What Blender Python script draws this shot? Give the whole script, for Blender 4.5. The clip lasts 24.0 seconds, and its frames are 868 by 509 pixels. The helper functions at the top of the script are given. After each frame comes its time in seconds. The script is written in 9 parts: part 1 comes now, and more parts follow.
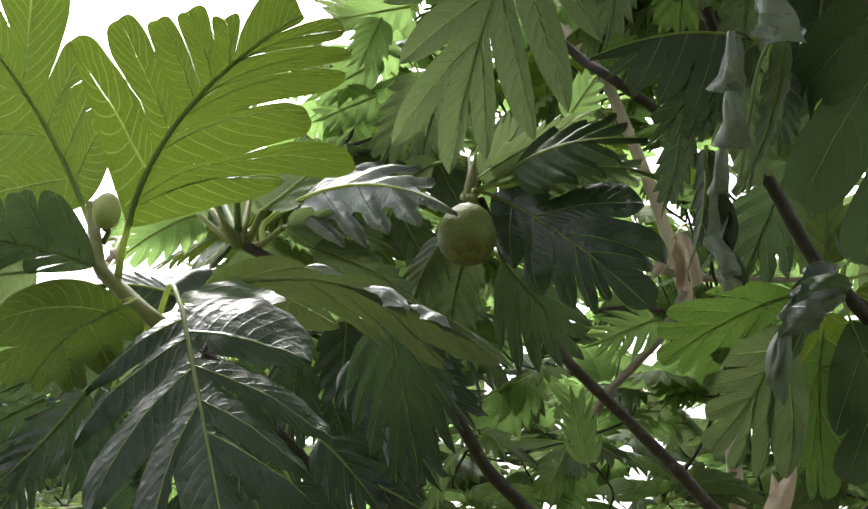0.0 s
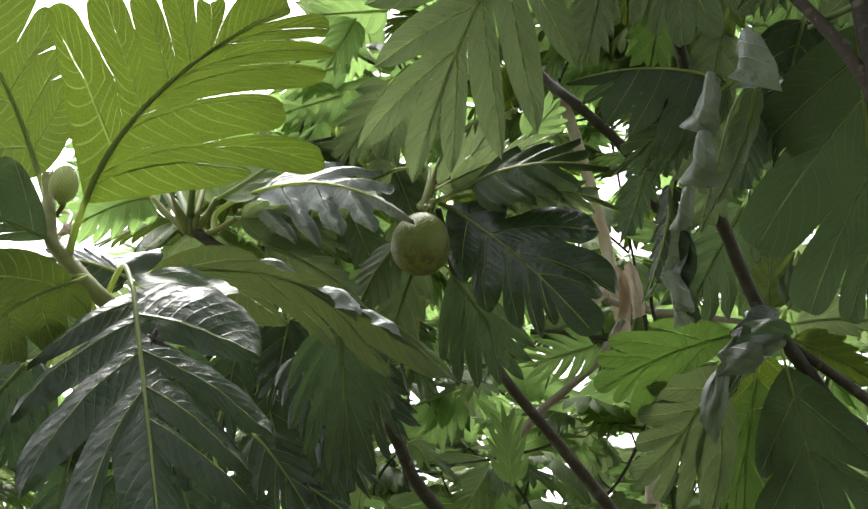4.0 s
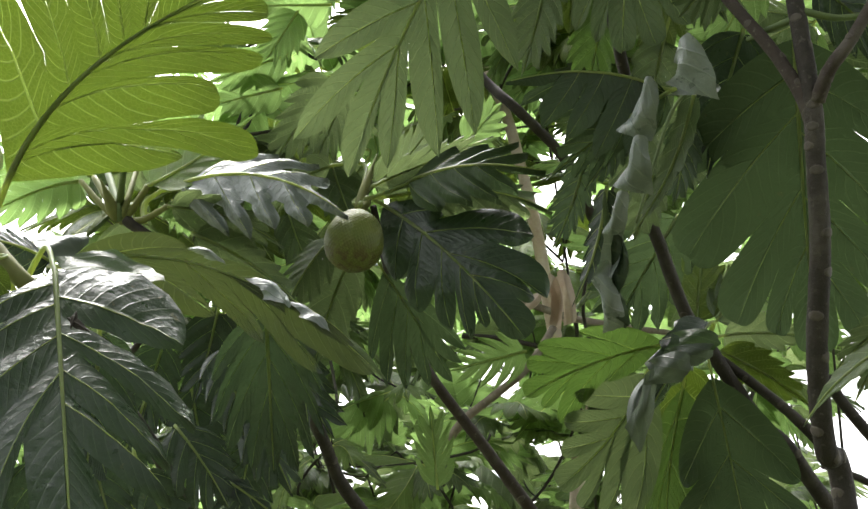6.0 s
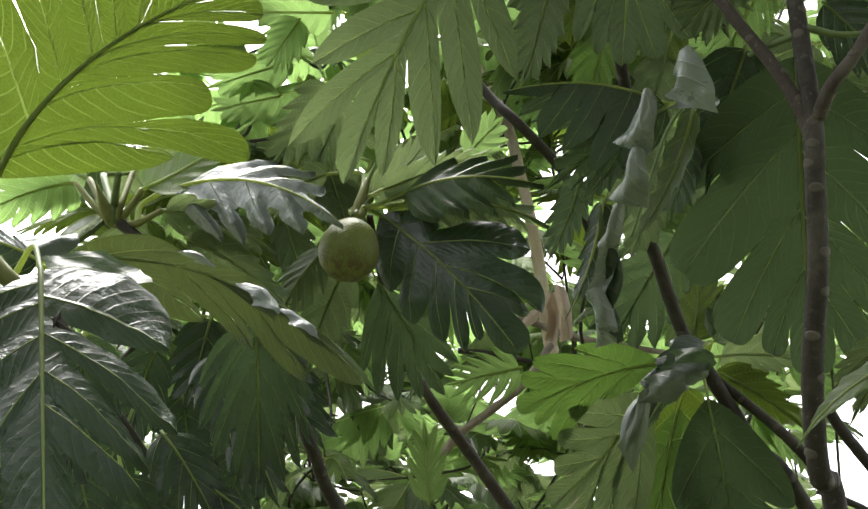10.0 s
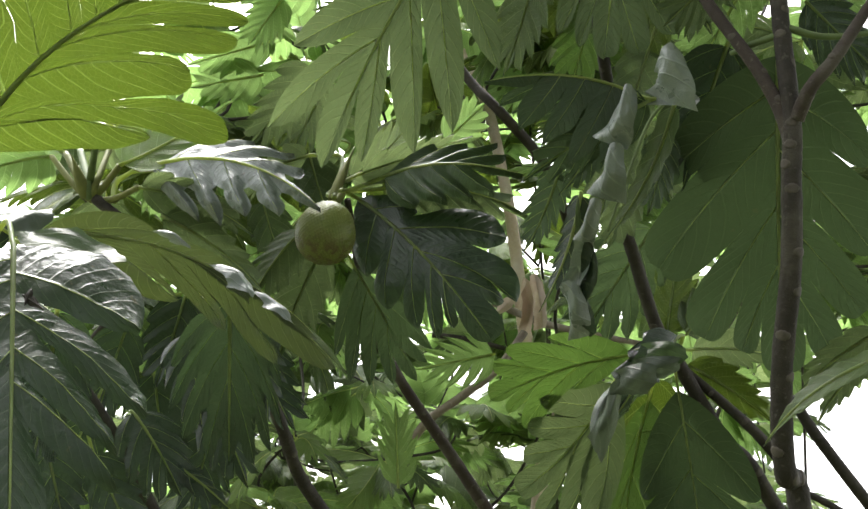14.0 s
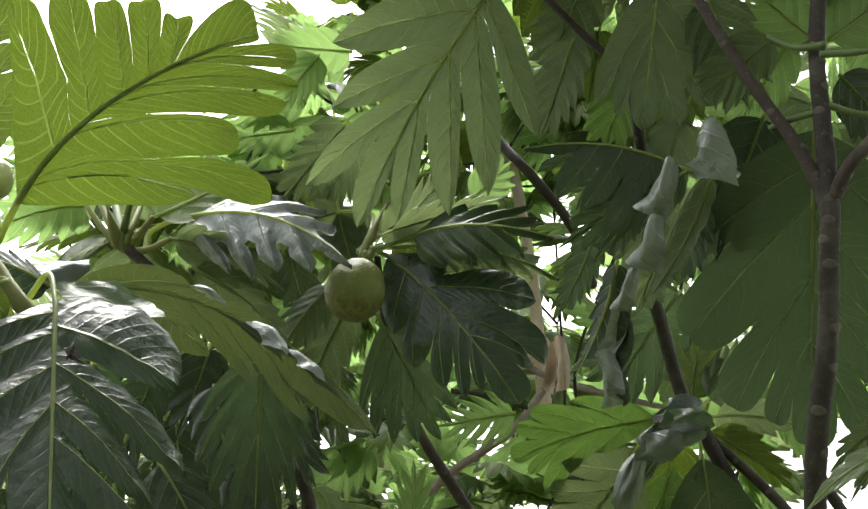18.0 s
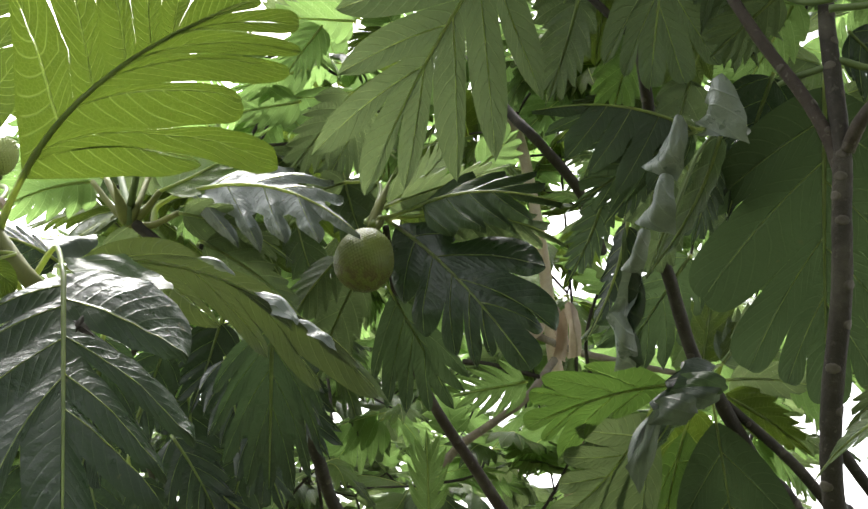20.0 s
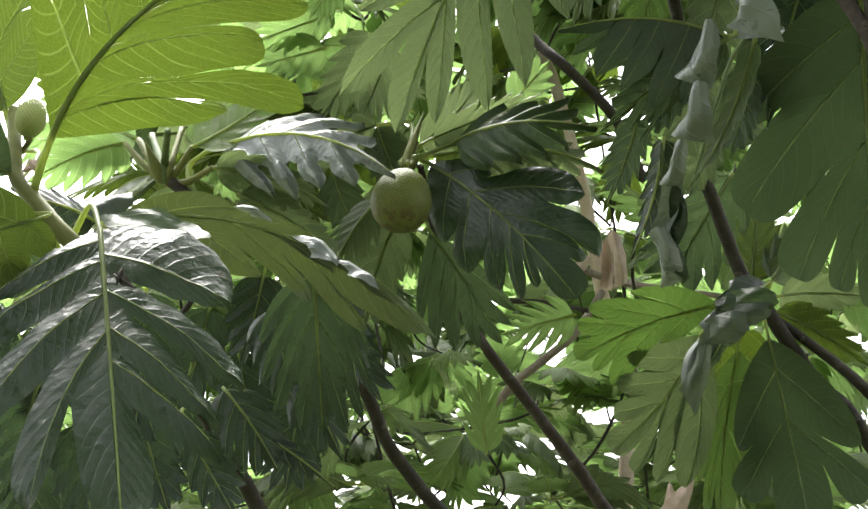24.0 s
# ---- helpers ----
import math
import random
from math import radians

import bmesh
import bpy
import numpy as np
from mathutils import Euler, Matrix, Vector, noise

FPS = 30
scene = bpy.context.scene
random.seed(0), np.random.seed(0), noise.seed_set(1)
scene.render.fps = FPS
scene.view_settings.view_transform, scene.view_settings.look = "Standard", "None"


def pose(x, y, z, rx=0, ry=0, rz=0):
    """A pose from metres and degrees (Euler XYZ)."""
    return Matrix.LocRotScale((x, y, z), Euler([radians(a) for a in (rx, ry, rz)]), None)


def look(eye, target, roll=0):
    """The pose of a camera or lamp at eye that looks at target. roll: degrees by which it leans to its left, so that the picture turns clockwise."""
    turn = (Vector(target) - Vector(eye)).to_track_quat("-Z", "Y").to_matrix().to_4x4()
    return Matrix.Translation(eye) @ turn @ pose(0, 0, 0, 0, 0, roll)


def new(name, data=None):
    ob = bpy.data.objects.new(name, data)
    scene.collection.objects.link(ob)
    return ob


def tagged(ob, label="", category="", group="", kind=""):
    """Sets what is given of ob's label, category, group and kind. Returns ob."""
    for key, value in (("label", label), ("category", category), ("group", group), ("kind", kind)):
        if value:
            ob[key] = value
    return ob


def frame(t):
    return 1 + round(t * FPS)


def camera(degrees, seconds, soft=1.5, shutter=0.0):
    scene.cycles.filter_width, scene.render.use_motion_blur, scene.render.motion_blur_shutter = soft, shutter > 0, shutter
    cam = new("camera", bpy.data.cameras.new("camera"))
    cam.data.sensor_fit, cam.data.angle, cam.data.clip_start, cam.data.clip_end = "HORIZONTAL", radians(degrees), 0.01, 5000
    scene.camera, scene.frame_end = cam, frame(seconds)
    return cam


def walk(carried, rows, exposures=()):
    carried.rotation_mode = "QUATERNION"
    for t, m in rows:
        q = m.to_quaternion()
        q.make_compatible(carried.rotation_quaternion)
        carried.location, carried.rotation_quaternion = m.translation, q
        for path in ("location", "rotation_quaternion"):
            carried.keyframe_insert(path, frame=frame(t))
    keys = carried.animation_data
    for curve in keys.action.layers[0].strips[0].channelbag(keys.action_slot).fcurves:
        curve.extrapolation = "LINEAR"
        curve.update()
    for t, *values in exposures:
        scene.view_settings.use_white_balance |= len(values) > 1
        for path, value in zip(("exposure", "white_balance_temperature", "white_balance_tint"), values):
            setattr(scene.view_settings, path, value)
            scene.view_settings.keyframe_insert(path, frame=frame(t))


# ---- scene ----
cam = camera(41.93, 24.0)
PATH = [
    (0, pose(0.0264, -0.0405, 1.5549, 112.864, 1.309, 8.549)),
    (0.5, pose(0.0197, -0.0446, 1.5579, 112.833, 1.099, 8.154)),
    (1, pose(0.0146, -0.0487, 1.5600, 112.704, 0.822, 7.782)),
    (1.5, pose(0.0062, -0.0456, 1.5578, 112.625, 0.309, 7.226)),
    (2, pose(0.0023, -0.0421, 1.5573, 112.595, -0.153, 6.751)),
    (2.5, pose(-0.0071, -0.0395, 1.5532, 112.702, -1.061, 5.838)),
    (4.5, pose(-0.0331, -0.0422, 1.5613, 113.438, -3.071, 2.530)),
    (5, pose(-0.0327, -0.0333, 1.5563, 113.526, -3.271, 1.713)),
    (5.5, pose(-0.0287, -0.0241, 1.5541, 113.680, -3.453, 0.679)),
    (6, pose(-0.0219, -0.0085, 1.5507, 113.802, -3.579, -0.653)),
    (6.5, pose(-0.0090, -0.0049, 1.5517, 113.929, -3.640, -1.353)),
    (7, pose(0.0000, -0.0000, 1.5500, 114.052, -3.654, -1.629)),
    (7.5, pose(0.0048, -0.0038, 1.5599, 114.469, -3.828, -1.699)),
    (8, pose(0.0051, -0.0102, 1.5626, 114.825, -4.043, -1.697)),
    (8.5, pose(0.0029, -0.0004, 1.5595, 114.905, -4.281, -1.713)),
    (9, pose(0.0045, 0.0157, 1.5555, 114.855, -4.640, -1.602)),
    (9.5, pose(0.0053, 0.0242, 1.5520, 114.757, -4.767, -1.249)),
    (10, pose(0.0023, 0.0296, 1.5517, 114.678, -5.005, -1.140)),
    (10.5, pose(0.0042, 0.0241, 1.5604, 114.702, -5.070, -1.139)),
    (12.5, pose(0.0049, 0.0141, 1.5760, 114.206, -5.580, -1.281)),
    (13, pose(0.0036, 0.0107, 1.5742, 114.082, -5.774, -1.648)),
    (13.5, pose(0.0015, 0.0151, 1.5722, 113.956, -5.987, -2.164)),
    (14, pose(0.0039, 0.0235, 1.5676, 113.885, -6.181, -2.927)),
    (14.5, pose(0.0000, 0.0231, 1.5656, 113.908, -6.408, -3.510)),
    (15, pose(-0.0043, 0.0215, 1.5686, 114.007, -6.631, -3.812)),
    (15.5, pose(-0.0170, 0.0112, 1.5755, 114.395, -6.895, -3.825)),
    (16, pose(-0.0225, 0.0064, 1.5804, 114.754, -6.972, -3.714)),
    (16.5, pose(-0.0298, -0.0003, 1.5863, 115.351, -7.062, -3.465)),
    (17, pose(-0.0446, -0.0104, 1.5910, 116.053, -7.185, -3.087)),
    (17.5, pose(-0.0520, -0.0087, 1.5874, 116.428, -7.538, -3.048)),
    (18, pose(-0.0586, -0.0005, 1.5825, 116.419, -7.926, -3.145)),
    (18.5, pose(-0.0632, 0.0046, 1.5818, 116.295, -7.993, -3.172)),
    (20.5, pose(-0.0487, 0.0286, 1.5681, 114.486, -6.287, -1.639)),
    (21, pose(-0.0398, 0.0311, 1.5651, 114.022, -5.597, -1.033)),
    (21.5, pose(-0.0371, 0.0382, 1.5627, 113.694, -5.232, -0.438)),
    (22, pose(-0.0413, 0.0452, 1.5575, 113.327, -4.946, 0.176)),
    (22.5, pose(-0.0437, 0.0486, 1.5545, 112.965, -4.590, 0.731)),
    (23, pose(-0.0414, 0.0605, 1.5501, 112.640, -4.342, 1.014)),
    (23.5, pose(-0.0393, 0.0635, 1.5484, 112.441, -4.097, 1.362)),
    (24, pose(-0.0397, 0.0682, 1.5434, 112.206, -3.975, 1.536)),
]
walk(cam, PATH, [(0, 2.24), (5, 2.42), (9, 2.46), (13, 2.50), (14.5, 2.60), (16, 2.70), (17, 2.52), (18, 2.44), (21, 2.50), (23, 2.58), (24, 2.70)])

# ---- daylight: bright overcast sky ----
world = bpy.data.worlds.new("world")
scene.world = world
world.use_nodes = True
wn, wl = world.node_tree.nodes, world.node_tree.links
sky = wn.new("ShaderNodeTexSky")
sky.sky_type = "NISHITA"
sky.sun_disc = False
sky.sun_elevation, sky.sun_rotation = radians(62), radians(-30)
sky.dust_density, sky.air_density, sky.ozone_density = 6.0, 1.0, 0.4
cloud = wn.new("ShaderNodeHueSaturation")
cloud.inputs["Saturation"].default_value = 0.12
wl.new(sky.outputs[0], cloud.inputs["Color"])
wl.new(cloud.outputs[0], wn["Background"].inputs[0])
wn["Background"].inputs[1].default_value = 0.15
sun = new("sun", bpy.data.lights.new("sun", "SUN"))
sun.data.energy, sun.data.angle, sun.data.color = 1.0, radians(25), (1.0, 0.97, 0.92)
sun.matrix_world = look((-12, 14, 40), (0, 3, 2))


# ---- materials ----
class Net:
    """Short hand for a node material."""

    def __init__(self, name):
        self.mat = bpy.data.materials.new(name)
        self.mat.use_nodes = True
        self.n, self.l = self.mat.node_tree.nodes, self.mat.node_tree.links
        self.n.clear()
        self.out = self.n.new("ShaderNodeOutputMaterial")

    def put(self, socket, value):
        if isinstance(value, bpy.types.NodeSocket):
            self.l.new(value, socket)
        elif value is not None:
            socket.default_value = value

    def math(self, op, a, b=None, clamp=False):
        node = self.n.new("ShaderNodeMath")
        node.operation, node.use_clamp = op, clamp
        self.put(node.inputs[0], a), self.put(node.inputs[1], b)
        return node.outputs[0]

    def noise(self, scale, detail=3.0, vector=None, rough=0.55):
        node = self.n.new("ShaderNodeTexNoise")
        node.inputs["Scale"].default_value, node.inputs["Detail"].default_value = scale, detail
        node.inputs["Roughness"].default_value = rough
        self.put(node.inputs["Vector"], vector if vector is not None else self.coord())
        return node.outputs["Fac"]

    def coord(self):
        return self.n.new("ShaderNodeTexCoord").outputs["Object"]

    def span(self, value, a, b, c=0.0, d=1.0):
        node = self.n.new("ShaderNodeMapRange")
        for k, x in zip(("Value", "From Min", "From Max", "To Min", "To Max"), (value, a, b, c, d)):
            self.put(node.inputs[k], x)
        return node.outputs[0]

    def mix(self, fac, a, b):
        node = self.n.new("ShaderNodeMix")
        node.data_type = "RGBA"
        self.put(node.inputs["Factor"], fac)
        self.put(node.inputs["A"], (*a, 1) if isinstance(a, tuple) else a)
        self.put(node.inputs["B"], (*b, 1) if isinstance(b, tuple) else b)
        return node.outputs["Result"]

    def bump(self, height, strength, distance):
        node = self.n.new("ShaderNodeBump")
        node.inputs["Strength"].default_value, node.inputs["Distance"].default_value = strength, distance
        self.put(node.inputs["Height"], height)
        return node.outputs[0]

    def glossy(self, color, rough, normal=None, spec=0.5, **more):
        node = self.n.new("ShaderNodeBsdfPrincipled")
        self.put(node.inputs["Base Color"], (*color, 1) if isinstance(color, tuple) else color)
        self.put(node.inputs["Roughness"], rough)
        self.put(node.inputs["Specular IOR Level"], spec)
        self.put(node.inputs["Normal"], normal)
        for key, value in more.items():
            self.put(node.inputs[key.replace("_", " ")], value)
        return node.outputs[0]

    def done(self, shader):
        self.l.new(shader, self.out.inputs[0])
        return self.mat


def rand(net):
    return net.n.new("ShaderNodeObjectInfo").outputs["Random"]


def leaf_material(name, face, face2, through_it, vein, rough, part_through, spec=0.5, fine=0.5, quilt=0.06):
    """A leaf blade: green that varies from leaf to leaf, pale net of veins, light passing through."""
    m = Net(name)
    uv = m.n.new("ShaderNodeUVMap").outputs[0]
    sep = m.n.new("ShaderNodeSeparateXYZ")
    m.l.new(uv, sep.inputs[0])
    q, u = sep.outputs[0], sep.outputs[1]
    x = m.math("ABSOLUTE", m.math("SUBTRACT", m.math("MULTIPLY", m.math("FRACT", q), 2.0), 1.0))
    wob = m.math("MULTIPLY", m.math("SUBTRACT", m.noise(14.0, 2.0), 0.5), 0.22)
    w = m.math("ADD", m.math("SUBTRACT", m.math("MULTIPLY", u, 10.0), m.math("MULTIPLY", m.math("POWER", x, 1.3), 1.9)), wob)
    near = m.math("ABSOLUTE", m.math("SUBTRACT", m.math("FRACT", w), 0.5))
    side_vein = m.span(near, 0.02, 0.085, 1.0, 0.0)
    side_vein = m.math("MULTIPLY", side_vein, m.span(x, 0.75, 0.98, 1.0, 0.0))
    main_vein = m.span(x, 0.02, 0.055, 1.0, 0.0)
    cells = m.n.new("ShaderNodeTexVoronoi")
    cells.feature = "DISTANCE_TO_EDGE"
    cells.inputs["Scale"].default_value = 95.0
    m.l.new(m.coord(), cells.inputs["Vector"])
    net = m.span(cells.outputs["Distance"], 0.0, 0.09, 0.35, 0.0)
    veins = m.math("MAXIMUM", main_vein, m.math("MAXIMUM", m.math("MULTIPLY", side_vein, fine), m.math("MULTIPLY", net, fine * 0.6)), True)
    blotch = m.span(m.noise(7.0, 4.0), 0.35, 0.7)
    each = rand(m)
    col = m.mix(m.math("ADD", m.math("MULTIPLY", blotch, 0.5), m.math("MULTIPLY", each, 0.5)), face, face2)
    spots = m.span(m.noise(38.0, 3.0), 0.69, 0.74)
    col = m.mix(m.math("MULTIPLY", spots, 0.45), col, (0.10, 0.075, 0.03))
    col = m.mix(m.math("MULTIPLY", veins, 0.62), col, vein)
    thin = m.mix(m.math("MULTIPLY", blotch, 0.5), through_it, tuple(0.62 * c for c in through_it))
    thin = m.mix(m.math("MULTIPLY", veins, 0.5), thin, tuple(min(1.0, 1.9 * c + 0.05) for c in through_it))
    relief = m.math("ADD", m.math("MULTIPLY", veins, -0.7), m.math("MULTIPLY", m.noise(60.0, 3.0), 0.5))
    relief = m.math("ADD", relief, m.math("MULTIPLY", m.noise(16.0, 2.0), 1.2))
    relief = m.math("ADD", relief, m.math("MULTIPLY", m.span(near, 0.0, 0.4), quilt))
    nor = m.bump(relief, 0.8, 0.006)
    sheen = m.span(m.noise(22.0, 3.0), 0.3, 0.75, rough - 0.07, rough + 0.16)
    top = m.glossy(col, sheen, nor, spec)
    tr = m.n.new("ShaderNodeBsdfTranslucent")
    m.put(tr.inputs[0], thin), m.put(tr.inputs[1], nor)
    both = m.n.new("ShaderNodeMixShader")
    both.inputs[0].default_value = part_through
    m.l.new(top, both.inputs[1]), m.l.new(tr.outputs[0], both.inputs[2])
    return m.done(both.outputs[0])


FRESH = leaf_material("leaf_fresh", (0.070, 0.112, 0.020), (0.095, 0.140, 0.026), (0.056, 0.086, 0.007), (0.34, 0.40, 0.13), 0.42, 0.55, 0.4, 0.75)
MATURE = leaf_material("leaf_mature", (0.050, 0.086, 0.030), (0.070, 0.110, 0.038), (0.104, 0.141, 0.050), (0.23, 0.29, 0.13), 0.36, 0.5, 0.4, 0.5)
# near-black green of old leaves; also stands for shade among inner leaves
OLD = leaf_material("leaf_old_and_shaded", (0.008, 0.017, 0.009), (0.013, 0.025, 0.012), (0.050, 0.088, 0.030), (0.24, 0.29, 0.14), 0.31, 0.22, 0.32, 0.12, 0.08)
BRIGHT = leaf_material("leaf_bright", (0.075, 0.125, 0.026), (0.095, 0.150, 0.032), (0.064, 0.120, 0.018), (0.30, 0.36, 0.14), 0.40, 0.55, 0.4, 0.5)
DEEP = leaf_material("leaf_deep_green", (0.026, 0.048, 0.018), (0.038, 0.064, 0.024), (0.054, 0.086, 0.031), (0.17, 0.21, 0.10), 0.40, 0.42, 0.28, 0.25)
# young yellow-green, set bright so that shaded leaves look sky-lit
LIGHT = leaf_material("leaf_young_lit", (0.110, 0.165, 0.036), (0.140, 0.195, 0.045), (0.166, 0.270, 0.076), (0.34, 0.40, 0.18), 0.42, 0.6, 0.4, 0.5)
# grey of pale undersides, with part of the silvery sheen put into the colour
CURLED = leaf_material("leaf_curled_sheen", (0.082, 0.104, 0.090), (0.126, 0.150, 0.133), (0.10, 0.13, 0.07), (0.24, 0.27, 0.21), 0.30, 0.25, 0.8, 0.3)
OLIVE = leaf_material("leaf_dark_olive", (0.026, 0.042, 0.013), (0.038, 0.056, 0.018), (0.054, 0.074, 0.016), (0.17, 0.21, 0.08), 0.36, 0.36, 0.35, 0.3)
WILTED = leaf_material("leaf_wilted", (0.042, 0.058, 0.042), (0.062, 0.078, 0.058), (0.050, 0.070, 0.036), (0.13, 0.15, 0.11), 0.42, 0.2, 0.35, 0.2)


def plain_material(name, a, b, scale, rough, relief=0.4, depth=0.002, spec=0.4):
    m = Net(name)
    col = m.mix(m.span(m.noise(scale, 5.0), 0.32, 0.7), a, b)
    col = m.mix(m.math("MULTIPLY", rand(m), 0.25), col, b)
    nor = m.bump(m.noise(scale * 4, 4.0), relief, depth)
    return m.done(m.glossy(col, rough, nor, spec))


def rib_material(name, a, b, thin, part_through):
    m = Net(name)
    col = m.mix(m.span(m.noise(30.0, 4.0), 0.32, 0.7), a, b)
    tr = m.n.new("ShaderNodeBsdfTranslucent")
    tr.inputs[0].default_value = (*thin, 1)
    both = m.n.new("ShaderNodeMixShader")
    both.inputs[0].default_value = part_through
    m.l.new(m.glossy(col, 0.45, m.bump(m.noise(120.0, 3.0), 0.3, 0.001), 0.4), both.inputs[1])
    m.l.new(tr.outputs[0], both.inputs[2])
    return m.done(both.outputs[0])


RIB = rib_material("leaf_rib", (0.26, 0.33, 0.11), (0.20, 0.27, 0.08), (0.55, 0.62, 0.20), 0.6)
RIB_DARK = rib_material("leaf_rib_mature", (0.20, 0.25, 0.10), (0.15, 0.20, 0.08), (0.42, 0.48, 0.16), 0.6)

SHOOT = plain_material("green_shoot", (0.150, 0.160, 0.052), (0.098, 0.108, 0.036), 22, 0.6, spec=0.2)
DRY = plain_material("dry_leaf", (0.34, 0.25, 0.20), (0.45, 0.36, 0.30), 25, 0.7)
PETIOLE = plain_material("petiole_dark", (0.10, 0.14, 0.05), (0.07, 0.10, 0.04), 26, 0.6, spec=0.25)


def bark_material(name, a, b, lichen, amount):
    m = Net(name)
    grain = m.noise(26, 6.0, rough=0.7)
    col = m.mix(m.span(grain, 0.3, 0.7), a, b)
    col = m.mix(m.math("MULTIPLY", m.span(m.noise(9, 4.0), 0.52, 0.68), amount), col, lichen)
    col = m.mix(m.math("MULTIPLY", m.span(m.noise(70, 3.0), 0.62, 0.7), 0.5), col, lichen)
    nor = m.bump(m.math("ADD", m.noise(90, 5.0), m.math("MULTIPLY", grain, 1.5)), 0.7, 0.004)
    return m.done(m.glossy(col, 0.8, nor, 0.3))


BARK = bark_material("bark_brown", (0.017, 0.0142, 0.0110), (0.029, 0.0245, 0.0190), (0.085, 0.078, 0.062), 0.4)
BARK_BROWN = bark_material("bark_reddish_brown", (0.026, 0.020, 0.0155), (0.044, 0.034, 0.027), (0.11, 0.10, 0.085), 0.4)
BARK_PALE = bark_material("bark_pale", (0.44, 0.345, 0.275), (0.56, 0.47, 0.39), (0.60, 0.57, 0.50), 0.5)
BARK_GREY = bark_material("bark_grey", (0.13, 0.105, 0.085), (0.19, 0.16, 0.13), (0.26, 0.25, 0.21), 0.5)
SCAR = plain_material("leaf_scar", (0.068, 0.058, 0.046), (0.048, 0.041, 0.033), 60, 0.8)


def fruit_material(name, stained):
    m = Net(name)
    pick = m.n.new("ShaderNodeAttribute")
    pick.attribute_name = "wart_glint"
    col = m.mix(m.span(m.noise(16, 4.0), 0.3, 0.7), (0.098, 0.126, 0.021), (0.135, 0.158, 0.032)) if stained else m.mix(m.span(m.noise(16, 4.0), 0.3, 0.7), (0.20, 0.25, 0.06), (0.27, 0.31, 0.09))
    # paler wart tips: speckled wet highlights painted into the skin colour
    col = m.mix(m.math("MULTIPLY", pick.outputs["Fac"], 0.6), col, (0.25, 0.27, 0.09))
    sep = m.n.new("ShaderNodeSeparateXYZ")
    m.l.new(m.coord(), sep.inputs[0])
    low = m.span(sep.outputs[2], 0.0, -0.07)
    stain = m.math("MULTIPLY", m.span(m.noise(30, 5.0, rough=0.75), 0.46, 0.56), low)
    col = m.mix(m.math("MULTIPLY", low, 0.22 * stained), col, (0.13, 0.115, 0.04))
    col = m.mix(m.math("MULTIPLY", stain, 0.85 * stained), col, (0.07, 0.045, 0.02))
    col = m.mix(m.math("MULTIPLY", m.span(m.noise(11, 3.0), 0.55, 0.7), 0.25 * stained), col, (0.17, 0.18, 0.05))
    return m.done(m.glossy(col, 0.42, m.bump(m.noise(160, 3.0), 0.4, 0.001), 0.4))


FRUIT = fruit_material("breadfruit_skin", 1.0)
FRUIT_YOUNG = fruit_material("young_breadfruit_skin", 0.0)


# ---- shapes ----
def mesh_of(name, verts, faces, mat, uvs=None, smooth=True):
    me = bpy.data.meshes.new(name)
    me.from_pydata([tuple(v) for v in verts], [], faces)
    me.materials.append(mat)
    if smooth:
        me.polygons.foreach_set("use_smooth", [True] * len(me.polygons))
    if uvs is not None:
        layer = me.uv_layers.new(name="UVMap")
        idx = np.empty(len(me.loops), dtype=np.int32)
        me.loops.foreach_get("vertex_index", idx)
        layer.data.foreach_set("uv", np.asarray(uvs, dtype=np.float32)[idx].ravel())
    return me


def child(name, me, parent, m=None, label=""):
    """Links a mesh as a part under a thing or part; m is its place in the world."""
    ob = new(name, me)
    ob.parent = parent
    if m is not None:
        ob.matrix_basis = Matrix.Translation(-parent.location) @ m
    if label:
        ob["label"] = label
    return ob


def smooth_line(points, steps=6):
    """A Catmull-Rom line through points."""
    p = np.asarray(points, float)
    if len(p) == 2:
        return np.array([p[0] + (p[1] - p[0]) * k / steps for k in range(steps + 1)])
    q = np.vstack([2 * p[0] - p[1], p, 2 * p[-1] - p[-2]])
    out = []
    for i in range(1, len(q) - 2):
        a, b, c, d = q[i - 1:i + 3]
        for k in range(steps):
            t = k / steps
            out.append(0.5 * (2 * b + (c - a) * t + (2 * a - 5 * b + 4 * c - d) * t * t + (3 * b - a - 3 * c + d) * t ** 3))
    out.append(p[-1])
    return np.array(out)


def tube(line, radii, sides, verts, faces, lumps=0.0, seed=0):
    """Adds a tapered tube along line to verts and faces."""
    line = np.asarray(line, float)
    tang = np.gradient(line, axis=0)
    tang /= np.linalg.norm(tang, axis=1, keepdims=True) + 1e-9
    up = np.array([0.31, 0.17, 0.93])
    start = len(verts)
    rnd = random.Random(seed)
    for i, (p, t, r) in enumerate(zip(line, tang, radii)):
        s = np.cross(t, up)
        s /= np.linalg.norm(s) + 1e-9
        n = np.cross(s, t)
        swell = 1 + lumps * rnd.uniform(-1, 1)
        for k in range(sides):
            a = 2 * math.pi * k / sides
            verts.append(p + (math.cos(a) * s + math.sin(a) * n) * r * swell * (1 + lumps * rnd.uniform(-0.5, 0.5)))
    n_line = len(line)
    for i in range(n_line - 1):
        for k in range(sides):
            a, b = start + i * sides + k, start + i * sides + (k + 1) % sides
            faces.append((a, b, b + sides, a + sides))
    faces.append(tuple(start + k for k in range(sides))[::-1])
    faces.append(tuple(start + (n_line - 1) * sides + k for k in range(sides)))


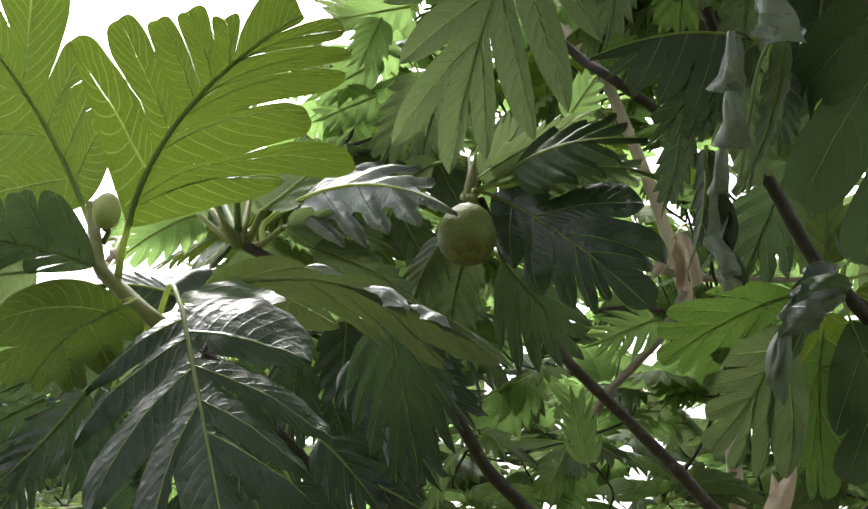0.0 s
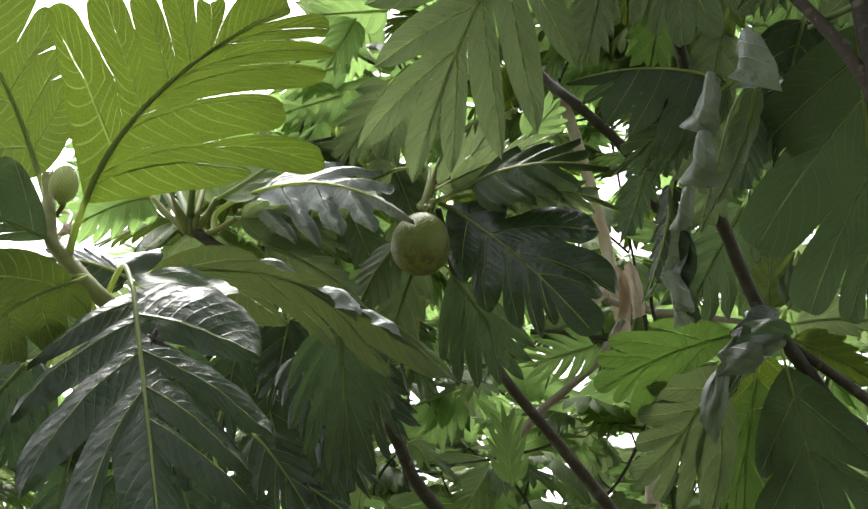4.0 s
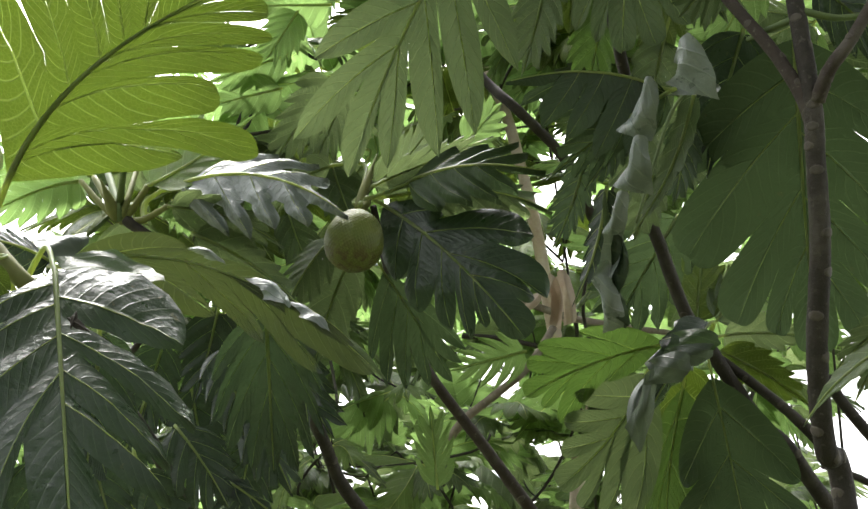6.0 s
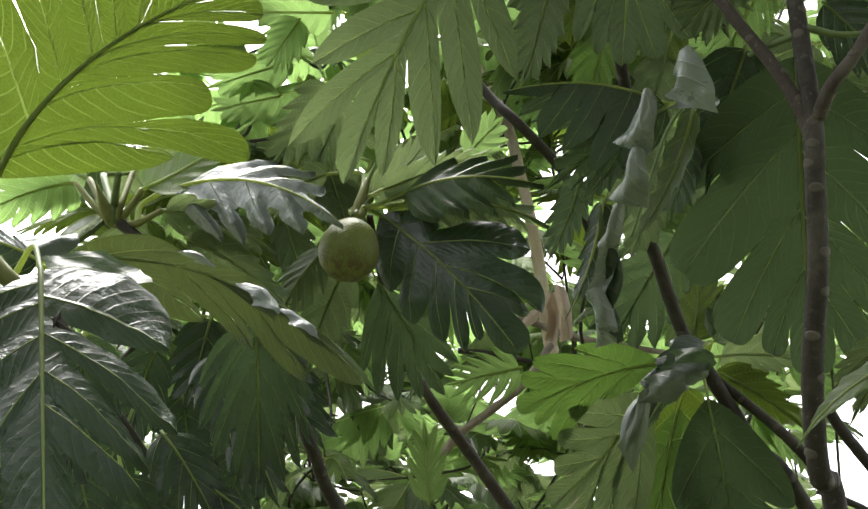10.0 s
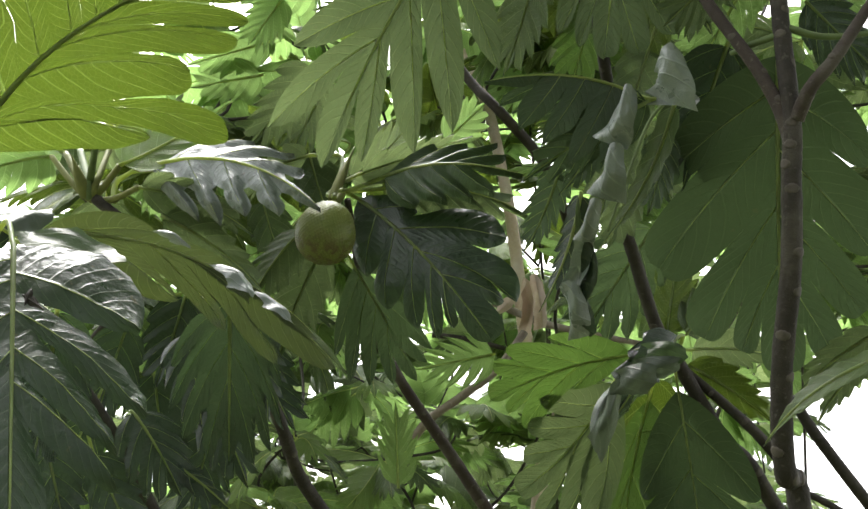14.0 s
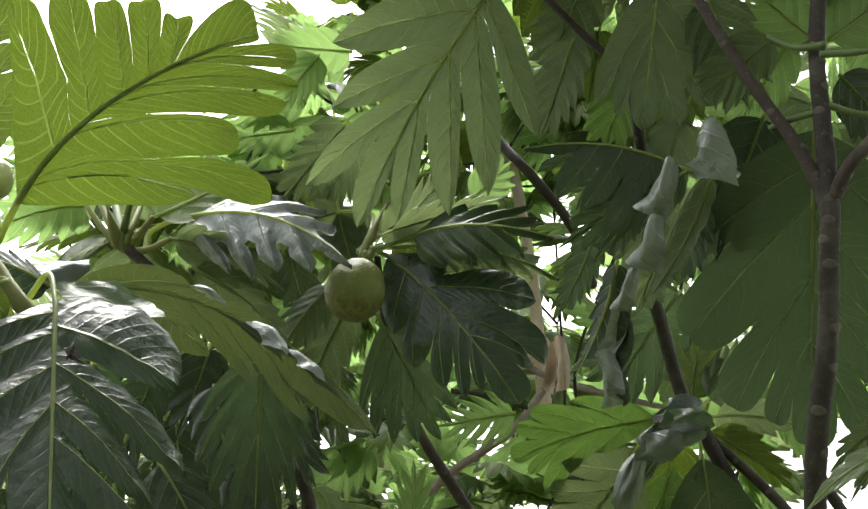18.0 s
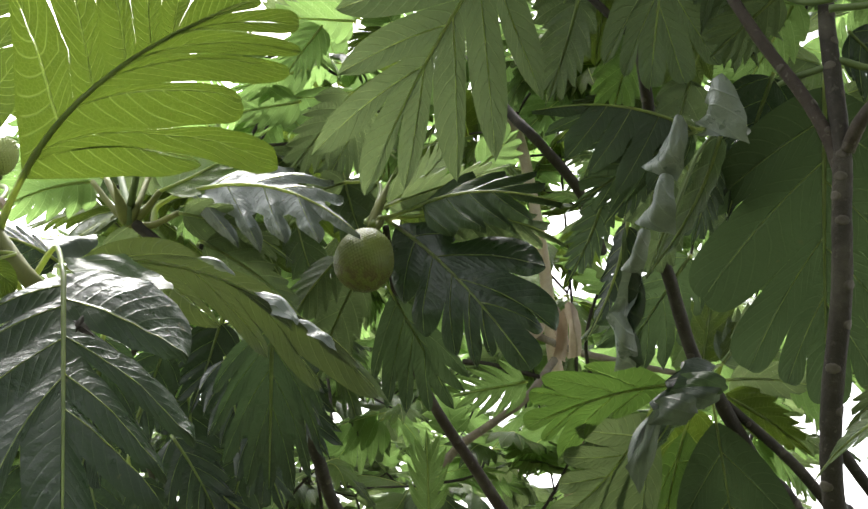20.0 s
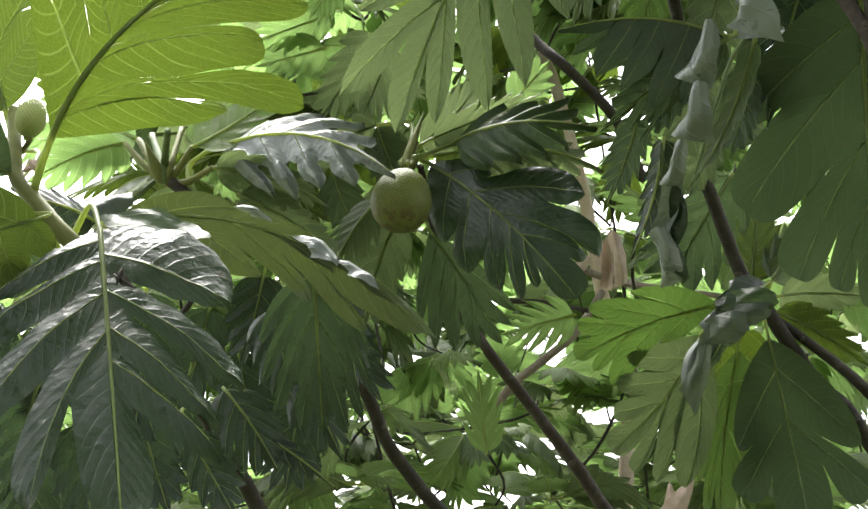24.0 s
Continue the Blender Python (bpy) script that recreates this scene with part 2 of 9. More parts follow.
class Blade:
    """A lobed leaf: base at the origin, midrib along +y, upper side to +z. Each lobe has a rib of its own; lobes are
    joined near the midrib and free from the slit outwards."""

    def __init__(self, length, half, lobes, cut, arch=0.0, side=0.0, cup=0.0, curl=0.0, droop=0.1, fold=0.04, wave=0.03, lean=62, fore=28, bulge=0.38, blunt=2.2, cut2=None, lean2=None, fore2=None, half2=1.0, fan=0.0, open_slit=0.10, thick=1.0, right=None, left=None, root=0.15, term=0.74, rim=0.0, full=0.0, skew=0.0, seed=0):
        self.L, self.W, self.K, self.arch, self.side = length, half, lobes, arch, side
        self.cup, self.curl, self.droop, self.fold, self.wave = cup, curl, droop, fold, wave
        self.bulge, self.blunt, self.open_slit, self.thick = bulge, blunt, open_slit, thick
        r = random.Random(seed)
        self.ph = [r.uniform(0, 6.28) for _ in range(6)]
        self.sides = {}
        for sg in (-1, 1):
            lobes_here = []
            c = cut if sg < 0 or cut2 is None else cut2
            a0 = lean if sg < 0 or lean2 is None else lean2
            a1 = fore if sg < 0 or fore2 is None else fore2
            wide = half * (1 if sg < 0 else half2)
            given = right if sg > 0 else left
            if given:
                # (place on the midrib, direction, reach as a part of the leaf's length, where the slit starts)
                lobes_here = [(s, radians(a) / 0.72, q * length, r.uniform(-1, 1)) for s, a, q, _ in given]
                self.sides[sg] = (lobes_here, [g[3] for g in given] + [given[-1][3]])
                continue
            for i in range(lobes):
                v = i / max(1, lobes)
                s = 0.03 + 0.71 * (i + r.uniform(-0.08, 0.08) * (i > 0)) / max(1, lobes)
                ang = radians(a0 + (a1 - a0) * v + r.uniform(-3, 3))
                size = np.interp(v, [0, 0.2, 0.45, 0.7, 1], [0.86 + fan, 1.02 + fan * 0.6, 1.04, 0.88, 0.55]) * r.uniform(0.93, 1.07)
                lobes_here.append((s, ang, wide * size, r.uniform(-1, 1)))
            slits = [1 - c * r.uniform(0.85, 1.12) * (0.85 if i == 0 else 1) for i in range(lobes + 1)]
            self.sides[sg] = (lobes_here, [min(0.93, max(0.08, x)) for x in slits])
        self.term, self.root, self.rim, self.full, self.skew = term, root, rim, full, skew
        self.Ks = {sg: len(self.sides[sg][0]) for sg in (-1, 1)}

    def mid(self, s):
        b = 4 * s * (1 - s)
        return np.stack([self.side * self.L * b, self.L * s, self.arch * self.L * b], -1)

    def rib_line(self, sg, i, u):
        """The rib of lobe i as (across, along) in the flat leaf; i = K is the end lobe."""
        if i >= self.Ks[sg]:
            return np.stack([0 * u, self.L * (self.term + (1 - self.term) * u)], -1)
        s, ang, ln, _ = self.sides[sg][0][i]
        a = ang - 0.28 * ang * u
        return np.stack([sg * ln * u * np.sin(a), s * self.L + ln * u * np.cos(a)], -1)

    def half_lobe(self, sg, i, way, t, u):
        """Flat places at t (0: rib, 1: edge) and u (0: midrib, 1: lobe's end) on the fore (way 1) or rear half of a lobe."""
        rib = self.rib_line(sg, i, u)
        j = i + way
        slit = self.sides[sg][1][i if way > 0 else max(0, i - 1)] if 0 <= j <= self.Ks[sg] else 0.0
        if i >= self.Ks[sg]:
            j, slit = self.Ks[sg] - 1, self.sides[sg][1][self.Ks[sg] - 1]
        us = np.minimum(u, slit)
        here = self.rib_line(sg, i, us)
        if j < 0:
            d = np.array([sg * 0.35, -0.93])
            root = self.root * self.W
            width = root * np.clip(u / 0.45, 0, 1) ** 0.8 * (1 - np.clip((u - 0.45) / 0.55, 0, 1) ** self.blunt)
            edge = rib + d * width[..., None]
            return rib + (edge - rib) * t[..., None]
        share = 0.5 - self.skew if way > 0 and i < self.Ks[sg] else 0.5 + self.skew
        seam = here + share * (self.rib_line(sg, j, us) - here)
        gap = (seam - here) * (1 - self.full) + share * (self.rib_line(sg, j, u) - rib) * self.full
        k = np.clip((u - slit) / max(1e-3, 1 - slit), 0, 1)
        shape = (1 - k ** self.blunt) * (1 + self.bulge * 4 * k * (1 - k) * 1.2) * (1 - self.open_slit * np.clip(k / 0.07, 0, 1) * (1 - 0.75 * np.clip((k - 0.1) / 0.5, 0, 1))) * (1 - 0.05 * np.abs(np.sin(17 * u)))
        edge = rib + gap * np.where(u > slit, shape, 1.0)[..., None]
        return rib + (edge - rib) * t[..., None]

    def bend(self, flat, sg, i, t, u):
        """The flat places bent into the leaf's true form."""
        lat, y = np.abs(flat[..., 0]), flat[..., 1]
        s = np.clip(y / self.L, -0.25, 1.04)
        P = self.mid(s)
        T = self.mid(s + 1e-3) - self.mid(s - 1e-3)
        T /= np.linalg.norm(T, axis=-1, keepdims=True)
        S = np.cross(T, np.array([0, 0, 1.0]))
        S /= np.linalg.norm(S, axis=-1, keepdims=True)
        N = np.cross(S, T)
        W, a = self.W, self.ph
        rel = lat / W
        own = self.sides[sg][0][i][3] if i < self.Ks[sg] else 0.0
        k = 1 if sg > 0 else 0
        h = self.cup * lat + self.curl * W * rel ** 2 - self.droop * W * rel ** 3
        h -= self.fold * W * np.sqrt(np.clip(u, 0, 1)) * (0.5 - 0.5 * np.cos(np.pi * t))
        h -= self.rim * W * np.clip((t - 0.6) / 0.4, 0, 1) ** 2 * np.clip((u - 0.1) / 0.2, 0, 1)
        h += W * 0.15 * own * rel ** 2 * (1 - t ** 4 * (u < 0.35))* np.clip((u - 0.3) / 0.5, 0, 1)
        h += self.wave * W * rel * (np.sin(9 * s + a[0] + sg) + 0.7 * np.sin(17 * s + 6 * rel + a[1]) + 0.5 * np.sin(31 * s - 11 * rel + a[2 + k]) + 0.35 * np.sin(47 * s + 21 * rel + a[4]))
        h += 0.011 * W * np.sin(np.pi * np.clip(u, 0, 1)) * np.sin(2 * np.pi * (8 * u - 1.5 * t)) * (1 - t) * t * 3
        return P + S * flat[..., :1] + N * h[..., None]

    def mesh(self, mat, rows=9, ts=(0.0, 0.3, 0.62, 0.85, 1.0)):
        verts, faces, uvs = [], [], []
        seen = {}

        def vert(p, uv):
            key = (round(p[0], 4), round(p[1], 4), round(p[2], 4))
            if key not in seen:
                seen[key] = len(verts)
                verts.append(p)
                uvs.append(uv)
            return seen[key]

        us = np.linspace(0, 1, rows)
        for sg in (-1, 1):
            for i in range(self.Ks[sg] + 1):
                for way in ((1, -1) if i < self.Ks[sg] else (1,)):
                    uu, tt = np.meshgrid(us, np.array(ts), indexing="ij")
                    pts = self.bend(self.half_lobe(sg, i, way, tt, uu), sg, i, tt, uu)
                    n = len(ts)
                    ids = [[vert(pts[a, b], (i + 0.5 + 0.499 * way * tt[a, b] + (32 if sg > 0 else 0), uu[a, b])) for b in range(n)] for a in range(rows)]
                    for a in range(rows - 1):
                        for b in range(n - 1):
                            f = [ids[a][b], ids[a + 1][b], ids[a + 1][b + 1], ids[a][b + 1]]
                            f = [x for q, x in enumerate(f) if x != f[q - 1]]
                            if len(set(f)) > 2:
                                turn = (sg > 0) != (way > 0)
                                if i >= self.Ks[sg]:
                                    turn = sg < 0
                                faces.append(tuple(f) if turn else tuple(f[::-1]))
        return mesh_of("leaf", verts, faces, mat, uvs)

    def ribs(self, mat, foot=None, thick=1.0, sides=5, laterals=True):
        """Midrib, side ribs and leaf stalk; foot: where the stalk starts."""
        verts, faces = [], []
        r = 0.0095 * self.L ** 0.6 * thick * self.thick
        s = np.linspace(0, 0.97, 12)
        line = self.mid(s)
        radii = r * (1 - s) ** 0.75 + 0.0007
        if foot is not None:
            foot = np.array(foot)
            back = -(self.mid(np.array(0.06)) - self.mid(np.array(0.0)))
            bow = self.mid(np.array(0.0)) + back / np.linalg.norm(back) * np.linalg.norm(foot) * 0.5
            stalk = smooth_line([foot, 0.25 * foot + 0.75 * bow, line[0]], 5)[:-1]
            radii = np.r_[np.linspace(1.55, 1.05, len(stalk)) * r, radii]
            line = np.vstack([stalk, line])
        tube(line, radii, sides, verts, faces)
        if laterals:
            u = np.linspace(0, 0.93, 8)
            for sg in (-1, 1):
                for i in range(self.Ks[sg]):
                    pts = self.bend(self.rib_line(sg, i, u), sg, i, 0 * u, u)
                    tube(pts, (0.13 if self.thick == 1 else 0.22) * r * (1 - u) ** 0.8 + 0.0003, 3, verts, faces)
        return mesh_of("midrib", verts, faces, mat)


def bezier(a, b, c, d, u):
    u = u[:, None]
    return (1 - u) ** 3 * a + 3 * (1 - u) ** 2 * u * b + 3 * (1 - u) * u * u * c + u ** 3 * d


class Lobed:
    """A deeply lobed leaf: base at the origin, midrib along +y, upper side to +z. Each lobe is (where its rib leaves the
    midrib, its end across and along, the foot of the slit ahead of it across and along), in parts of the leaf's length."""

    def __init__(self, length, right, left, arch=0.0, side=0.0, cup=0.0, curl=0.0, droop=0.0, wave=0.03, fold=0.03, rim=0.0, hang=0.1, bow=0.06, fat=0.3, root=0.2, root2=None, round_end=0.72, close=0.85, fore=1.0, broad=0.3, seed=0):
        self.L, self.arch, self.side, self.cup, self.curl, self.droop = length, arch, side, cup, curl, droop
        self.wave, self.fold, self.rim, self.hang, self.bow, self.fat, self.root, self.round_end = wave, fold, rim, hang, bow, fat, root, round_end
        self.fore, self.close, self.broad, self.root2 = fore, close, broad, root if root2 is None else root2
        self.rnd = random.Random(seed)
        self.ph = [self.rnd.uniform(0, 6.28) for _ in range(8)]
        self.sides = {1: right, -1: left}
        self.W = length * max(0.15, max([abs(q[1]) for q in right + left]))
        self.own = {(sg, i): self.rnd.uniform(-1, 1) for sg in (-1, 1) for i in range(len(self.sides[sg]) + 1)}

    def mid(self, s):
        b = 4 * s * (1 - s)
        return np.stack([self.side * self.L * b, self.L * s, self.arch * self.L * b], -1)

    def form(self, x, y):
        """The large form of the leaf: flat places (metres) to places in space, with the direction across and the normal."""
        s = np.clip(y / self.L, -0.3, 1.1)
        P = self.mid(s)
        T = self.mid(s + 1e-3) - self.mid(s - 1e-3)
        T = T / np.linalg.norm(T, axis=-1, keepdims=True)
        S = np.cross(T, np.array([0, 0, 1.0]))
        S = S / np.linalg.norm(S, axis=-1, keepdims=True)
        N = np.cross(S, T)
        rel = np.abs(x) / self.W
        h = self.cup * np.abs(x) + self.curl * self.W * rel ** 2 - self.droop * self.W * rel ** 3
        return P + S * x[..., None] + N * h[..., None], N

    def rib(self, sg, i, u):
        u = np.asarray(u, float)[..., None]
        here = self.sides[sg]
        if i >= len(here):
            a = np.array([0, here[-1][0] + 0.12 * (1 - here[-1][0])])
            return (a + (np.array([0, 1.0]) - a) * u) * self.L
        q = here[i]
        a, b = np.array([0, q[0]]), np.array([q[1], q[2]])
        d = b - a
        n = np.array([d[1], -d[0]]) * (1 if d[0] * d[1] * 0 + sg > 0 else -1)
        c = a + 0.5 * d + self.bow * n
        return ((1 - u) ** 2 * a + 2 * (1 - u) * u * c + u * u * b) * self.L

    def half(self, sg, i, way, na=5, nb=11):
        """Rib and edge of the fore (way 1) or rear half of a lobe, row by row, and how free of its neighbour each row is."""
        here = self.sides[sg]
        K = len(here)
        L = self.L
        tip = np.array([0, 1.0]) * L if i >= K else np.array(here[i][1:3]) * L
        j = i - 1 if (way < 0 or i >= K) else i
        if j < 0:
            u = np.linspace(0, 1, na + nb)
            ribs = self.rib(sg, i, u)
            a = np.array([0.0, 0.0])
            d = tip - a
            n = np.array([d[1], -d[0]]) * sg
            k = self.root2 if sg > 0 else self.root
            edge = bezier(a, a + 0.25 * d + k * n, a + min(0.85, self.round_end) * d + k * n, tip, u)
            return u, ribs, edge, u
        slit = np.array(here[j][3:5]) * L
        s0 = here[j][0]
        s1 = here[j + 1][0] if j + 1 < K else s0 + 0.12 * (1 - s0)
        start = np.array([0, 0.5 * (s0 + s1)]) * L
        fine = np.linspace(0, 1, 60)
        line = self.rib(sg, i, fine)
        us = float(np.clip(fine[np.argmin(((line - slit) ** 2).sum(-1))], 0.12, 0.8))
        if i >= K:
            us = min(us, 0.5)
        u = np.r_[np.linspace(0, us, na), np.linspace(us, 1, nb + 1)[1:]]
        k = np.linspace(0, 1, na)[:, None]
        seam = start + (slit - start) * k
        d = tip - slit
        n = np.array([-d[1], d[0]]) * sg * (1 if way > 0 else -1)
        if i >= K:
            n = np.array([d[1], -d[0]]) * sg
        o = (j + 1 if way > 0 else j) if i < K else j
        other = (np.array(here[o][1:3]) if o < K else np.array([0, 1.0])) * L - slit
        swing = math.atan2(other @ n, other @ d)
        most = math.tan(min(1.2, max(0.0, swing) * 0.5)) * self.close * (self.fore if way > 0 and i < K else 1.0)
        w = self.fat * (1 + 0.2 * self.own[sg, i])
        free = bezier(slit, slit + self.broad * d + min(w, self.broad * most) * n, slit + self.round_end * d + min(w, self.round_end * most) * n, tip, np.linspace(0, 1, nb + 1))[1:]
        f = np.r_[np.zeros(na), np.linspace(0, 1, nb + 1)[1:]]
        return u, self.rib(sg, i, u), np.vstack([seam, free]), f

    def place(self, flat, sg, i, t, u, f):
        x, y = flat[..., 0], flat[..., 1]
        P, N = self.form(x, y)
        W, a = self.W, self.ph
        rel = np.abs(x) / W
        s = y / self.L
        h = -self.fold * W * np.sqrt(np.clip(u, 0, 1)) * (0.5 - 0.5 * np.cos(np.pi * t))
        h = h - self.rim * W * np.clip((t - 0.55) / 0.45, 0, 1) ** 2 * np.clip(f * 3, 0, 1) * (1 + 0.5 * np.sin(26 * u + a[6] + i))
        h = h - self.hang * W * f * f * (0.35 + 0.5 * (1 + self.own[sg, i]))
        k = 1 if sg > 0 else 0
        h = h + self.wave * W * np.minimum(rel, 1.2) * (np.sin(9 * s + a[0] + sg) + 0.7 * np.sin(17 * s + 6 * rel + a[1]) + 0.5 * np.sin(31 * s - 11 * rel + a[2 + k]) + 0.35 * np.sin(47 * s + 21 * rel + a[4]))
        return P + N * h[..., None]

    def mesh(self, mat, ts=(0.0, 0.25, 0.5, 0.7, 0.86, 1.0)):
        verts, faces, uvs = [], [], []
        seen = {}
        ts = np.array(ts)
        for sg in (-1, 1):
            K = len(self.sides[sg])
            for i in range(K + 1):
                for way in ((1, -1) if i < K else (1,)):
                    u, ribs, edge, f = self.half(sg, i, way)
                    flat = ribs[:, None, :] + (edge - ribs)[:, None, :] * ts[None, :, None]
                    tt, uu = np.meshgrid(ts, u)
                    ff = np.repeat(f[:, None], len(ts), 1)
                    pts = self.place(flat, sg, i, tt, uu, ff)
                    ids = []
                    for a in range(len(u)):
                        row = []
                        for b in range(len(ts)):
                            p = pts[a, b]
                            key = (round(p[0], 4), round(p[1], 4), round(p[2], 4), i * (ts[b] < 0.99), way * (ts[b] > 0.01))
                            if key not in seen:
                                seen[key] = len(verts)
                                verts.append(p)
                                uvs.append((i + 0.5 + 0.499 * way * ts[b] + (32 if sg > 0 else 0), uu[a, b]))
                            row.append(seen[key])
                        ids.append(row)
                    turn = (sg > 0) != (way > 0)
                    if i >= K:
                        turn = sg < 0
                    for a in range(len(u) - 1):
                        for b in range(len(ts) - 1):
                            q = [ids[a][b], ids[a + 1][b], ids[a + 1][b + 1], ids[a][b + 1]]
                            q = [v for m, v in enumerate(q) if v != q[m - 1]]
                            if len(set(q)) > 2:
                                faces.append(tuple(q) if turn else tuple(q[::-1]))
        return mesh_of("leaf", verts, faces, mat, uvs)

    def ribs(self, mat, foot=None, thick=1.0, laterals=0.2):
        """Midrib, side ribs and leaf stalk; foot: where the stalk starts."""
        verts, faces = [], []
        r = 0.0075 * self.L ** 0.6 * thick
        s = np.linspace(0, 0.97, 14)
        line = self.mid(s)
        radii = r * (1 - s) ** 0.75 + 0.0007
        if foot is not None:
            foot = np.array(foot)
            back = -(self.mid(np.array(0.06)) - self.mid(np.array(0.0)))
            bow = self.mid(np.array(0.0)) + back / np.linalg.norm(back) * np.linalg.norm(foot) * 0.5
            stalk = smooth_line([foot, 0.25 * foot + 0.75 * bow, line[0]], 5)[:-1]
            radii = np.r_[np.linspace(1.45, 1.05, len(stalk)) * r, radii]
            line = np.vstack([stalk, line])
        tube(line, radii, 6, verts, faces)
        u = np.linspace(0, 0.95, 10)
        for sg in (-1, 1):
            for i in range(len(self.sides[sg])):
                _, _, _, f = self.half(sg, i, 1)
                uu, _, _, _ = self.half(sg, i, 1)
                pts = self.place(self.rib(sg, i, u), sg, i, 0 * u, u, np.interp(u, uu, f))
                tube(pts, laterals * r * (1 - u) ** 0.8 + 0.0003, 4, verts, faces)
        return mesh_of("midrib", verts, faces, mat)


def frame_of(base, tip, up):
    """The pose of a leaf from its base to its tip whose upper side looks to up."""
    y = (Vector(tip) - Vector(base)).normalized()
    x = y.cross(Vector(up)).normalized()
    z = x.cross(y)
    m = Matrix((x, y, z)).transposed().to_4x4()
    m.translation = Vector(base)
    return m


count = [0]


def lance(tree, base, tip, up, half, mat, arch=0.1, side=0.0, cup=-0.5, twist=0.0, label=""):
    """A single folded lobe or lance-shaped leaf, pointed at both ends."""
    count[0] += 1
    rnd = random.Random(count[0])
    m = frame_of(base, tip, up)
    L = (Vector(tip) - Vector(base)).length
    ph = [rnd.uniform(0, 6.28) for _ in range(3)]
    verts, faces, uvs = [], [], []
    ts = (-1, -0.7, -0.35, 0, 0.35, 0.7, 1)
    for i in range(13):
        s = i / 12
        w = half * math.sin(math.pi * s ** 0.75) ** 0.9 + 0.0008
        a = radians(twist) * (s - 0.4)
        for t in ts:
            h = cup * abs(t) * w + 0.09 * half * math.sin(11 * s + 2 * t + ph[0]) * abs(t) + 0.05 * half * math.sin(23 * s - 3 * t + ph[1])
            x = t * w * math.sqrt(max(0.1, 1 - min(0.9, cup * cup)))
            b = 4 * s * (1 - s)
            verts.append((side * L * b + x * math.cos(a) - h * math.sin(a), L * s, arch * L * b + x * math.sin(a) + h * math.cos(a)))
            uvs.append((0.5 + 0.499 * t, s))
    n = len(ts)
    for i in range(12):
        for k in range(n - 1):
            faces.append((i * n + k, i * n + k + 1, (i + 1) * n + k + 1, (i + 1) * n + k))
    ob = child("leaf", mesh_of("leaf", verts, faces, mat, uvs), tree, m, label)
    v, f = [], []
    line = [(side * L * 4 * s * (1 - s), L * s, arch * L * 4 * s * (1 - s)) for s in np.linspace(0, 0.95, 8)]
    tube(line, np.linspace(0.0024, 0.0008, 8), 4, v, f)
    child("midrib", mesh_of("midrib", v, f, mat), ob)
    return ob


def flap(tree, a, b, c, d, mat, bulge=0.15, label=""):
    """A wilted lobe hanging by its upper edge a to b, down to c and d: a bowed sheet with ripples along its veins."""
    count[0] += 1
    rnd = random.Random(count[0])
    ph = [rnd.uniform(0, 6.28) for _ in range(4)]
    a, b, c, d = (Vector(v) for v in (a, b, c, d))
    size = max((c - a).length, (d - b).length)
    nor = (c - a).cross(d - b).normalized()
    if nor.y > 0:
        nor = -nor
    n = 14
    verts, faces, uvs = [], [], []
    for i in range(n + 1):
        v = i / n
        for k in range(n + 1):
            u = k / n
            p = (a * (1 - u) + b * u) * (1 - v) + (d * (1 - u) + c * u) * v
            h = bulge * size * 4 * u * (1 - u) * (0.25 + 0.75 * math.sin(math.pi * v))
            h += size * (0.022 * math.sin(7 * v + 5 * u + ph[0]) + 0.003 * math.sin(29 * (v - 0.8 * u) + ph[1]) + 0.010 * math.sin(13 * u - 5 * v + ph[2]))
            across = (b - a + c - d) * 0.5
            swell = math.sin(math.pi * v) * (0.16 * u + 0.22 * (1 - u)) + 0.03 * math.sin(13 * v + ph[3]) * abs(2 * u - 1)
            verts.append(p + nor * h + across * swell - (c + d - a - b) * 0.06 * math.sin(math.pi * u) * (1 - v))
            uvs.append((0.6 + 0.35 * u, v * 0.3))
    for i in range(n):
        for k in range(n):
            q = i * (n + 1) + k
            faces.append((q, q + 1, q + n + 2, q + n + 1))
    return child("leaf", mesh_of("leaf", verts, faces, mat, uvs), tree, Matrix.Identity(4), label)


def leaf(tree, base, tip, up, half, lobes, cut, mat, foot=None, label="", **shape):
    """One leaf of its own shape; foot: where its stalk leaves the shoot."""
    count[0] += 1
    m = frame_of(base, tip, up)
    blade = Blade((Vector(tip) - Vector(base)).length, half, lobes, cut, seed=count[0], **shape)
    ob = child("leaf", blade.mesh(mat, 17, (0.0, 0.25, 0.5, 0.7, 0.82, 0.92, 1.0)) if "left" in shape or "right" in shape else blade.mesh(mat), tree, m, label)
    f = tuple(m.inverted() @ Vector(foot)) if foot else None
    rib = child("midrib", blade.ribs(RIB if mat in (LIGHT, BRIGHT, CURLED) or (mat in (OLD, MATURE) and shape.get("thick", 1) != 1) else RIB_DARK, f, laterals=mat in (OLD, DEEP, CURLED)), ob)
    return ob


def lobed(tree, base, tip, up, mat, right, left, foot=None, label="", thick=1.0, laterals=0.25, **shape):
    """One large leaf with lobes of its own; foot: where its stalk leaves the shoot."""
    count[0] += 1
    m = frame_of(base, tip, up)
    blade = Lobed((Vector(tip) - Vector(base)).length, right, left, seed=count[0], **shape)
    ob = child("leaf", blade.mesh(mat), tree, m, label)
    f = tuple(m.inverted() @ Vector(foot)) if foot else None
    child("midrib", blade.ribs(RIB if mat in (BRIGHT, MATURE) else RIB_DARK, f, thick, laterals), ob)
    return ob


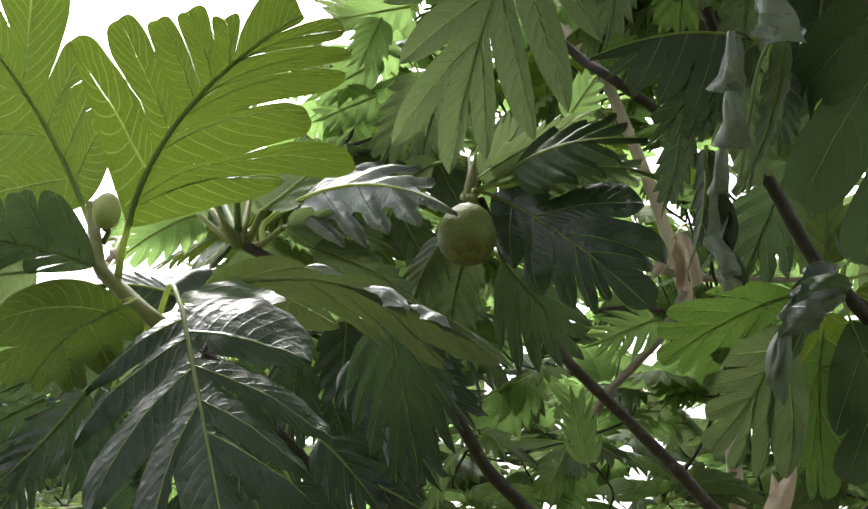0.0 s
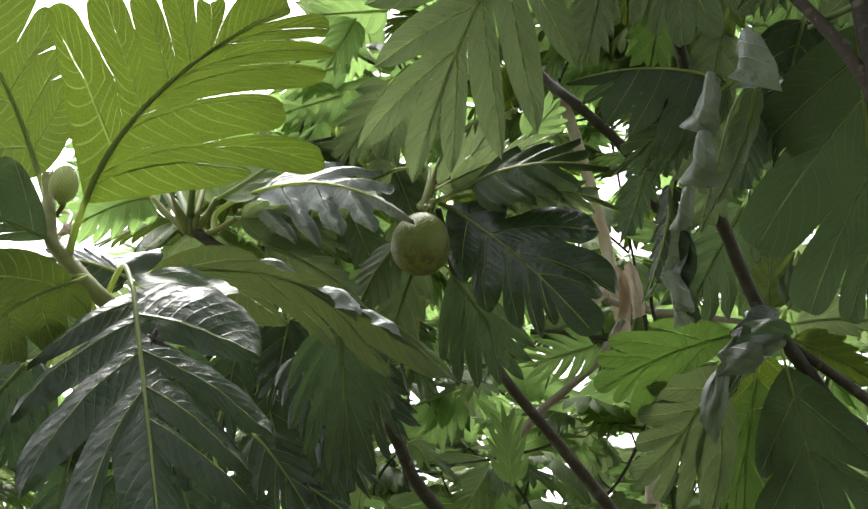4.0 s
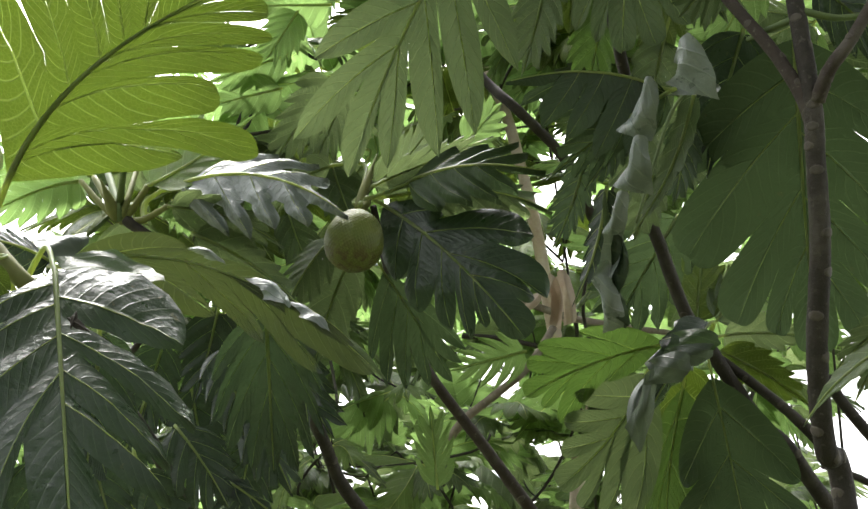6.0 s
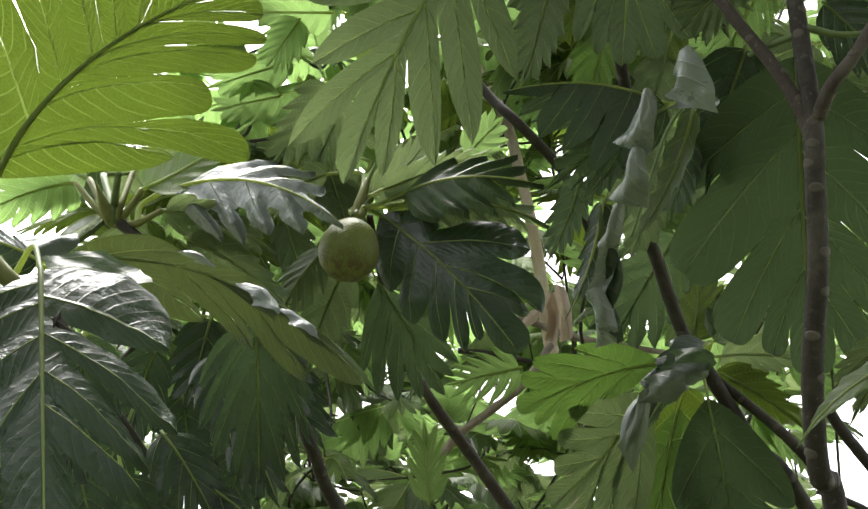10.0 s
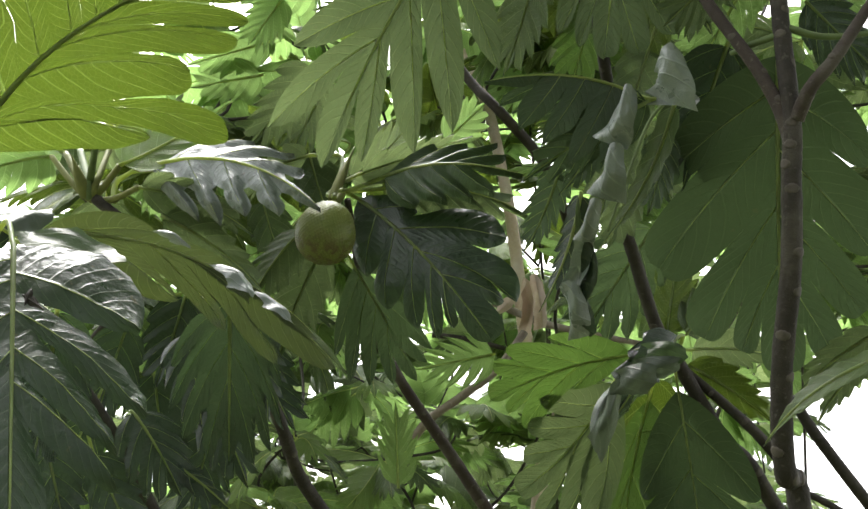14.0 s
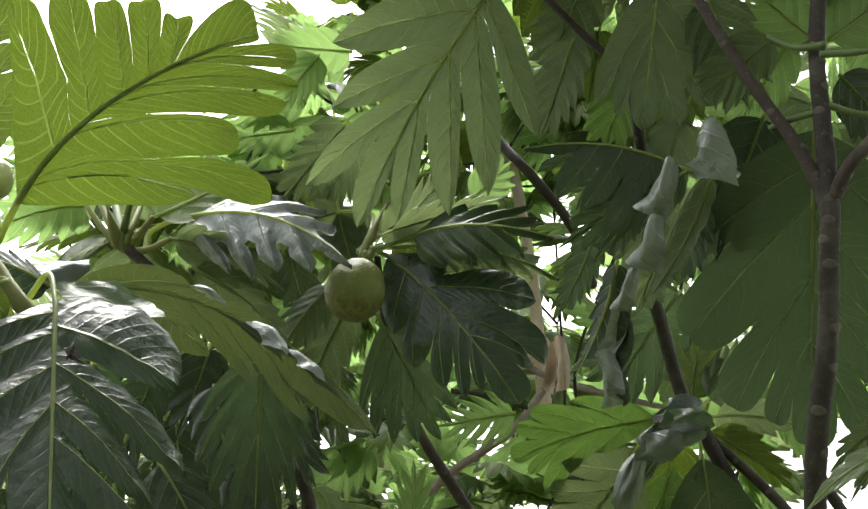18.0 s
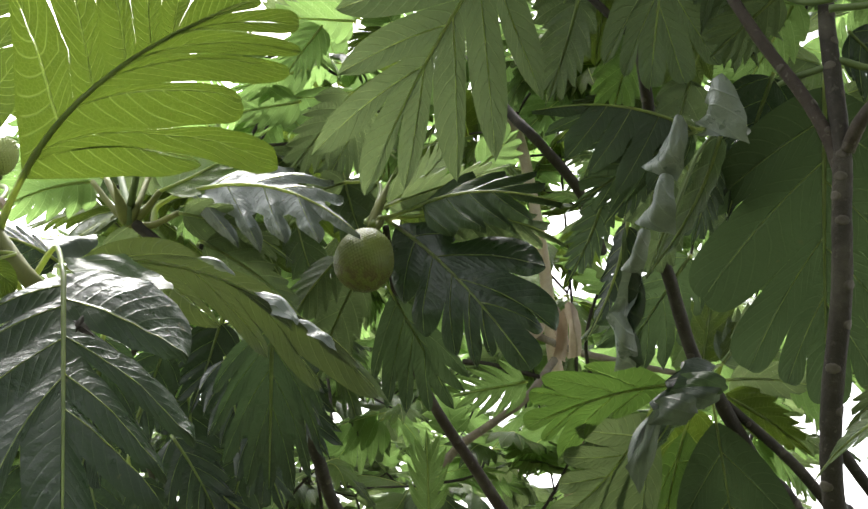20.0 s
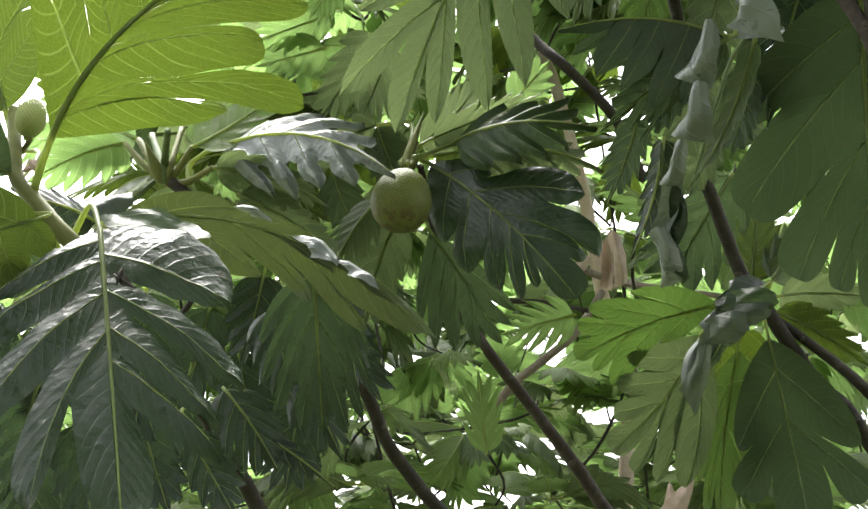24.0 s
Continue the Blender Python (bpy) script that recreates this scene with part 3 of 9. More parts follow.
def branch(tree, points, r0, r1, mat, label="", scars=0, name="branch", sides=12, lumps=0.03):
    """A tapered limb through points, from thick r0 to thin r1, with leaf scars and knots."""
    count[0] += 1
    line = smooth_line(points, 8)
    n = len(line)
    radii = [r0 + (r1 - r0) * (i / (n - 1)) for i in range(n)]
    verts, faces = [], []
    tube(line, radii, sides, verts, faces, lumps, count[0])
    ob = child(name, mesh_of(name, verts, faces, mat), tree, Matrix.Identity(4), label)
    rnd = random.Random(count[0] * 7)
    for k in range(scars):
        i = 1 + int((n - 3) * (k + 0.5) / scars)
        t = Vector(line[i + 1] - line[i]).normalized()
        a = SCAR_SIDE + rnd.choice((-1, 1)) * rnd.uniform(0.15, 1.2) + (math.pi if k % 5 == 4 else 0)
        out = Vector((math.cos(a), math.sin(a), 0))
        out = (out - t * out.dot(t)).normalized()
        r = radii[i]
        v, f = [], []
        for j, (rr, h) in enumerate(((0.60, 0.88), (0.54, 1.025), (0.32, 1.04), (0.0, 1.02))):
            for q in range(10):
                ang = 2 * math.pi * q / 10
                w = t.cross(out)
                v.append(Vector(line[i]) + out * r * (h - 0.25 * (rr * math.cos(ang)) ** 2 / 0.5) + w * r * 1.2 * rr * math.cos(ang) + t * r * 0.9 * rr * math.sin(ang))
        for j in range(3):
            for q in range(10):
                f.append((j * 10 + q, j * 10 + (q + 1) % 10, j * 10 + 10 + (q + 1) % 10, j * 10 + 10 + q))
        scar = child("leaf_scar", mesh_of("leaf_scar", v, f, SCAR), ob)
        scar.matrix_basis = Matrix.Identity(4)
    return ob


SCAR_SIDE = -1.6


def bud(tree, base, tip, r, label=""):
    """The pointed green sheath at the end of a shoot."""
    line = smooth_line([base, tuple((Vector(base) * 0.55 + Vector(tip) * 0.45)), tip], 6)
    n = len(line)
    radii = [r * (0.75 + 1.1 * math.sin(math.pi * min(1, (i / (n - 1)) * 1.2)) * 0.35) * (1 - (i / (n - 1)) ** 2.2) + 0.001 for i in range(n)]
    verts, faces = [], []
    tube(line, radii, 9, verts, faces)
    return child("bud", mesh_of("bud", verts, faces, SHOOT), tree, Matrix.Identity(4), label)


def breadfruit(tree, centre, rx, rz, warts, stalk_from, label, tilt=0.0, upright=False):
    """A round fruit under a close skin of small raised facets, hanging from its stalk."""
    from mathutils import kdtree
    bm = bmesh.new()
    bmesh.ops.create_icosphere(bm, subdivisions=6, radius=1.0)
    tree_k = kdtree.KDTree(warts)
    for i in range(warts):
        z = 1 - 2 * (i + 0.5) / warts
        a = i * 2.399963
        s = math.sqrt(1 - z * z)
        tree_k.insert(Vector((s * math.cos(a), s * math.sin(a), z)) + noise.random_unit_vector() * 0.35 / math.sqrt(warts), i)
    tree_k.balance()
    near = 1.9 / math.sqrt(warts)
    vals = []
    for v in bm.verts:
        d = v.co.normalized()
        hit = tree_k.find_n(d, 2)
        edge = (hit[1][2] - hit[0][2]) / near
        h = min(1.0, edge * 1.3)
        point = max(0.0, 1 - hit[0][2] / (near * 0.35))
        vals.append(point)
        lump = noise.noise(d * 1.6) * 0.035
        k = 1 + (0.06 if upright else 0.03) * h + (0.06 if upright else 0.03) * point + lump
        v.co = Vector((d.x * rx * k, d.y * rx * k, d.z * rz * k * (1 + 0.05 * d.z)))
    me = bpy.data.meshes.new("fruit")
    bm.to_mesh(me)
    bm.free()
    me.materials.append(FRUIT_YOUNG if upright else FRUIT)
    me.polygons.foreach_set("use_smooth", [True] * len(me.polygons))
    me.attributes.new("wart_glint", "FLOAT", "POINT").data.foreach_set("value", vals)
    m = Matrix.Translation(centre) @ pose(0, 0, 0, tilt, tilt * 0.4, 20)
    ob = child("fruit", me, tree, m, label)
    verts, faces = [], []
    top = m @ Vector((0, 0, -rz * 0.97 if upright else rz * 0.97))
    mid = (Vector(top) + Vector(stalk_from)) / 2 + Vector((0.01, 0, 0.012))
    line = smooth_line([tuple(stalk_from), tuple(mid), tuple(top)], 5)
    tube(line, np.linspace(0.011, 0.014, len(line)) * (rx / 0.09) ** 0.6, 9, verts, faces, 0.03)
    inv = m.inverted()
    child("stalk", mesh_of("stalk", [inv @ Vector(v) for v in verts], faces, SHOOT), ob)
    return ob


def tree_at(x, y, label, z=0.0):
    ob = new("breadfruit_tree")
    ob.location = (x, y, z)
    return tagged(ob, label, "tree", "breadfruit trees")


POOL = []
for k in range(10):
    rnd = random.Random(500 + k)
    blade = Blade(1.0, rnd.uniform(0.42, 0.54), rnd.choice((3, 4, 4, 5)), rnd.uniform(0.5, 0.75), arch=rnd.uniform(0.03, 0.2), side=rnd.uniform(-0.05, 0.05), cup=rnd.uniform(-0.5, 0.15), curl=rnd.uniform(-0.25, 0.05), droop=rnd.uniform(0.05, 0.3), lean=rnd.uniform(52, 68), bulge=rnd.uniform(0.25, 0.5), wave=0.05, seed=300 + k)
    POOL.append([(blade.mesh(mat, 6, (0.0, 0.6, 1.0)), blade.ribs(RIB if mat in (FRESH, LIGHT) else RIB_DARK, (0, -0.16, -0.04), 1.0, 4, False)) for mat in (FRESH, MATURE, OLD, LIGHT)])


def spray(tree, at, n, size, seed, ages=(1, 1, 0, 2), lift=(-35, 40), axis=(0, 0, 1), arc=(0, 360), ribs=True, hub=None):
    """A shoot's end with n leaves round it; lift: how far they rise from level, in degrees."""
    rnd = random.Random(seed)
    if hub:
        a, b = Vector(hub), Vector(at)
        mid = (a + b) / 2 + Vector((rnd.uniform(-0.15, 0.15), rnd.uniform(-0.15, 0.15), -0.12 * (b - a).length))
        line = smooth_line([tuple(a), tuple(mid), tuple(b)], 5)
        v, f = [], []
        tube(line, np.linspace(0.006 + 0.006 * min(1.0, (b - a).length), 0.006, len(line)), 6, v, f, 0.06, seed)
        child("twig", mesh_of("twig", v, f, BARK), tree, Matrix.Identity(4))
    turn = Vector((0, 0, 1)).rotation_difference(Vector(axis)).to_matrix().to_4x4()
    a0 = rnd.uniform(0, 360) if arc[1] - arc[0] >= 360 else arc[0]
    for k in range(n):
        a = radians(a0 + (k * 137.5 if arc[1] - arc[0] >= 360 else (arc[1] - arc[0]) * (k + rnd.random()) / n))
        e = radians(rnd.uniform(*lift))
        d = turn.to_3x3() @ Vector((math.cos(a) * math.cos(e), math.sin(a) * math.cos(e), math.sin(e)))
        L = size * rnd.uniform(0.75, 1.15)
        up = Vector((0, 0, 1)) + d * 0.3 + Vector((rnd.uniform(-0.5, 0.5), rnd.uniform(-0.5, 0.5), 0))
        p = Vector(at) + d * 0.16 * L
        me, rib = POOL[rnd.randrange(len(POOL))][rnd.choice(ages)]
        m = frame_of(p, p + d, up) @ Matrix.Scale(L, 4)
        ob = child("leaf", me, tree, m)
        if ribs:
            child("midrib", rib, ob)


# ---- ground ----
def ground_material():
    m = Net("grass_and_soil")
    col = m.mix(m.span(m.noise(1.2, 6.0), 0.4, 0.62), (0.055, 0.085, 0.028), (0.145, 0.118, 0.082))
    col = m.mix(m.span(m.noise(30, 4.0), 0.45, 0.7), col, (0.055, 0.08, 0.025))
    return m.done(m.glossy(col, 0.9, m.bump(m.noise(40, 5.0), 0.8, 0.03), 0.2))


bm = bmesh.new()
rings = [0, 1, 2, 3.5, 5, 7, 10, 15, 25, 45, 90, 200, 600, 2000]
prev = [bm.verts.new((0, 0, -0.02))]
for r in rings[1:]:
    ring = [bm.verts.new((r * math.cos(2 * math.pi * k / 40), r * math.sin(2 * math.pi * k / 40), (0.10 * noise.noise(Vector((r * math.cos(k / 6.366) * 0.35, r * math.sin(k / 6.366) * 0.35, 0))) if 1 < r < 60 else -0.02))) for k in range(40)]
    for k in range(40):
        if len(prev) == 1:
            bm.faces.new((prev[0], ring[k], ring[(k + 1) % 40]))
        else:
            bm.faces.new((prev[k], ring[k], ring[(k + 1) % 40], prev[(k + 1) % 40]))
    prev = ring
me = bpy.data.meshes.new("ground")
bm.to_mesh(me)
bm.free()
me.materials.append(ground_material())
tagged(new("ground", me), "shaded grass and bare soil under the trees", "ground", kind="structure")


# ---- the plants ----
fruit_tree = tree_at(1.6, 4.6, "breadfruit tree with large lobed leaves and two round fruits")
branch(fruit_tree, [(1.6, 4.6, -0.05), (1.56, 4.58, 0.5), (1.450, 4.550, 1.150), (1.38, 4.5, 1.5)], 0.11, 0.07, BARK, name="trunk", sides=16)
branch(fruit_tree, [(1.380, 4.500, 1.450), (0.574, 4.526, 2.203), (0.331, 4.362, 2.449), (0.139, 4.221, 2.642), (-0.046, 4.037, 2.808), (-0.164, 3.770, 2.916), (-0.240, 3.539, 3.066), (-0.286, 3.344, 3.185)], 0.0301, 0.0109, BARK_BROWN, label="brown branch of the breadfruit tree", scars=5)
branch(fruit_tree, [(1.420, 4.500, 1.200), (0.042, 4.666, 2.134), (-0.341, 4.319, 2.421), (-0.452, 4.028, 2.583), (-0.604, 3.704, 2.818), (-0.757, 3.450, 2.899), (-0.971, 3.347, 3.005), (-1.083, 3.318, 3.072)], 0.0286, 0.0178, BARK, scars=4)
branch(fruit_tree, [(1.420, 4.500, 1.100), (-0.435, 4.469, 1.839), (-0.821, 3.635, 2.237), (-0.843, 3.275, 2.307), (-0.903, 2.856, 2.388), (-0.919, 2.579, 2.396)], 0.0328, 0.0158, BARK, scars=3)
branch(fruit_tree, [(-0.881, 2.345, 2.397), (-0.958, 2.292, 2.445), (-1.048, 2.298, 2.530), (-1.108, 2.318, 2.592), (-1.136, 2.331, 2.679), (-1.182, 2.384, 2.797)], 0.0218, 0.0139, SHOOT, label="green young shoot")
branch(fruit_tree, [(1.500, 4.550, 1.300), (1.728, 4.470, 2.081), (1.286, 4.028, 2.584), (1.125, 3.967, 2.721), (0.925, 3.819, 2.930), (0.827, 3.767, 3.047), (0.712, 3.626, 3.240), (0.638, 3.483, 3.317), (0.530, 3.029, 3.352), (0.447, 2.785, 3.408), (0.383, 2.632, 3.506)], 0.0336, 0.0156, BARK, scars=7)
branch(fruit_tree, [(1.412, 3.933, 2.551), (1.244, 3.868, 2.698), (1.113, 3.872, 2.812), (0.969, 3.877, 2.922)], 0.0215, 0.0160, BARK, scars=3)
lobed(fruit_tree, (-1.005, 2.219, 2.644), (-0.481, 1.791, 2.879), (0.112, 0.580, 0.807), FRESH, [(0.26, 0.38, 0.46, 0.12, 0.45), (0.43, 0.31, 0.59, 0.15, 0.59), (0.57, 0.23, 0.67, 0.10, 0.67), (0.66, 0.19, 0.75, 0.08, 0.75), (0.73, 0.11, 0.82, 0.05, 0.82)], [(0.07, -0.35, 0.56, -0.26, 0.48), (0.12, -0.46, 0.81, -0.19, 0.50), (0.32, -0.24, 0.82, -0.06, 0.55), (0.47, -0.21, 1.00, -0.02, 0.65), (0.57, -0.17, 1.05, 0.00, 0.77), (0.72, -0.10, 1.07, -0.01, 0.91)], foot=(-1.054, 2.299, 2.551), side=0.081, arch=-0.04, cup=0.08, droop=0.02, fold=0.02, hang=0.03, fat=0.7, bow=-0.09, root=0.12, thick=1.15, laterals=0.1, round_end=0.98, close=0.97, broad=0.72, root2=-0.08)
lobed(fruit_tree, (-1.204, 2.385, 2.796), (-1.488, 2.181, 3.278), (-0.225, 0.938, 0.265), FRESH, [(0.13, 0.39, 0.22, 0.22, 0.31), (0.33, 0.35, 0.58, 0.14, 0.44), (0.52, 0.23, 0.90, 0.05, 0.71)], [(0.11, -0.23, 0.30, -0.17, 0.36), (0.22, -0.24, 0.43, -0.16, 0.48), (0.38, -0.32, 0.60, -0.10, 0.55), (0.58, -0.36, 0.96, -0.09, 0.75)], foot=(-1.117, 2.327, 2.618), side=-0.042, arch=0.03, fold=0.02, hang=0.03, fat=0.7, bow=-0.05, root=0.2, thick=1.15, laterals=0.1, round_end=0.98, close=0.97, broad=0.7)
lobed(fruit_tree, (-1.118, 2.310, 2.593), (-1.334, 2.046, 2.580), (-0.492, 0.360, 0.793), DEEP, [(0.13, 0.16, 0.38, 0.11, 0.48), (0.41, 0.17, 0.73, 0.07, 0.84)], [(0.10, -0.46, 0.50, -0.26, 0.52), (0.33, -0.39, 0.69, -0.21, 0.71), (0.56, -0.33, 0.92, -0.14, 0.90)], foot=(-1.105, 2.323, 2.579), arch=0.04, fold=0.03, hang=0.06, fat=0.5, bow=0.03, root=0.1, root2=0.1, thick=0.8, laterals=0.25, wave=0.04, close=0.95, broad=0.6, round_end=0.95, side=-0.021)
lobed(fruit_tree, (-0.994, 2.216, 2.452), (-1.146, 2.111, 2.248), (-0.762, 0.591, 0.265), FRESH, [(0.11, 0.26, -0.07, 0.24, 0.13), (0.31, 0.45, 0.34, 0.24, 0.54), (0.55, 0.31, 0.78, 0.13, 0.83)], [(0.13, -0.52, 0.85, -0.21, 0.81), (0.37, -0.28, 1.09, -0.07, 0.94)], foot=(-1.057, 2.281, 2.489), arch=0.05, fold=0.03, hang=0.06, fat=0.5, bow=0.03, root=0.25, root2=0.25, thick=0.9, laterals=0.25, wave=0.03, close=0.95, broad=0.6, round_end=0.95, side=-0.073)
leaf(fruit_tree, (-0.995, 2.313, 2.381), (-1.262, 2.127, 2.218), (-0.681, 0.565, 0.466), 0.099, 5, 0.4, DEEP, foot=(-1.021, 2.294, 2.471), arch=0.1, droop=0.2)
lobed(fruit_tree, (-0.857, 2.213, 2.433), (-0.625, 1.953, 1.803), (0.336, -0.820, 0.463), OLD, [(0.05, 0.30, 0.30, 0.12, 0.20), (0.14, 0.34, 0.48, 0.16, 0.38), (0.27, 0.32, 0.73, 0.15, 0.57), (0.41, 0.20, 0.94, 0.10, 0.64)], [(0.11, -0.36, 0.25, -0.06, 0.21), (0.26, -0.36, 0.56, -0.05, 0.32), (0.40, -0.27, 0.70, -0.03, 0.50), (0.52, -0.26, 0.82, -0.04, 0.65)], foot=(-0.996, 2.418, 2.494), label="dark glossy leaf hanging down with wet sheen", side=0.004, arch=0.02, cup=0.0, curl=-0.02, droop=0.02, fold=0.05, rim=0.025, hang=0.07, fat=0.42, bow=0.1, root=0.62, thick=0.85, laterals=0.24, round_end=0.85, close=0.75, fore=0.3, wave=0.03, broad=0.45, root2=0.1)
# dark leaves added behind, their colour standing for the deep shade there
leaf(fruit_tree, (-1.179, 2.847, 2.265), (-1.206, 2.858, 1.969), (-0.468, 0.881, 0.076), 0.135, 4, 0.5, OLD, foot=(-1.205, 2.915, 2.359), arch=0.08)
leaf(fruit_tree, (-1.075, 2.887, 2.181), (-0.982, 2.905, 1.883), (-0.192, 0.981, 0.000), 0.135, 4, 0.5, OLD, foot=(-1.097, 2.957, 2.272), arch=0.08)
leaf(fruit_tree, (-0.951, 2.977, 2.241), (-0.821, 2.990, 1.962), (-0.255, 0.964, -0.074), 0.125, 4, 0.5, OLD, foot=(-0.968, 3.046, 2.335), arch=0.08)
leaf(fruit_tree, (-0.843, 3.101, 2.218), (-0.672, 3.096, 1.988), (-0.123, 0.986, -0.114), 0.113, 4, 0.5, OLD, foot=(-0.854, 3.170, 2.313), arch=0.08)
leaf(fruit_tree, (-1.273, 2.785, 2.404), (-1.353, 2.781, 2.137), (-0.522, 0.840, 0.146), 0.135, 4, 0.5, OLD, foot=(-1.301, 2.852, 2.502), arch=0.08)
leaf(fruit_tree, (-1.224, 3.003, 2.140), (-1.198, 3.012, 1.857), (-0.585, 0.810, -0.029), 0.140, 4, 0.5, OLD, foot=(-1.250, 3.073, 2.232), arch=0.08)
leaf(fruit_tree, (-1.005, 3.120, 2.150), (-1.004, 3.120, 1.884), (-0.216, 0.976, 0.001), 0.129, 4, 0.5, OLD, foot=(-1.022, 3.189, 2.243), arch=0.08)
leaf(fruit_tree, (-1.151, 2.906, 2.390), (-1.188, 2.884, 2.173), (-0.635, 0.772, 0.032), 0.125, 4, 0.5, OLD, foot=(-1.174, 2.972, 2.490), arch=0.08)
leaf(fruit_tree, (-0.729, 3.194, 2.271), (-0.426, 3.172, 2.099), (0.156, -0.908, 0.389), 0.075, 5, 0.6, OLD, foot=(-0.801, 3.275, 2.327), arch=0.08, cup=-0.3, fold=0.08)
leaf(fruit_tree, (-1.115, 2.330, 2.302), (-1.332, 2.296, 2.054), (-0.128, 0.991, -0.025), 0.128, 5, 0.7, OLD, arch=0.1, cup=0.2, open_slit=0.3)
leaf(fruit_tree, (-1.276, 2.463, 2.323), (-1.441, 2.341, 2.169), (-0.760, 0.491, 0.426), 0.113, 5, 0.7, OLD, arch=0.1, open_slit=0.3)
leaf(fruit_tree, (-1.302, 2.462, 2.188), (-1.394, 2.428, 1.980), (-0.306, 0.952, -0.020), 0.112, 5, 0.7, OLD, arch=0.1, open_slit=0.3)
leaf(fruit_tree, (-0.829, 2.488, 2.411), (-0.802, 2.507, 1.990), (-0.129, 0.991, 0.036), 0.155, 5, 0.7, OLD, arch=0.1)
leaf(fruit_tree, (-1.278, 2.342, 2.608), (-1.359, 2.194, 2.542), (-0.882, 0.332, 0.335), 0.127, 5, 0.5, MATURE)
leaf(fruit_tree, (-1.506, 2.723, 2.795), (-1.851, 2.816, 2.722), (0.039, 0.708, 0.706), 0.206, 5, 0.5, FRESH, foot=(-1.112, 2.325, 2.573))
lance(fruit_tree, (-0.769, 2.099, 2.293), (-0.719, 2.090, 2.265), (-0.214, -0.976, -0.044), 0.010, BARK, arch=0.15, cup=-0.5, twist=60)
lance(fruit_tree, (-0.754, 2.094, 2.305), (-0.756, 2.089, 2.267), (0.370, -0.924, 0.095), 0.006, BARK, arch=0.15, cup=-0.5, twist=60)
lance(fruit_tree, (-1.083, 2.304, 2.631), (-1.054, 2.320, 2.604), (0.262, -0.930, -0.257), 0.012, DRY, label="small dried reddish bud scale", arch=0.2, cup=-0.5)
lance(fruit_tree, (-1.075, 2.311, 2.619), (-1.096, 2.314, 2.605), (0.223, -0.831, -0.510), 0.008, DRY, arch=0.2, cup=-0.5)
lance(fruit_tree, (0.604, 4.379, 2.175), (0.775, 4.393, 2.458), (-0.012, -0.998, 0.055), 0.046, DRY, label="dry pinkish-brown dead leaf", arch=0.05, cup=-0.3)
lance(fruit_tree, (0.695, 4.393, 2.173), (0.679, 4.390, 2.431), (-0.156, -0.988, -0.018), 0.037, DRY, arch=0.05, cup=-0.3)
lance(fruit_tree, (0.634, 2.546, 3.083), (0.551, 2.526, 3.128), (-0.108, -0.819, -0.563), 0.023, DRY, label="dead brown leaf caught on the branch", arch=0.1, cup=-0.4)
lance(fruit_tree, (0.617, 2.533, 3.113), (0.547, 2.545, 3.086), (0.017, -0.897, -0.443), 0.020, DRY, arch=0.1, cup=-0.4)
lobed(fruit_tree, (-1.048, 2.831, 2.722), (-0.183, 2.639, 2.393), (0.376, 0.743, 0.553), OLIVE, [(0.10, 0.04, 0.38, 0.03, 0.36), (0.36, -0.03, 0.71, -0.03, 0.61), (0.58, 0.02, 0.92, -0.02, 0.83)], [(0.15, -0.13, 0.48, -0.06, 0.37), (0.35, -0.14, 0.67, -0.07, 0.57), (0.53, -0.11, 0.87, -0.08, 0.73)], foot=(-0.987, 2.597, 2.601), arch=0.03, fold=0.03, hang=0.1, fat=0.4, bow=0.03, root=0.16, thick=0.7, laterals=0.25, wave=0.04, close=0.8, broad=0.5, round_end=0.85, side=0.107)
leaf(fruit_tree, (-1.051, 2.685, 2.649), (-1.220, 2.480, 2.619), (0.702, -0.629, 0.335), 0.103, 5, 0.6, OLD, arch=0.1, cup=-0.3)
flap(fruit_tree, (-1.162, 2.693, 2.683), (-1.005, 2.774, 2.775), (-1.022, 2.700, 2.663), (-1.120, 2.631, 2.592), WILTED, bulge=0.08)
flap(fruit_tree, (-0.920, 2.340, 2.517), (-0.802, 2.388, 2.562), (-0.664, 2.351, 2.480), (-0.874, 2.266, 2.400), DEEP, bulge=-0.04)
lance(fruit_tree, (-0.326, 2.687, 2.523), (-0.161, 2.691, 2.390), (0.211, -0.949, 0.235), 0.019, MATURE, arch=0.05, cup=-0.3)
leaf(fruit_tree, (-0.496, 2.768, 2.586), (-0.455, 2.994, 2.201), (-0.009, 0.863, 0.506), 0.173, 4, 0.7, OLD, bulge=0.1, blunt=2.5, fold=0.03, cup=0.2, wave=0.05, droop=0.1, open_slit=0.3, right=[(0.02, 31.1, 0.593, 0.62), (0.12, 25.4, 0.73, 0.55), (0.28, 21.1, 0.676, 0.6), (0.46, 15.2, 0.548, 0.62)], left=[(0.02, 41.3, 0.545, 0.62), (0.1, 31.5, 0.68, 0.55), (0.25, 25.1, 0.661, 0.6), (0.45, 14.6, 0.532, 0.62)])
# leaf added behind the hanging one to stop light shining through it
leaf(fruit_tree, (-0.533, 2.997, 2.686), (-0.479, 3.186, 2.262), (-0.303, 0.884, 0.355), 0.169, 4, 0.45, OLD, arch=0.03, bulge=0.3)
branch(fruit_tree, [(-0.605, 3.698, 2.832), (-0.545, 3.210, 2.700), (-0.497, 2.781, 2.582)], 0.0095, 0.0058, PETIOLE, sides=8, name="leaf_stalk")
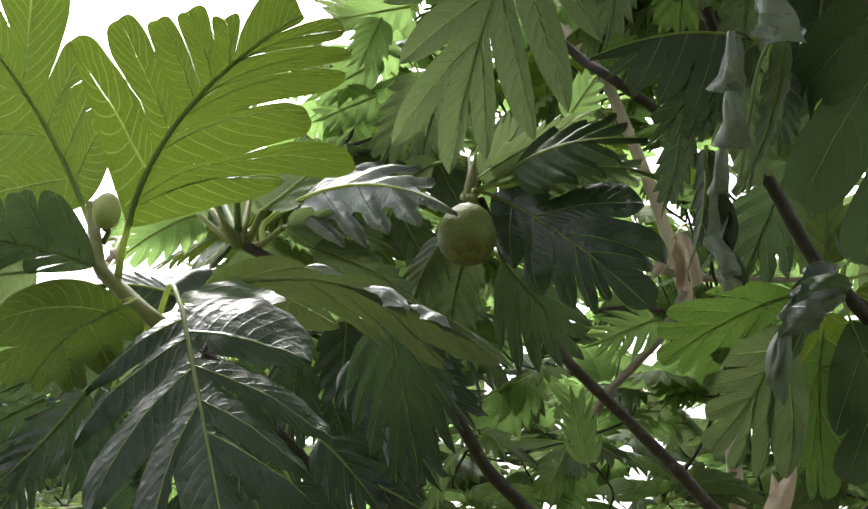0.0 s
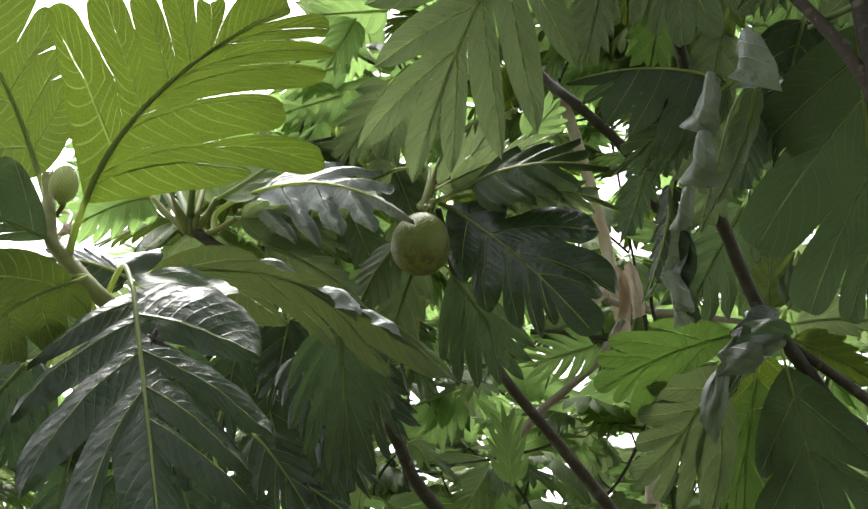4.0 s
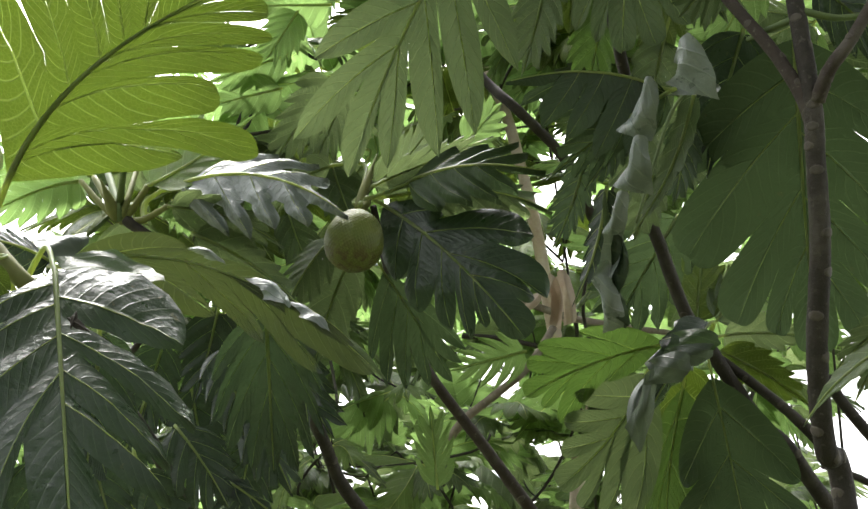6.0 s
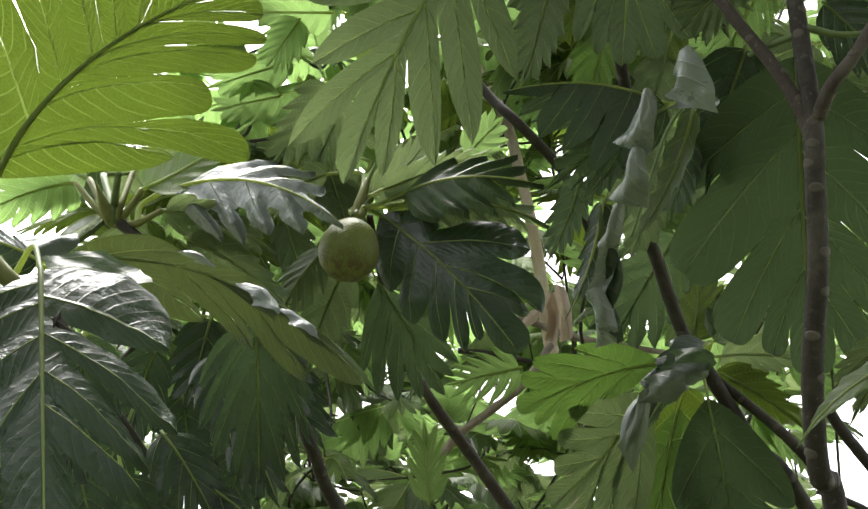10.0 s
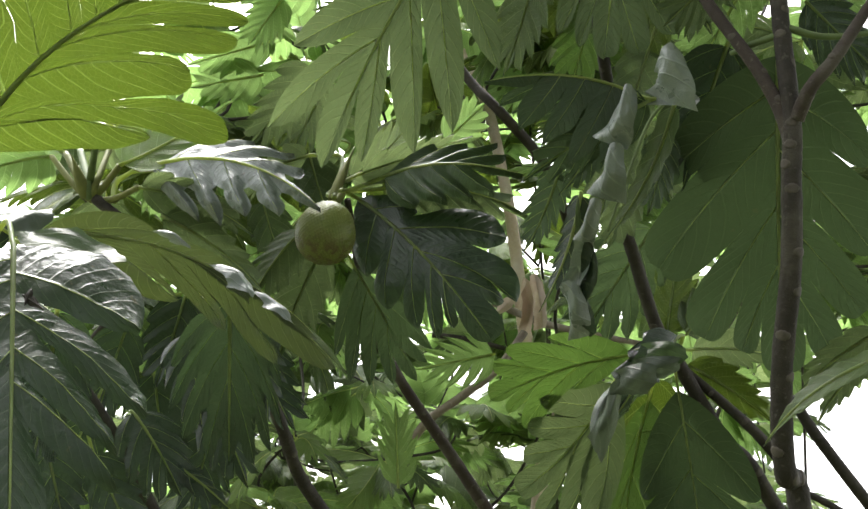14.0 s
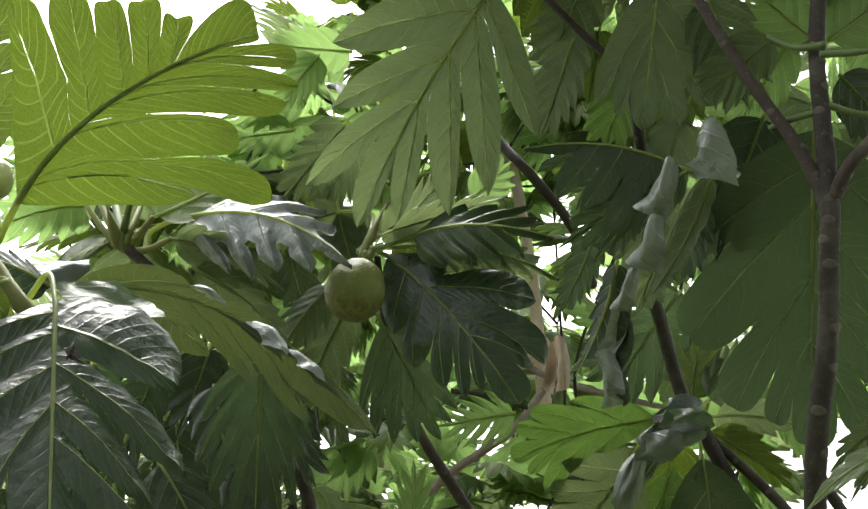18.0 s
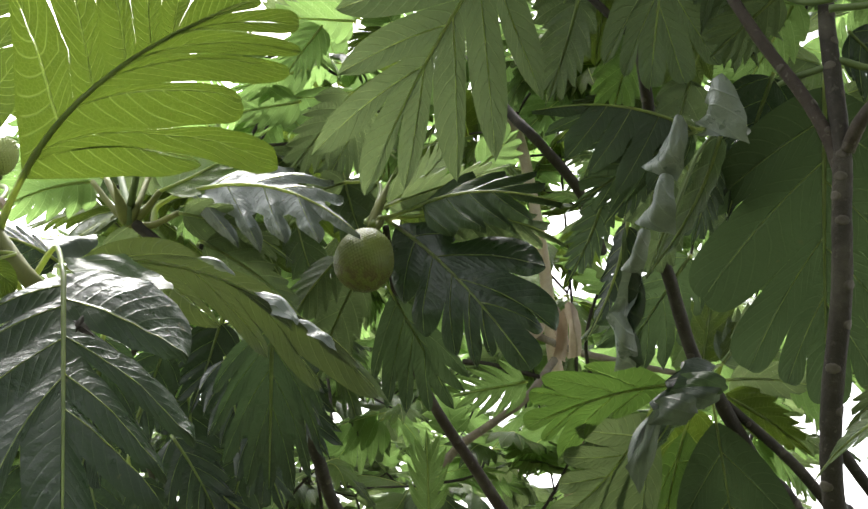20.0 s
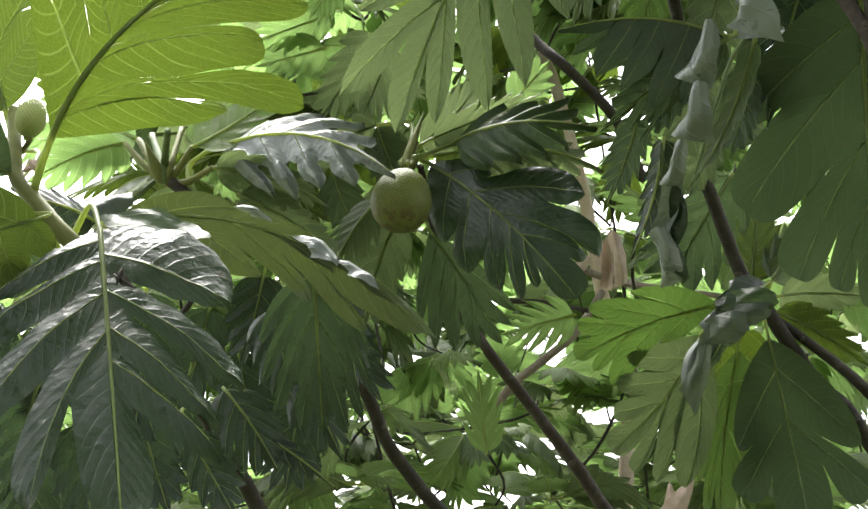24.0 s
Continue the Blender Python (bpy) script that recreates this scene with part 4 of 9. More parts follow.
leaf(fruit_tree, (-0.519, 3.310, 2.721), (-0.415, 3.348, 2.389), (0.413, 0.881, 0.232), 0.127, 5, 0.7, OLD, arch=0.1)
leaf(fruit_tree, (-0.987, 3.323, 3.182), (-0.338, 3.070, 3.015), (-0.254, -0.894, 0.369), 0.234, 4, 0.5, CURLED, foot=(-1.020, 3.320, 3.067), label="leaf with silvery wet shine painted into its grey colour", bulge=0.2, open_slit=0.4, arch=0.08, side=-0.1, cup=-0.1, curl=-0.1, droop=0.3, fold=0.1, wave=0.06, lean=66, right=[(0.1, 37.0, 0.422, 0.45), (0.28, 38.2, 0.417, 0.45), (0.47, 36.4, 0.35, 0.45), (0.65, 28.4, 0.274, 0.5)])
lobed(fruit_tree, (-0.258, 3.422, 3.231), (0.214, 3.221, 2.720), (-0.363, -0.931, 0.032), OLD, [(0.15, 0.24, 0.32, 0.09, 0.31), (0.29, 0.27, 0.54, 0.09, 0.50), (0.43, 0.22, 0.73, 0.05, 0.57), (0.56, 0.18, 0.84, 0.06, 0.71), (0.65, 0.10, 0.85, 0.04, 0.78)], [(0.12, -0.13, 0.27, -0.05, 0.27), (0.30, -0.32, 0.67, -0.17, 0.57), (0.47, -0.18, 0.92, -0.14, 0.75), (0.63, -0.14, 0.88, -0.08, 0.84)], foot=(-0.322, 3.258, 3.144), label="dark glossy lobed leaf beside the fruit", arch=0.05, cup=-0.08, curl=-0.05, fold=0.03, hang=0.1, fat=0.5, bow=0.08, root=0.2, thick=1.1, laterals=0.3, wave=0.035, rim=0.02, round_end=0.78, close=0.92, broad=0.45, side=-0.034)
lobed(fruit_tree, (-0.238, 3.427, 2.988), (0.012, 3.622, 2.691), (-0.008, 0.840, 0.543), DEEP, [(0.22, 0.22, 0.84, 0.06, 0.61), (0.39, 0.14, 0.91, -0.01, 0.70)], [(0.08, -0.47, 0.54, -0.30, 0.41), (0.20, -0.45, 0.77, -0.24, 0.51), (0.34, -0.34, 0.87, -0.13, 0.56), (0.51, -0.17, 0.94, -0.08, 0.71)], foot=(-0.286, 3.375, 3.085), arch=0.05, fold=0.03, hang=0.1, fat=0.3, bow=0.05, root=0.1, thick=0.9, laterals=0.25, wave=0.04, close=0.8, broad=0.4, side=0.002)
leaf(fruit_tree, (-0.419, 3.461, 3.120), (-0.554, 3.470, 2.854), (-0.210, -0.975, 0.074), 0.139, 5, 0.7, MATURE, foot=(-0.320, 3.285, 3.145), arch=0.1, cup=-0.3)
leaf(fruit_tree, (-0.368, 3.581, 3.095), (-0.473, 3.747, 2.722), (-0.410, 0.785, 0.465), 0.165, 5, 0.7, MATURE, foot=(-0.305, 3.337, 3.151), arch=0.1)
leaf(fruit_tree, (-0.188, 3.338, 3.273), (0.261, 3.133, 3.241), (-0.381, -0.881, 0.280), 0.212, 4, 0.7, DEEP, foot=(-0.304, 3.272, 3.175), arch=0.12, cup=-0.2, fold=0.12)
leaf(fruit_tree, (-0.136, 3.481, 3.320), (0.325, 3.499, 3.279), (0.055, -0.980, 0.193), 0.165, 5, 0.72, MATURE, foot=(-0.308, 3.317, 3.198), arch=0.14, cup=-0.2, fold=0.12)
leaf(fruit_tree, (-0.305, 3.434, 3.303), (-0.122, 3.549, 3.659), (-0.835, 0.477, 0.274), 0.147, 5, 0.7, MATURE, foot=(-0.320, 3.306, 3.171), arch=-0.1)
leaf(fruit_tree, (-0.262, 3.336, 3.277), (0.098, 3.397, 3.509), (-0.556, 0.232, 0.798), 0.141, 5, 0.7, MATURE, foot=(-0.314, 3.306, 3.172))
leaf(fruit_tree, (-0.447, 3.451, 3.387), (-0.679, 3.279, 3.035), (-0.856, 0.128, 0.501), 0.139, 5, 0.7, MATURE, foot=(-0.332, 3.307, 3.171), arch=0.1)
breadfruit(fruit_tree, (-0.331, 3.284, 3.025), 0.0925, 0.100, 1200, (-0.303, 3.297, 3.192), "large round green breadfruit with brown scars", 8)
breadfruit(fruit_tree, (-1.099, 2.303, 2.732), 0.032, 0.044, 420, (-1.123, 2.348, 2.670), "small young upright breadfruit", 4, True)
bud(fruit_tree, (-0.333, 3.313, 3.157), (-0.290, 3.343, 3.383), 0.0162)
bud(fruit_tree, (-1.147, 2.344, 2.671), (-1.170, 2.378, 2.816), 0.0135)
branch(fruit_tree, [(-1.097, 3.321, 3.066), (-1.153, 3.304, 3.102), (-1.251, 3.316, 3.199)], 0.0125, 0.0089, SHOOT, sides=8, name="leaf_stalk")
branch(fruit_tree, [(-1.097, 3.321, 3.066), (-1.132, 3.301, 3.109), (-1.223, 3.354, 3.235)], 0.0143, 0.0103, SHOOT, sides=8, name="leaf_stalk")
branch(fruit_tree, [(-1.097, 3.321, 3.066), (-1.103, 3.296, 3.122), (-1.053, 3.119, 3.149)], 0.0161, 0.0108, PETIOLE, sides=8, name="leaf_stalk")
branch(fruit_tree, [(-1.097, 3.321, 3.066), (-1.062, 3.305, 3.100), (-1.002, 3.228, 3.152)], 0.0143, 0.0099, SHOOT, sides=8, name="leaf_stalk")
branch(fruit_tree, [(-1.097, 3.321, 3.066), (-1.028, 3.318, 3.072), (-0.934, 3.252, 3.096)], 0.0143, 0.0099, SHOOT, sides=8, name="leaf_stalk")
branch(fruit_tree, [(-1.097, 3.321, 3.066), (-1.110, 3.298, 3.117), (-1.194, 3.392, 3.274)], 0.0161, 0.0117, PETIOLE, sides=8, name="leaf_stalk")
branch(fruit_tree, [(-1.097, 3.321, 3.066), (-1.079, 3.293, 3.127), (-1.094, 3.381, 3.298)], 0.0125, 0.0091, SHOOT, sides=8, name="leaf_stalk")
bud(fruit_tree, (-1.110, 3.319, 3.070), (-1.156, 3.221, 3.166), 0.0196)
leaf(fruit_tree, (-1.251, 3.316, 3.199), (-1.671, 3.560, 3.143), (0.114, 0.403, 0.908), 0.191, 5, 0.6, LIGHT, arch=0.1)
leaf(fruit_tree, (-1.223, 3.354, 3.235), (-1.717, 3.623, 3.493), (0.597, 0.662, 0.454), 0.197, 5, 0.6, LIGHT, arch=0.05)
leaf(fruit_tree, (-1.002, 3.228, 3.152), (-0.717, 3.385, 3.536), (-0.140, 0.948, -0.285), 0.139, 5, 0.6, LIGHT, arch=0.05)
leaf(fruit_tree, (-1.094, 3.381, 3.298), (-0.967, 3.647, 3.685), (0.913, 0.129, -0.386), 0.148, 5, 0.5, MATURE, arch=0.1)
leaf(fruit_tree, (-0.934, 3.252, 3.096), (-0.537, 3.206, 2.955), (0.343, 0.491, 0.801), 0.141, 5, 0.55, MATURE, arch=0.12)
leaf(fruit_tree, (-0.854, 3.284, 3.024), (-0.473, 3.281, 2.787), (0.370, 0.722, 0.584), 0.131, 5, 0.55, MATURE, arch=0.12)
leaf(fruit_tree, (-1.194, 3.392, 3.274), (-1.080, 3.822, 3.538), (-0.908, -0.016, 0.419), 0.150, 5, 0.5, MATURE)
lobed(fruit_tree, (-0.048, 2.454, 3.614), (-0.307, 2.668, 2.937), (-0.133, 0.929, 0.345), MATURE, [(0.04, 0.42, 0.40, 0.12, 0.18), (0.11, 0.37, 0.70, 0.06, 0.31), (0.29, 0.28, 0.83, 0.04, 0.51), (0.50, 0.12, 0.93, 0.01, 0.68)], [(0.10, -0.36, 0.49, -0.09, 0.32), (0.33, -0.25, 0.67, -0.07, 0.51), (0.50, -0.22, 0.94, -0.06, 0.66)], foot=(0.084, 2.463, 3.828), arch=-0.04, side=-0.03, droop=0.03, fold=0.03, hang=0.06, fat=0.3, bow=0.05, root=0.16, thick=0.9, laterals=0.4, wave=0.02)
lobed(fruit_tree, (0.371, 2.251, 3.578), (0.368, 2.347, 3.150), (0.051, 0.975, 0.217), MATURE, [(0.13, 0.57, 0.70, 0.31, 0.50), (0.27, 0.37, 0.80, 0.17, 0.59), (0.44, 0.19, 0.95, 0.07, 0.76)], [(0.17, -0.27, 0.87, -0.16, 0.55), (0.34, -0.15, 0.94, -0.09, 0.70)], foot=(0.377, 2.202, 3.683), arch=0.04, fold=0.03, hang=0.08, fat=0.4, bow=0.04, root=0.15, thick=0.9, laterals=0.3, wave=0.03, close=0.85, broad=0.45, round_end=0.85, side=0.006)
leaf(fruit_tree, (0.200, 2.580, 3.587), (0.144, 2.671, 3.284), (0.349, 0.913, 0.210), 0.134, 5, 0.65, MATURE, arch=0.05)
leaf(fruit_tree, (0.489, 2.231, 3.510), (0.627, 2.310, 3.234), (0.228, 0.900, 0.372), 0.164, 5, 0.75, MATURE, arch=0.05)
leaf(fruit_tree, (0.241, 2.826, 3.998), (0.146, 2.880, 3.656), (0.096, 0.987, 0.129), 0.169, 4, 0.55, MATURE, arch=0.05)
leaf(fruit_tree, (0.090, 3.055, 4.211), (0.261, 3.114, 3.862), (0.101, 0.972, 0.214), 0.183, 4, 0.55, FRESH, arch=0.05)
leaf(fruit_tree, (-0.539, 4.159, 3.764), (-0.395, 4.186, 3.458), (-0.252, 0.967, -0.033), 0.172, 4, 0.55, MATURE, foot=(-0.579, 4.220, 3.874), arch=0.06)
leaf(fruit_tree, (-0.694, 4.153, 3.531), (-0.575, 4.154, 3.283), (-0.262, 0.957, -0.122), 0.156, 4, 0.55, MATURE, foot=(-0.736, 4.216, 3.636), arch=0.06)
leaf(fruit_tree, (-0.236, 4.179, 3.720), (-0.123, 4.197, 3.434), (-0.059, 0.997, 0.039), 0.160, 4, 0.55, FRESH, foot=(-0.270, 4.240, 3.829), arch=0.06)
leaf(fruit_tree, (-0.874, 4.154, 3.530), (-0.719, 4.149, 3.294), (-0.208, 0.966, -0.155), 0.156, 4, 0.55, FRESH, foot=(-0.921, 4.217, 3.634), arch=0.06)
leaf(fruit_tree, (-0.410, 4.244, 3.820), (-0.560, 4.239, 3.584), (-0.301, 0.938, 0.174), 0.163, 4, 0.55, MATURE, foot=(-0.447, 4.304, 3.931), arch=0.06)
leaf(fruit_tree, (-0.110, 4.350, 3.581), (-0.183, 4.355, 3.324), (-0.138, 0.989, 0.059), 0.150, 4, 0.55, MATURE, foot=(-0.141, 4.412, 3.688), arch=0.06)
leaf(fruit_tree, (-0.691, 4.252, 3.802), (-0.798, 4.260, 3.537), (-0.292, 0.945, 0.148), 0.163, 4, 0.55, FRESH, foot=(-0.734, 4.312, 3.913), arch=0.06)
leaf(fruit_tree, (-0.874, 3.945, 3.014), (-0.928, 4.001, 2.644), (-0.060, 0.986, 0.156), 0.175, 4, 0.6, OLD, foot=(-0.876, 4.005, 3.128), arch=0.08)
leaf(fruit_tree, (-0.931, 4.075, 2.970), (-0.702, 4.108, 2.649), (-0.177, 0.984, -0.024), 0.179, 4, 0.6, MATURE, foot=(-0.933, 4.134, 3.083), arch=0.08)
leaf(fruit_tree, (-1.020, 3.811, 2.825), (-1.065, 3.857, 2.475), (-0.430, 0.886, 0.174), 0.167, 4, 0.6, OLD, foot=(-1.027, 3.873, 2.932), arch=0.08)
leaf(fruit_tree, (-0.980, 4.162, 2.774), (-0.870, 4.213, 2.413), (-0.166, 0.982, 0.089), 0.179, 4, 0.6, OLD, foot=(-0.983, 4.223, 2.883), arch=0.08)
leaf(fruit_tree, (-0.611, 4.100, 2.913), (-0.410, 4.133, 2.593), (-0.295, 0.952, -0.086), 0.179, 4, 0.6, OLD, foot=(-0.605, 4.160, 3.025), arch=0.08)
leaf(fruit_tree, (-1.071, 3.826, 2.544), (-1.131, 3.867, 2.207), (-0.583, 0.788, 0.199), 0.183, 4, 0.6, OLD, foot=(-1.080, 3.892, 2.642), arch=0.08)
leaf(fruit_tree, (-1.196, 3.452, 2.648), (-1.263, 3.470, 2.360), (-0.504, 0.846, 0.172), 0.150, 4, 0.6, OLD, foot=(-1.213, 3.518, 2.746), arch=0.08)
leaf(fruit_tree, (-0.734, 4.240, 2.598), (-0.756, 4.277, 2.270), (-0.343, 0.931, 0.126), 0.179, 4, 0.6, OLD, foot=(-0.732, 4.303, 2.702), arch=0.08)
leaf(fruit_tree, (0.506, 2.793, 3.841), (0.442, 2.825, 3.544), (0.043, 0.994, 0.099), 0.155, 4, 0.45, MATURE, foot=(0.539, 2.841, 3.972), arch=0.06)
leaf(fruit_tree, (0.580, 2.730, 3.743), (0.532, 2.764, 3.441), (0.280, 0.958, 0.066), 0.150, 4, 0.45, FRESH, foot=(0.614, 2.779, 3.870), arch=0.06)
leaf(fruit_tree, (0.417, 2.933, 3.780), (0.371, 2.966, 3.482), (0.226, 0.972, 0.073), 0.150, 4, 0.45, BRIGHT, foot=(0.447, 2.982, 3.909), arch=0.06)
leaf(fruit_tree, (0.558, 2.742, 3.489), (0.509, 2.763, 3.214), (-0.069, 0.994, 0.090), 0.129, 4, 0.45, MATURE, foot=(0.592, 2.795, 3.609), arch=0.06)
leaf(fruit_tree, (0.511, 2.938, 3.312), (0.480, 2.959, 3.039), (0.292, 0.956, 0.038), 0.124, 4, 0.45, MATURE, foot=(0.544, 2.994, 3.426), arch=0.06)
leaf(fruit_tree, (0.591, 3.006, 3.401), (0.705, 3.023, 3.140), (0.479, 0.838, 0.262), 0.137, 4, 0.45, MATURE, foot=(0.625, 3.061, 3.519), arch=0.06)
leaf(fruit_tree, (0.323, 2.965, 3.943), (0.311, 2.993, 3.655), (0.089, 0.992, 0.093), 0.145, 4, 0.45, FRESH, foot=(0.350, 3.011, 4.076), arch=0.06)
leaf(fruit_tree, (0.613, 3.162, 3.310), (0.542, 3.182, 3.038), (0.078, 0.996, 0.053), 0.112, 4, 0.45, MATURE, foot=(0.648, 3.217, 3.425), arch=0.06)
leaf(fruit_tree, (0.463, 2.337, 3.061), (0.079, 2.213, 2.971), (0.092, -0.756, 0.648), 0.170, 4, 0.72, DEEP, foot=(0.511, 2.370, 3.110), open_slit=0.22, thick=0.8, arch=0.08, cup=-1.3, curl=-0.1, lean=70)
leaf(fruit_tree, (0.484, 2.340, 3.056), (0.193, 2.391, 2.818), (-0.317, 0.771, 0.552), 0.129, 5, 0.65, DEEP, arch=0.06)
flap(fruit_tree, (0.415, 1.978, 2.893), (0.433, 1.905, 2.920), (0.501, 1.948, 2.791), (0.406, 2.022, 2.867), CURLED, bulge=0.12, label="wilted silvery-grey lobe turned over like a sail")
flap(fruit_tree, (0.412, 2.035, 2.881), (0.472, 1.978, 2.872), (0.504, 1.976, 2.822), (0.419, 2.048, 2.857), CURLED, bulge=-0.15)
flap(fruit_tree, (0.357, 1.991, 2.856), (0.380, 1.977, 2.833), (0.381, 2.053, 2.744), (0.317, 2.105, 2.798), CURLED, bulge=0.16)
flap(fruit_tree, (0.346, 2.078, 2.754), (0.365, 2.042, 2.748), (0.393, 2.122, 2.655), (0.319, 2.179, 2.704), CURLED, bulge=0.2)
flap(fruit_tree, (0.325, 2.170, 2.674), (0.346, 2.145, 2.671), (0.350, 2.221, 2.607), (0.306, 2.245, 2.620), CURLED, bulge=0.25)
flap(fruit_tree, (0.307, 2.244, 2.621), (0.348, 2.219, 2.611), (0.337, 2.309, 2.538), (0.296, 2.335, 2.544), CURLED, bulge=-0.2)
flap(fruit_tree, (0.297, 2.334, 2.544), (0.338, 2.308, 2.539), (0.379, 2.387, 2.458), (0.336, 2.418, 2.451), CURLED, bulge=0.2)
flap(fruit_tree, (0.324, 2.262, 2.625), (0.341, 2.256, 2.631), (0.355, 2.332, 2.552), (0.349, 2.357, 2.494), OLD, bulge=0.3)
flap(fruit_tree, (0.340, 2.335, 2.551), (0.348, 2.324, 2.548), (0.393, 2.382, 2.464), (0.384, 2.407, 2.459), OLD, bulge=0.3)
branch(fruit_tree, [(0.470, 2.032, 2.883), (0.429, 2.073, 2.832), (0.403, 2.118, 2.744), (0.375, 2.206, 2.629)], 0.0045, 0.003, PETIOLE, sides=6, name="leaf_stalk", lumps=0.0)
lance(fruit_tree, (0.321, 2.309, 2.756), (0.364, 2.432, 2.479), (0.602, 0.690, 0.401), 0.015, MATURE, arch=0.06, cup=-0.8, twist=50)
leaf(fruit_tree, (0.327, 2.304, 2.768), (0.264, 2.420, 2.508), (0.576, 0.789, 0.212), 0.062, 5, 0.7, OLD, arch=0.1, cup=0.4)
leaf(fruit_tree, (0.304, 2.548, 2.957), (0.235, 2.643, 2.745), (0.395, 0.880, 0.263), 0.084, 5, 0.7, DEEP, arch=0.1)
leaf(fruit_tree, (0.534, 2.295, 3.033), (0.403, 2.541, 2.727), (0.751, 0.633, 0.187), 0.065, 5, 0.6, MATURE, arch=0.1)
leaf(fruit_tree, (0.406, 2.396, 3.053), (0.298, 2.488, 2.846), (0.438, 0.883, 0.166), 0.089, 5, 0.6, DEEP, arch=0.1)
leaf(fruit_tree, (0.550, 2.495, 3.076), (0.538, 2.588, 2.868), (0.577, 0.758, 0.303), 0.092, 5, 0.5, DEEP, arch=0.1)
lobed(fruit_tree, (0.753, 3.779, 2.927), (0.285, 3.953, 2.759), (0.126, 0.843, 0.523), BRIGHT, [(0.15, 0.15, 0.44, 0.07, 0.33), (0.34, 0.28, 0.90, 0.03, 0.65), (0.56, 0.13, 0.95, 0.02, 0.77)], [(0.19, -0.24, 0.50, -0.09, 0.31), (0.34, -0.27, 0.76, -0.08, 0.66), (0.53, -0.21, 0.87, -0.05, 0.77)], foot=(0.891, 3.794, 2.986), arch=-0.03, cup=0.05, bow=-0.03, root=0.15, thick=0.9, laterals=0.3, fold=0.03, hang=0.06, wave=0.03, close=0.9, broad=0.55, round_end=0.9, fat=0.5, side=-0.055)
lobed(fruit_tree, (0.701, 3.857, 2.840), (0.412, 4.013, 2.447), (0.101, 0.948, 0.303), MATURE, [(0.10, 0.50, 0.80, 0.15, 0.58), (0.22, 0.35, 0.90, 0.05, 0.60), (0.46, 0.21, 0.96, 0.07, 0.77)], [(0.17, -0.38, 0.39, -0.06, 0.31), (0.33, -0.31, 0.65, -0.08, 0.51), (0.51, -0.19, 0.82, -0.07, 0.75)], foot=(0.872, 3.798, 2.977), arch=0.04, bow=0.02, root=0.12, thick=0.9, laterals=0.35, fold=0.03, hang=0.06, wave=0.03, close=0.9, broad=0.55, round_end=0.9, fat=0.5, side=0.074)
lobed(fruit_tree, (0.841, 3.904, 2.810), (0.811, 4.131, 2.277), (0.460, 0.826, 0.327), BRIGHT, [(0.21, 0.15, 0.14, 0.08, 0.28), (0.47, 0.16, 0.76, 0.05, 0.65)], [(0.16, -0.14, 0.83, -0.07, 0.65), (0.43, -0.08, 1.00, -0.03, 0.78)], foot=(0.882, 3.800, 2.973), arch=0.05, bow=0.03, root=0.12, thick=0.9, laterals=0.3, fold=0.03, hang=0.06, wave=0.03, close=0.9, broad=0.55, round_end=0.9, fat=0.5, side=-0.04)
leaf(fruit_tree, (0.870, 3.980, 2.938), (0.929, 4.356, 2.338), (-0.089, 0.847, 0.523), 0.179, 5, 0.6, FRESH, foot=(0.882, 3.800, 2.973), arch=0.08)
lobed(fruit_tree, (0.923, 3.803, 2.824), (1.069, 3.954, 2.243), (0.296, 0.904, 0.309), DEEP, [(0.17, 0.35, 0.65, 0.10, 0.53), (0.47, 0.36, 0.92, 0.13, 0.72)], [(0.18, -0.29, 0.57, -0.19, 0.55), (0.44, -0.32, 0.84, -0.14, 0.74)], foot=(0.901, 3.795, 2.983), arch=0.06, bow=0.03, root=0.16, thick=0.9, laterals=0.35, fold=0.03, hang=0.06, wave=0.03, close=0.9, broad=0.55, round_end=0.9, fat=0.5, side=-0.0)
leaf(fruit_tree, (0.957, 3.865, 2.948), (1.353, 4.037, 2.809), (-0.012, 0.648, 0.762), 0.142, 5, 0.55, FRESH, foot=(0.901, 3.795, 2.983), arch=0.1)
leaf(fruit_tree, (0.985, 3.891, 3.013), (1.399, 4.026, 3.080), (-0.333, 0.718, 0.611), 0.134, 5, 0.5, MATURE, foot=(0.901, 3.794, 2.987), arch=0.1)
leaf(fruit_tree, (0.896, 3.685, 2.984), (0.622, 3.666, 2.536), (0.306, -0.941, -0.146), 0.122, 4, 0.45, OLD, foot=(0.913, 3.803, 2.966), label="crumpled drooping leaf draped over the branch", arch=0.22, side=0.12, cup=-0.7, fold=0.05, wave=0.16)
lance(fruit_tree, (0.875, 3.639, 2.965), (0.689, 3.578, 2.733), (0.536, -0.816, -0.214), 0.079, OLD, arch=0.2, side=0.1, cup=-0.6)
lance(fruit_tree, (0.846, 3.600, 2.929), (0.722, 3.556, 2.710), (-0.230, -0.920, 0.318), 0.048, CURLED, arch=0.2, side=0.1, cup=-0.7, twist=40)
lance(fruit_tree, (0.704, 3.603, 2.800), (0.604, 3.614, 2.530), (-0.232, -0.972, 0.047), 0.037, CURLED, arch=0.1, side=0.1, cup=-0.8, twist=60)
leaf(fruit_tree, (0.831, 3.849, 3.477), (0.610, 4.031, 3.068), (0.011, 0.916, 0.402), 0.272, 4, 0.5, DEEP, open_slit=0.3, arch=0.05)
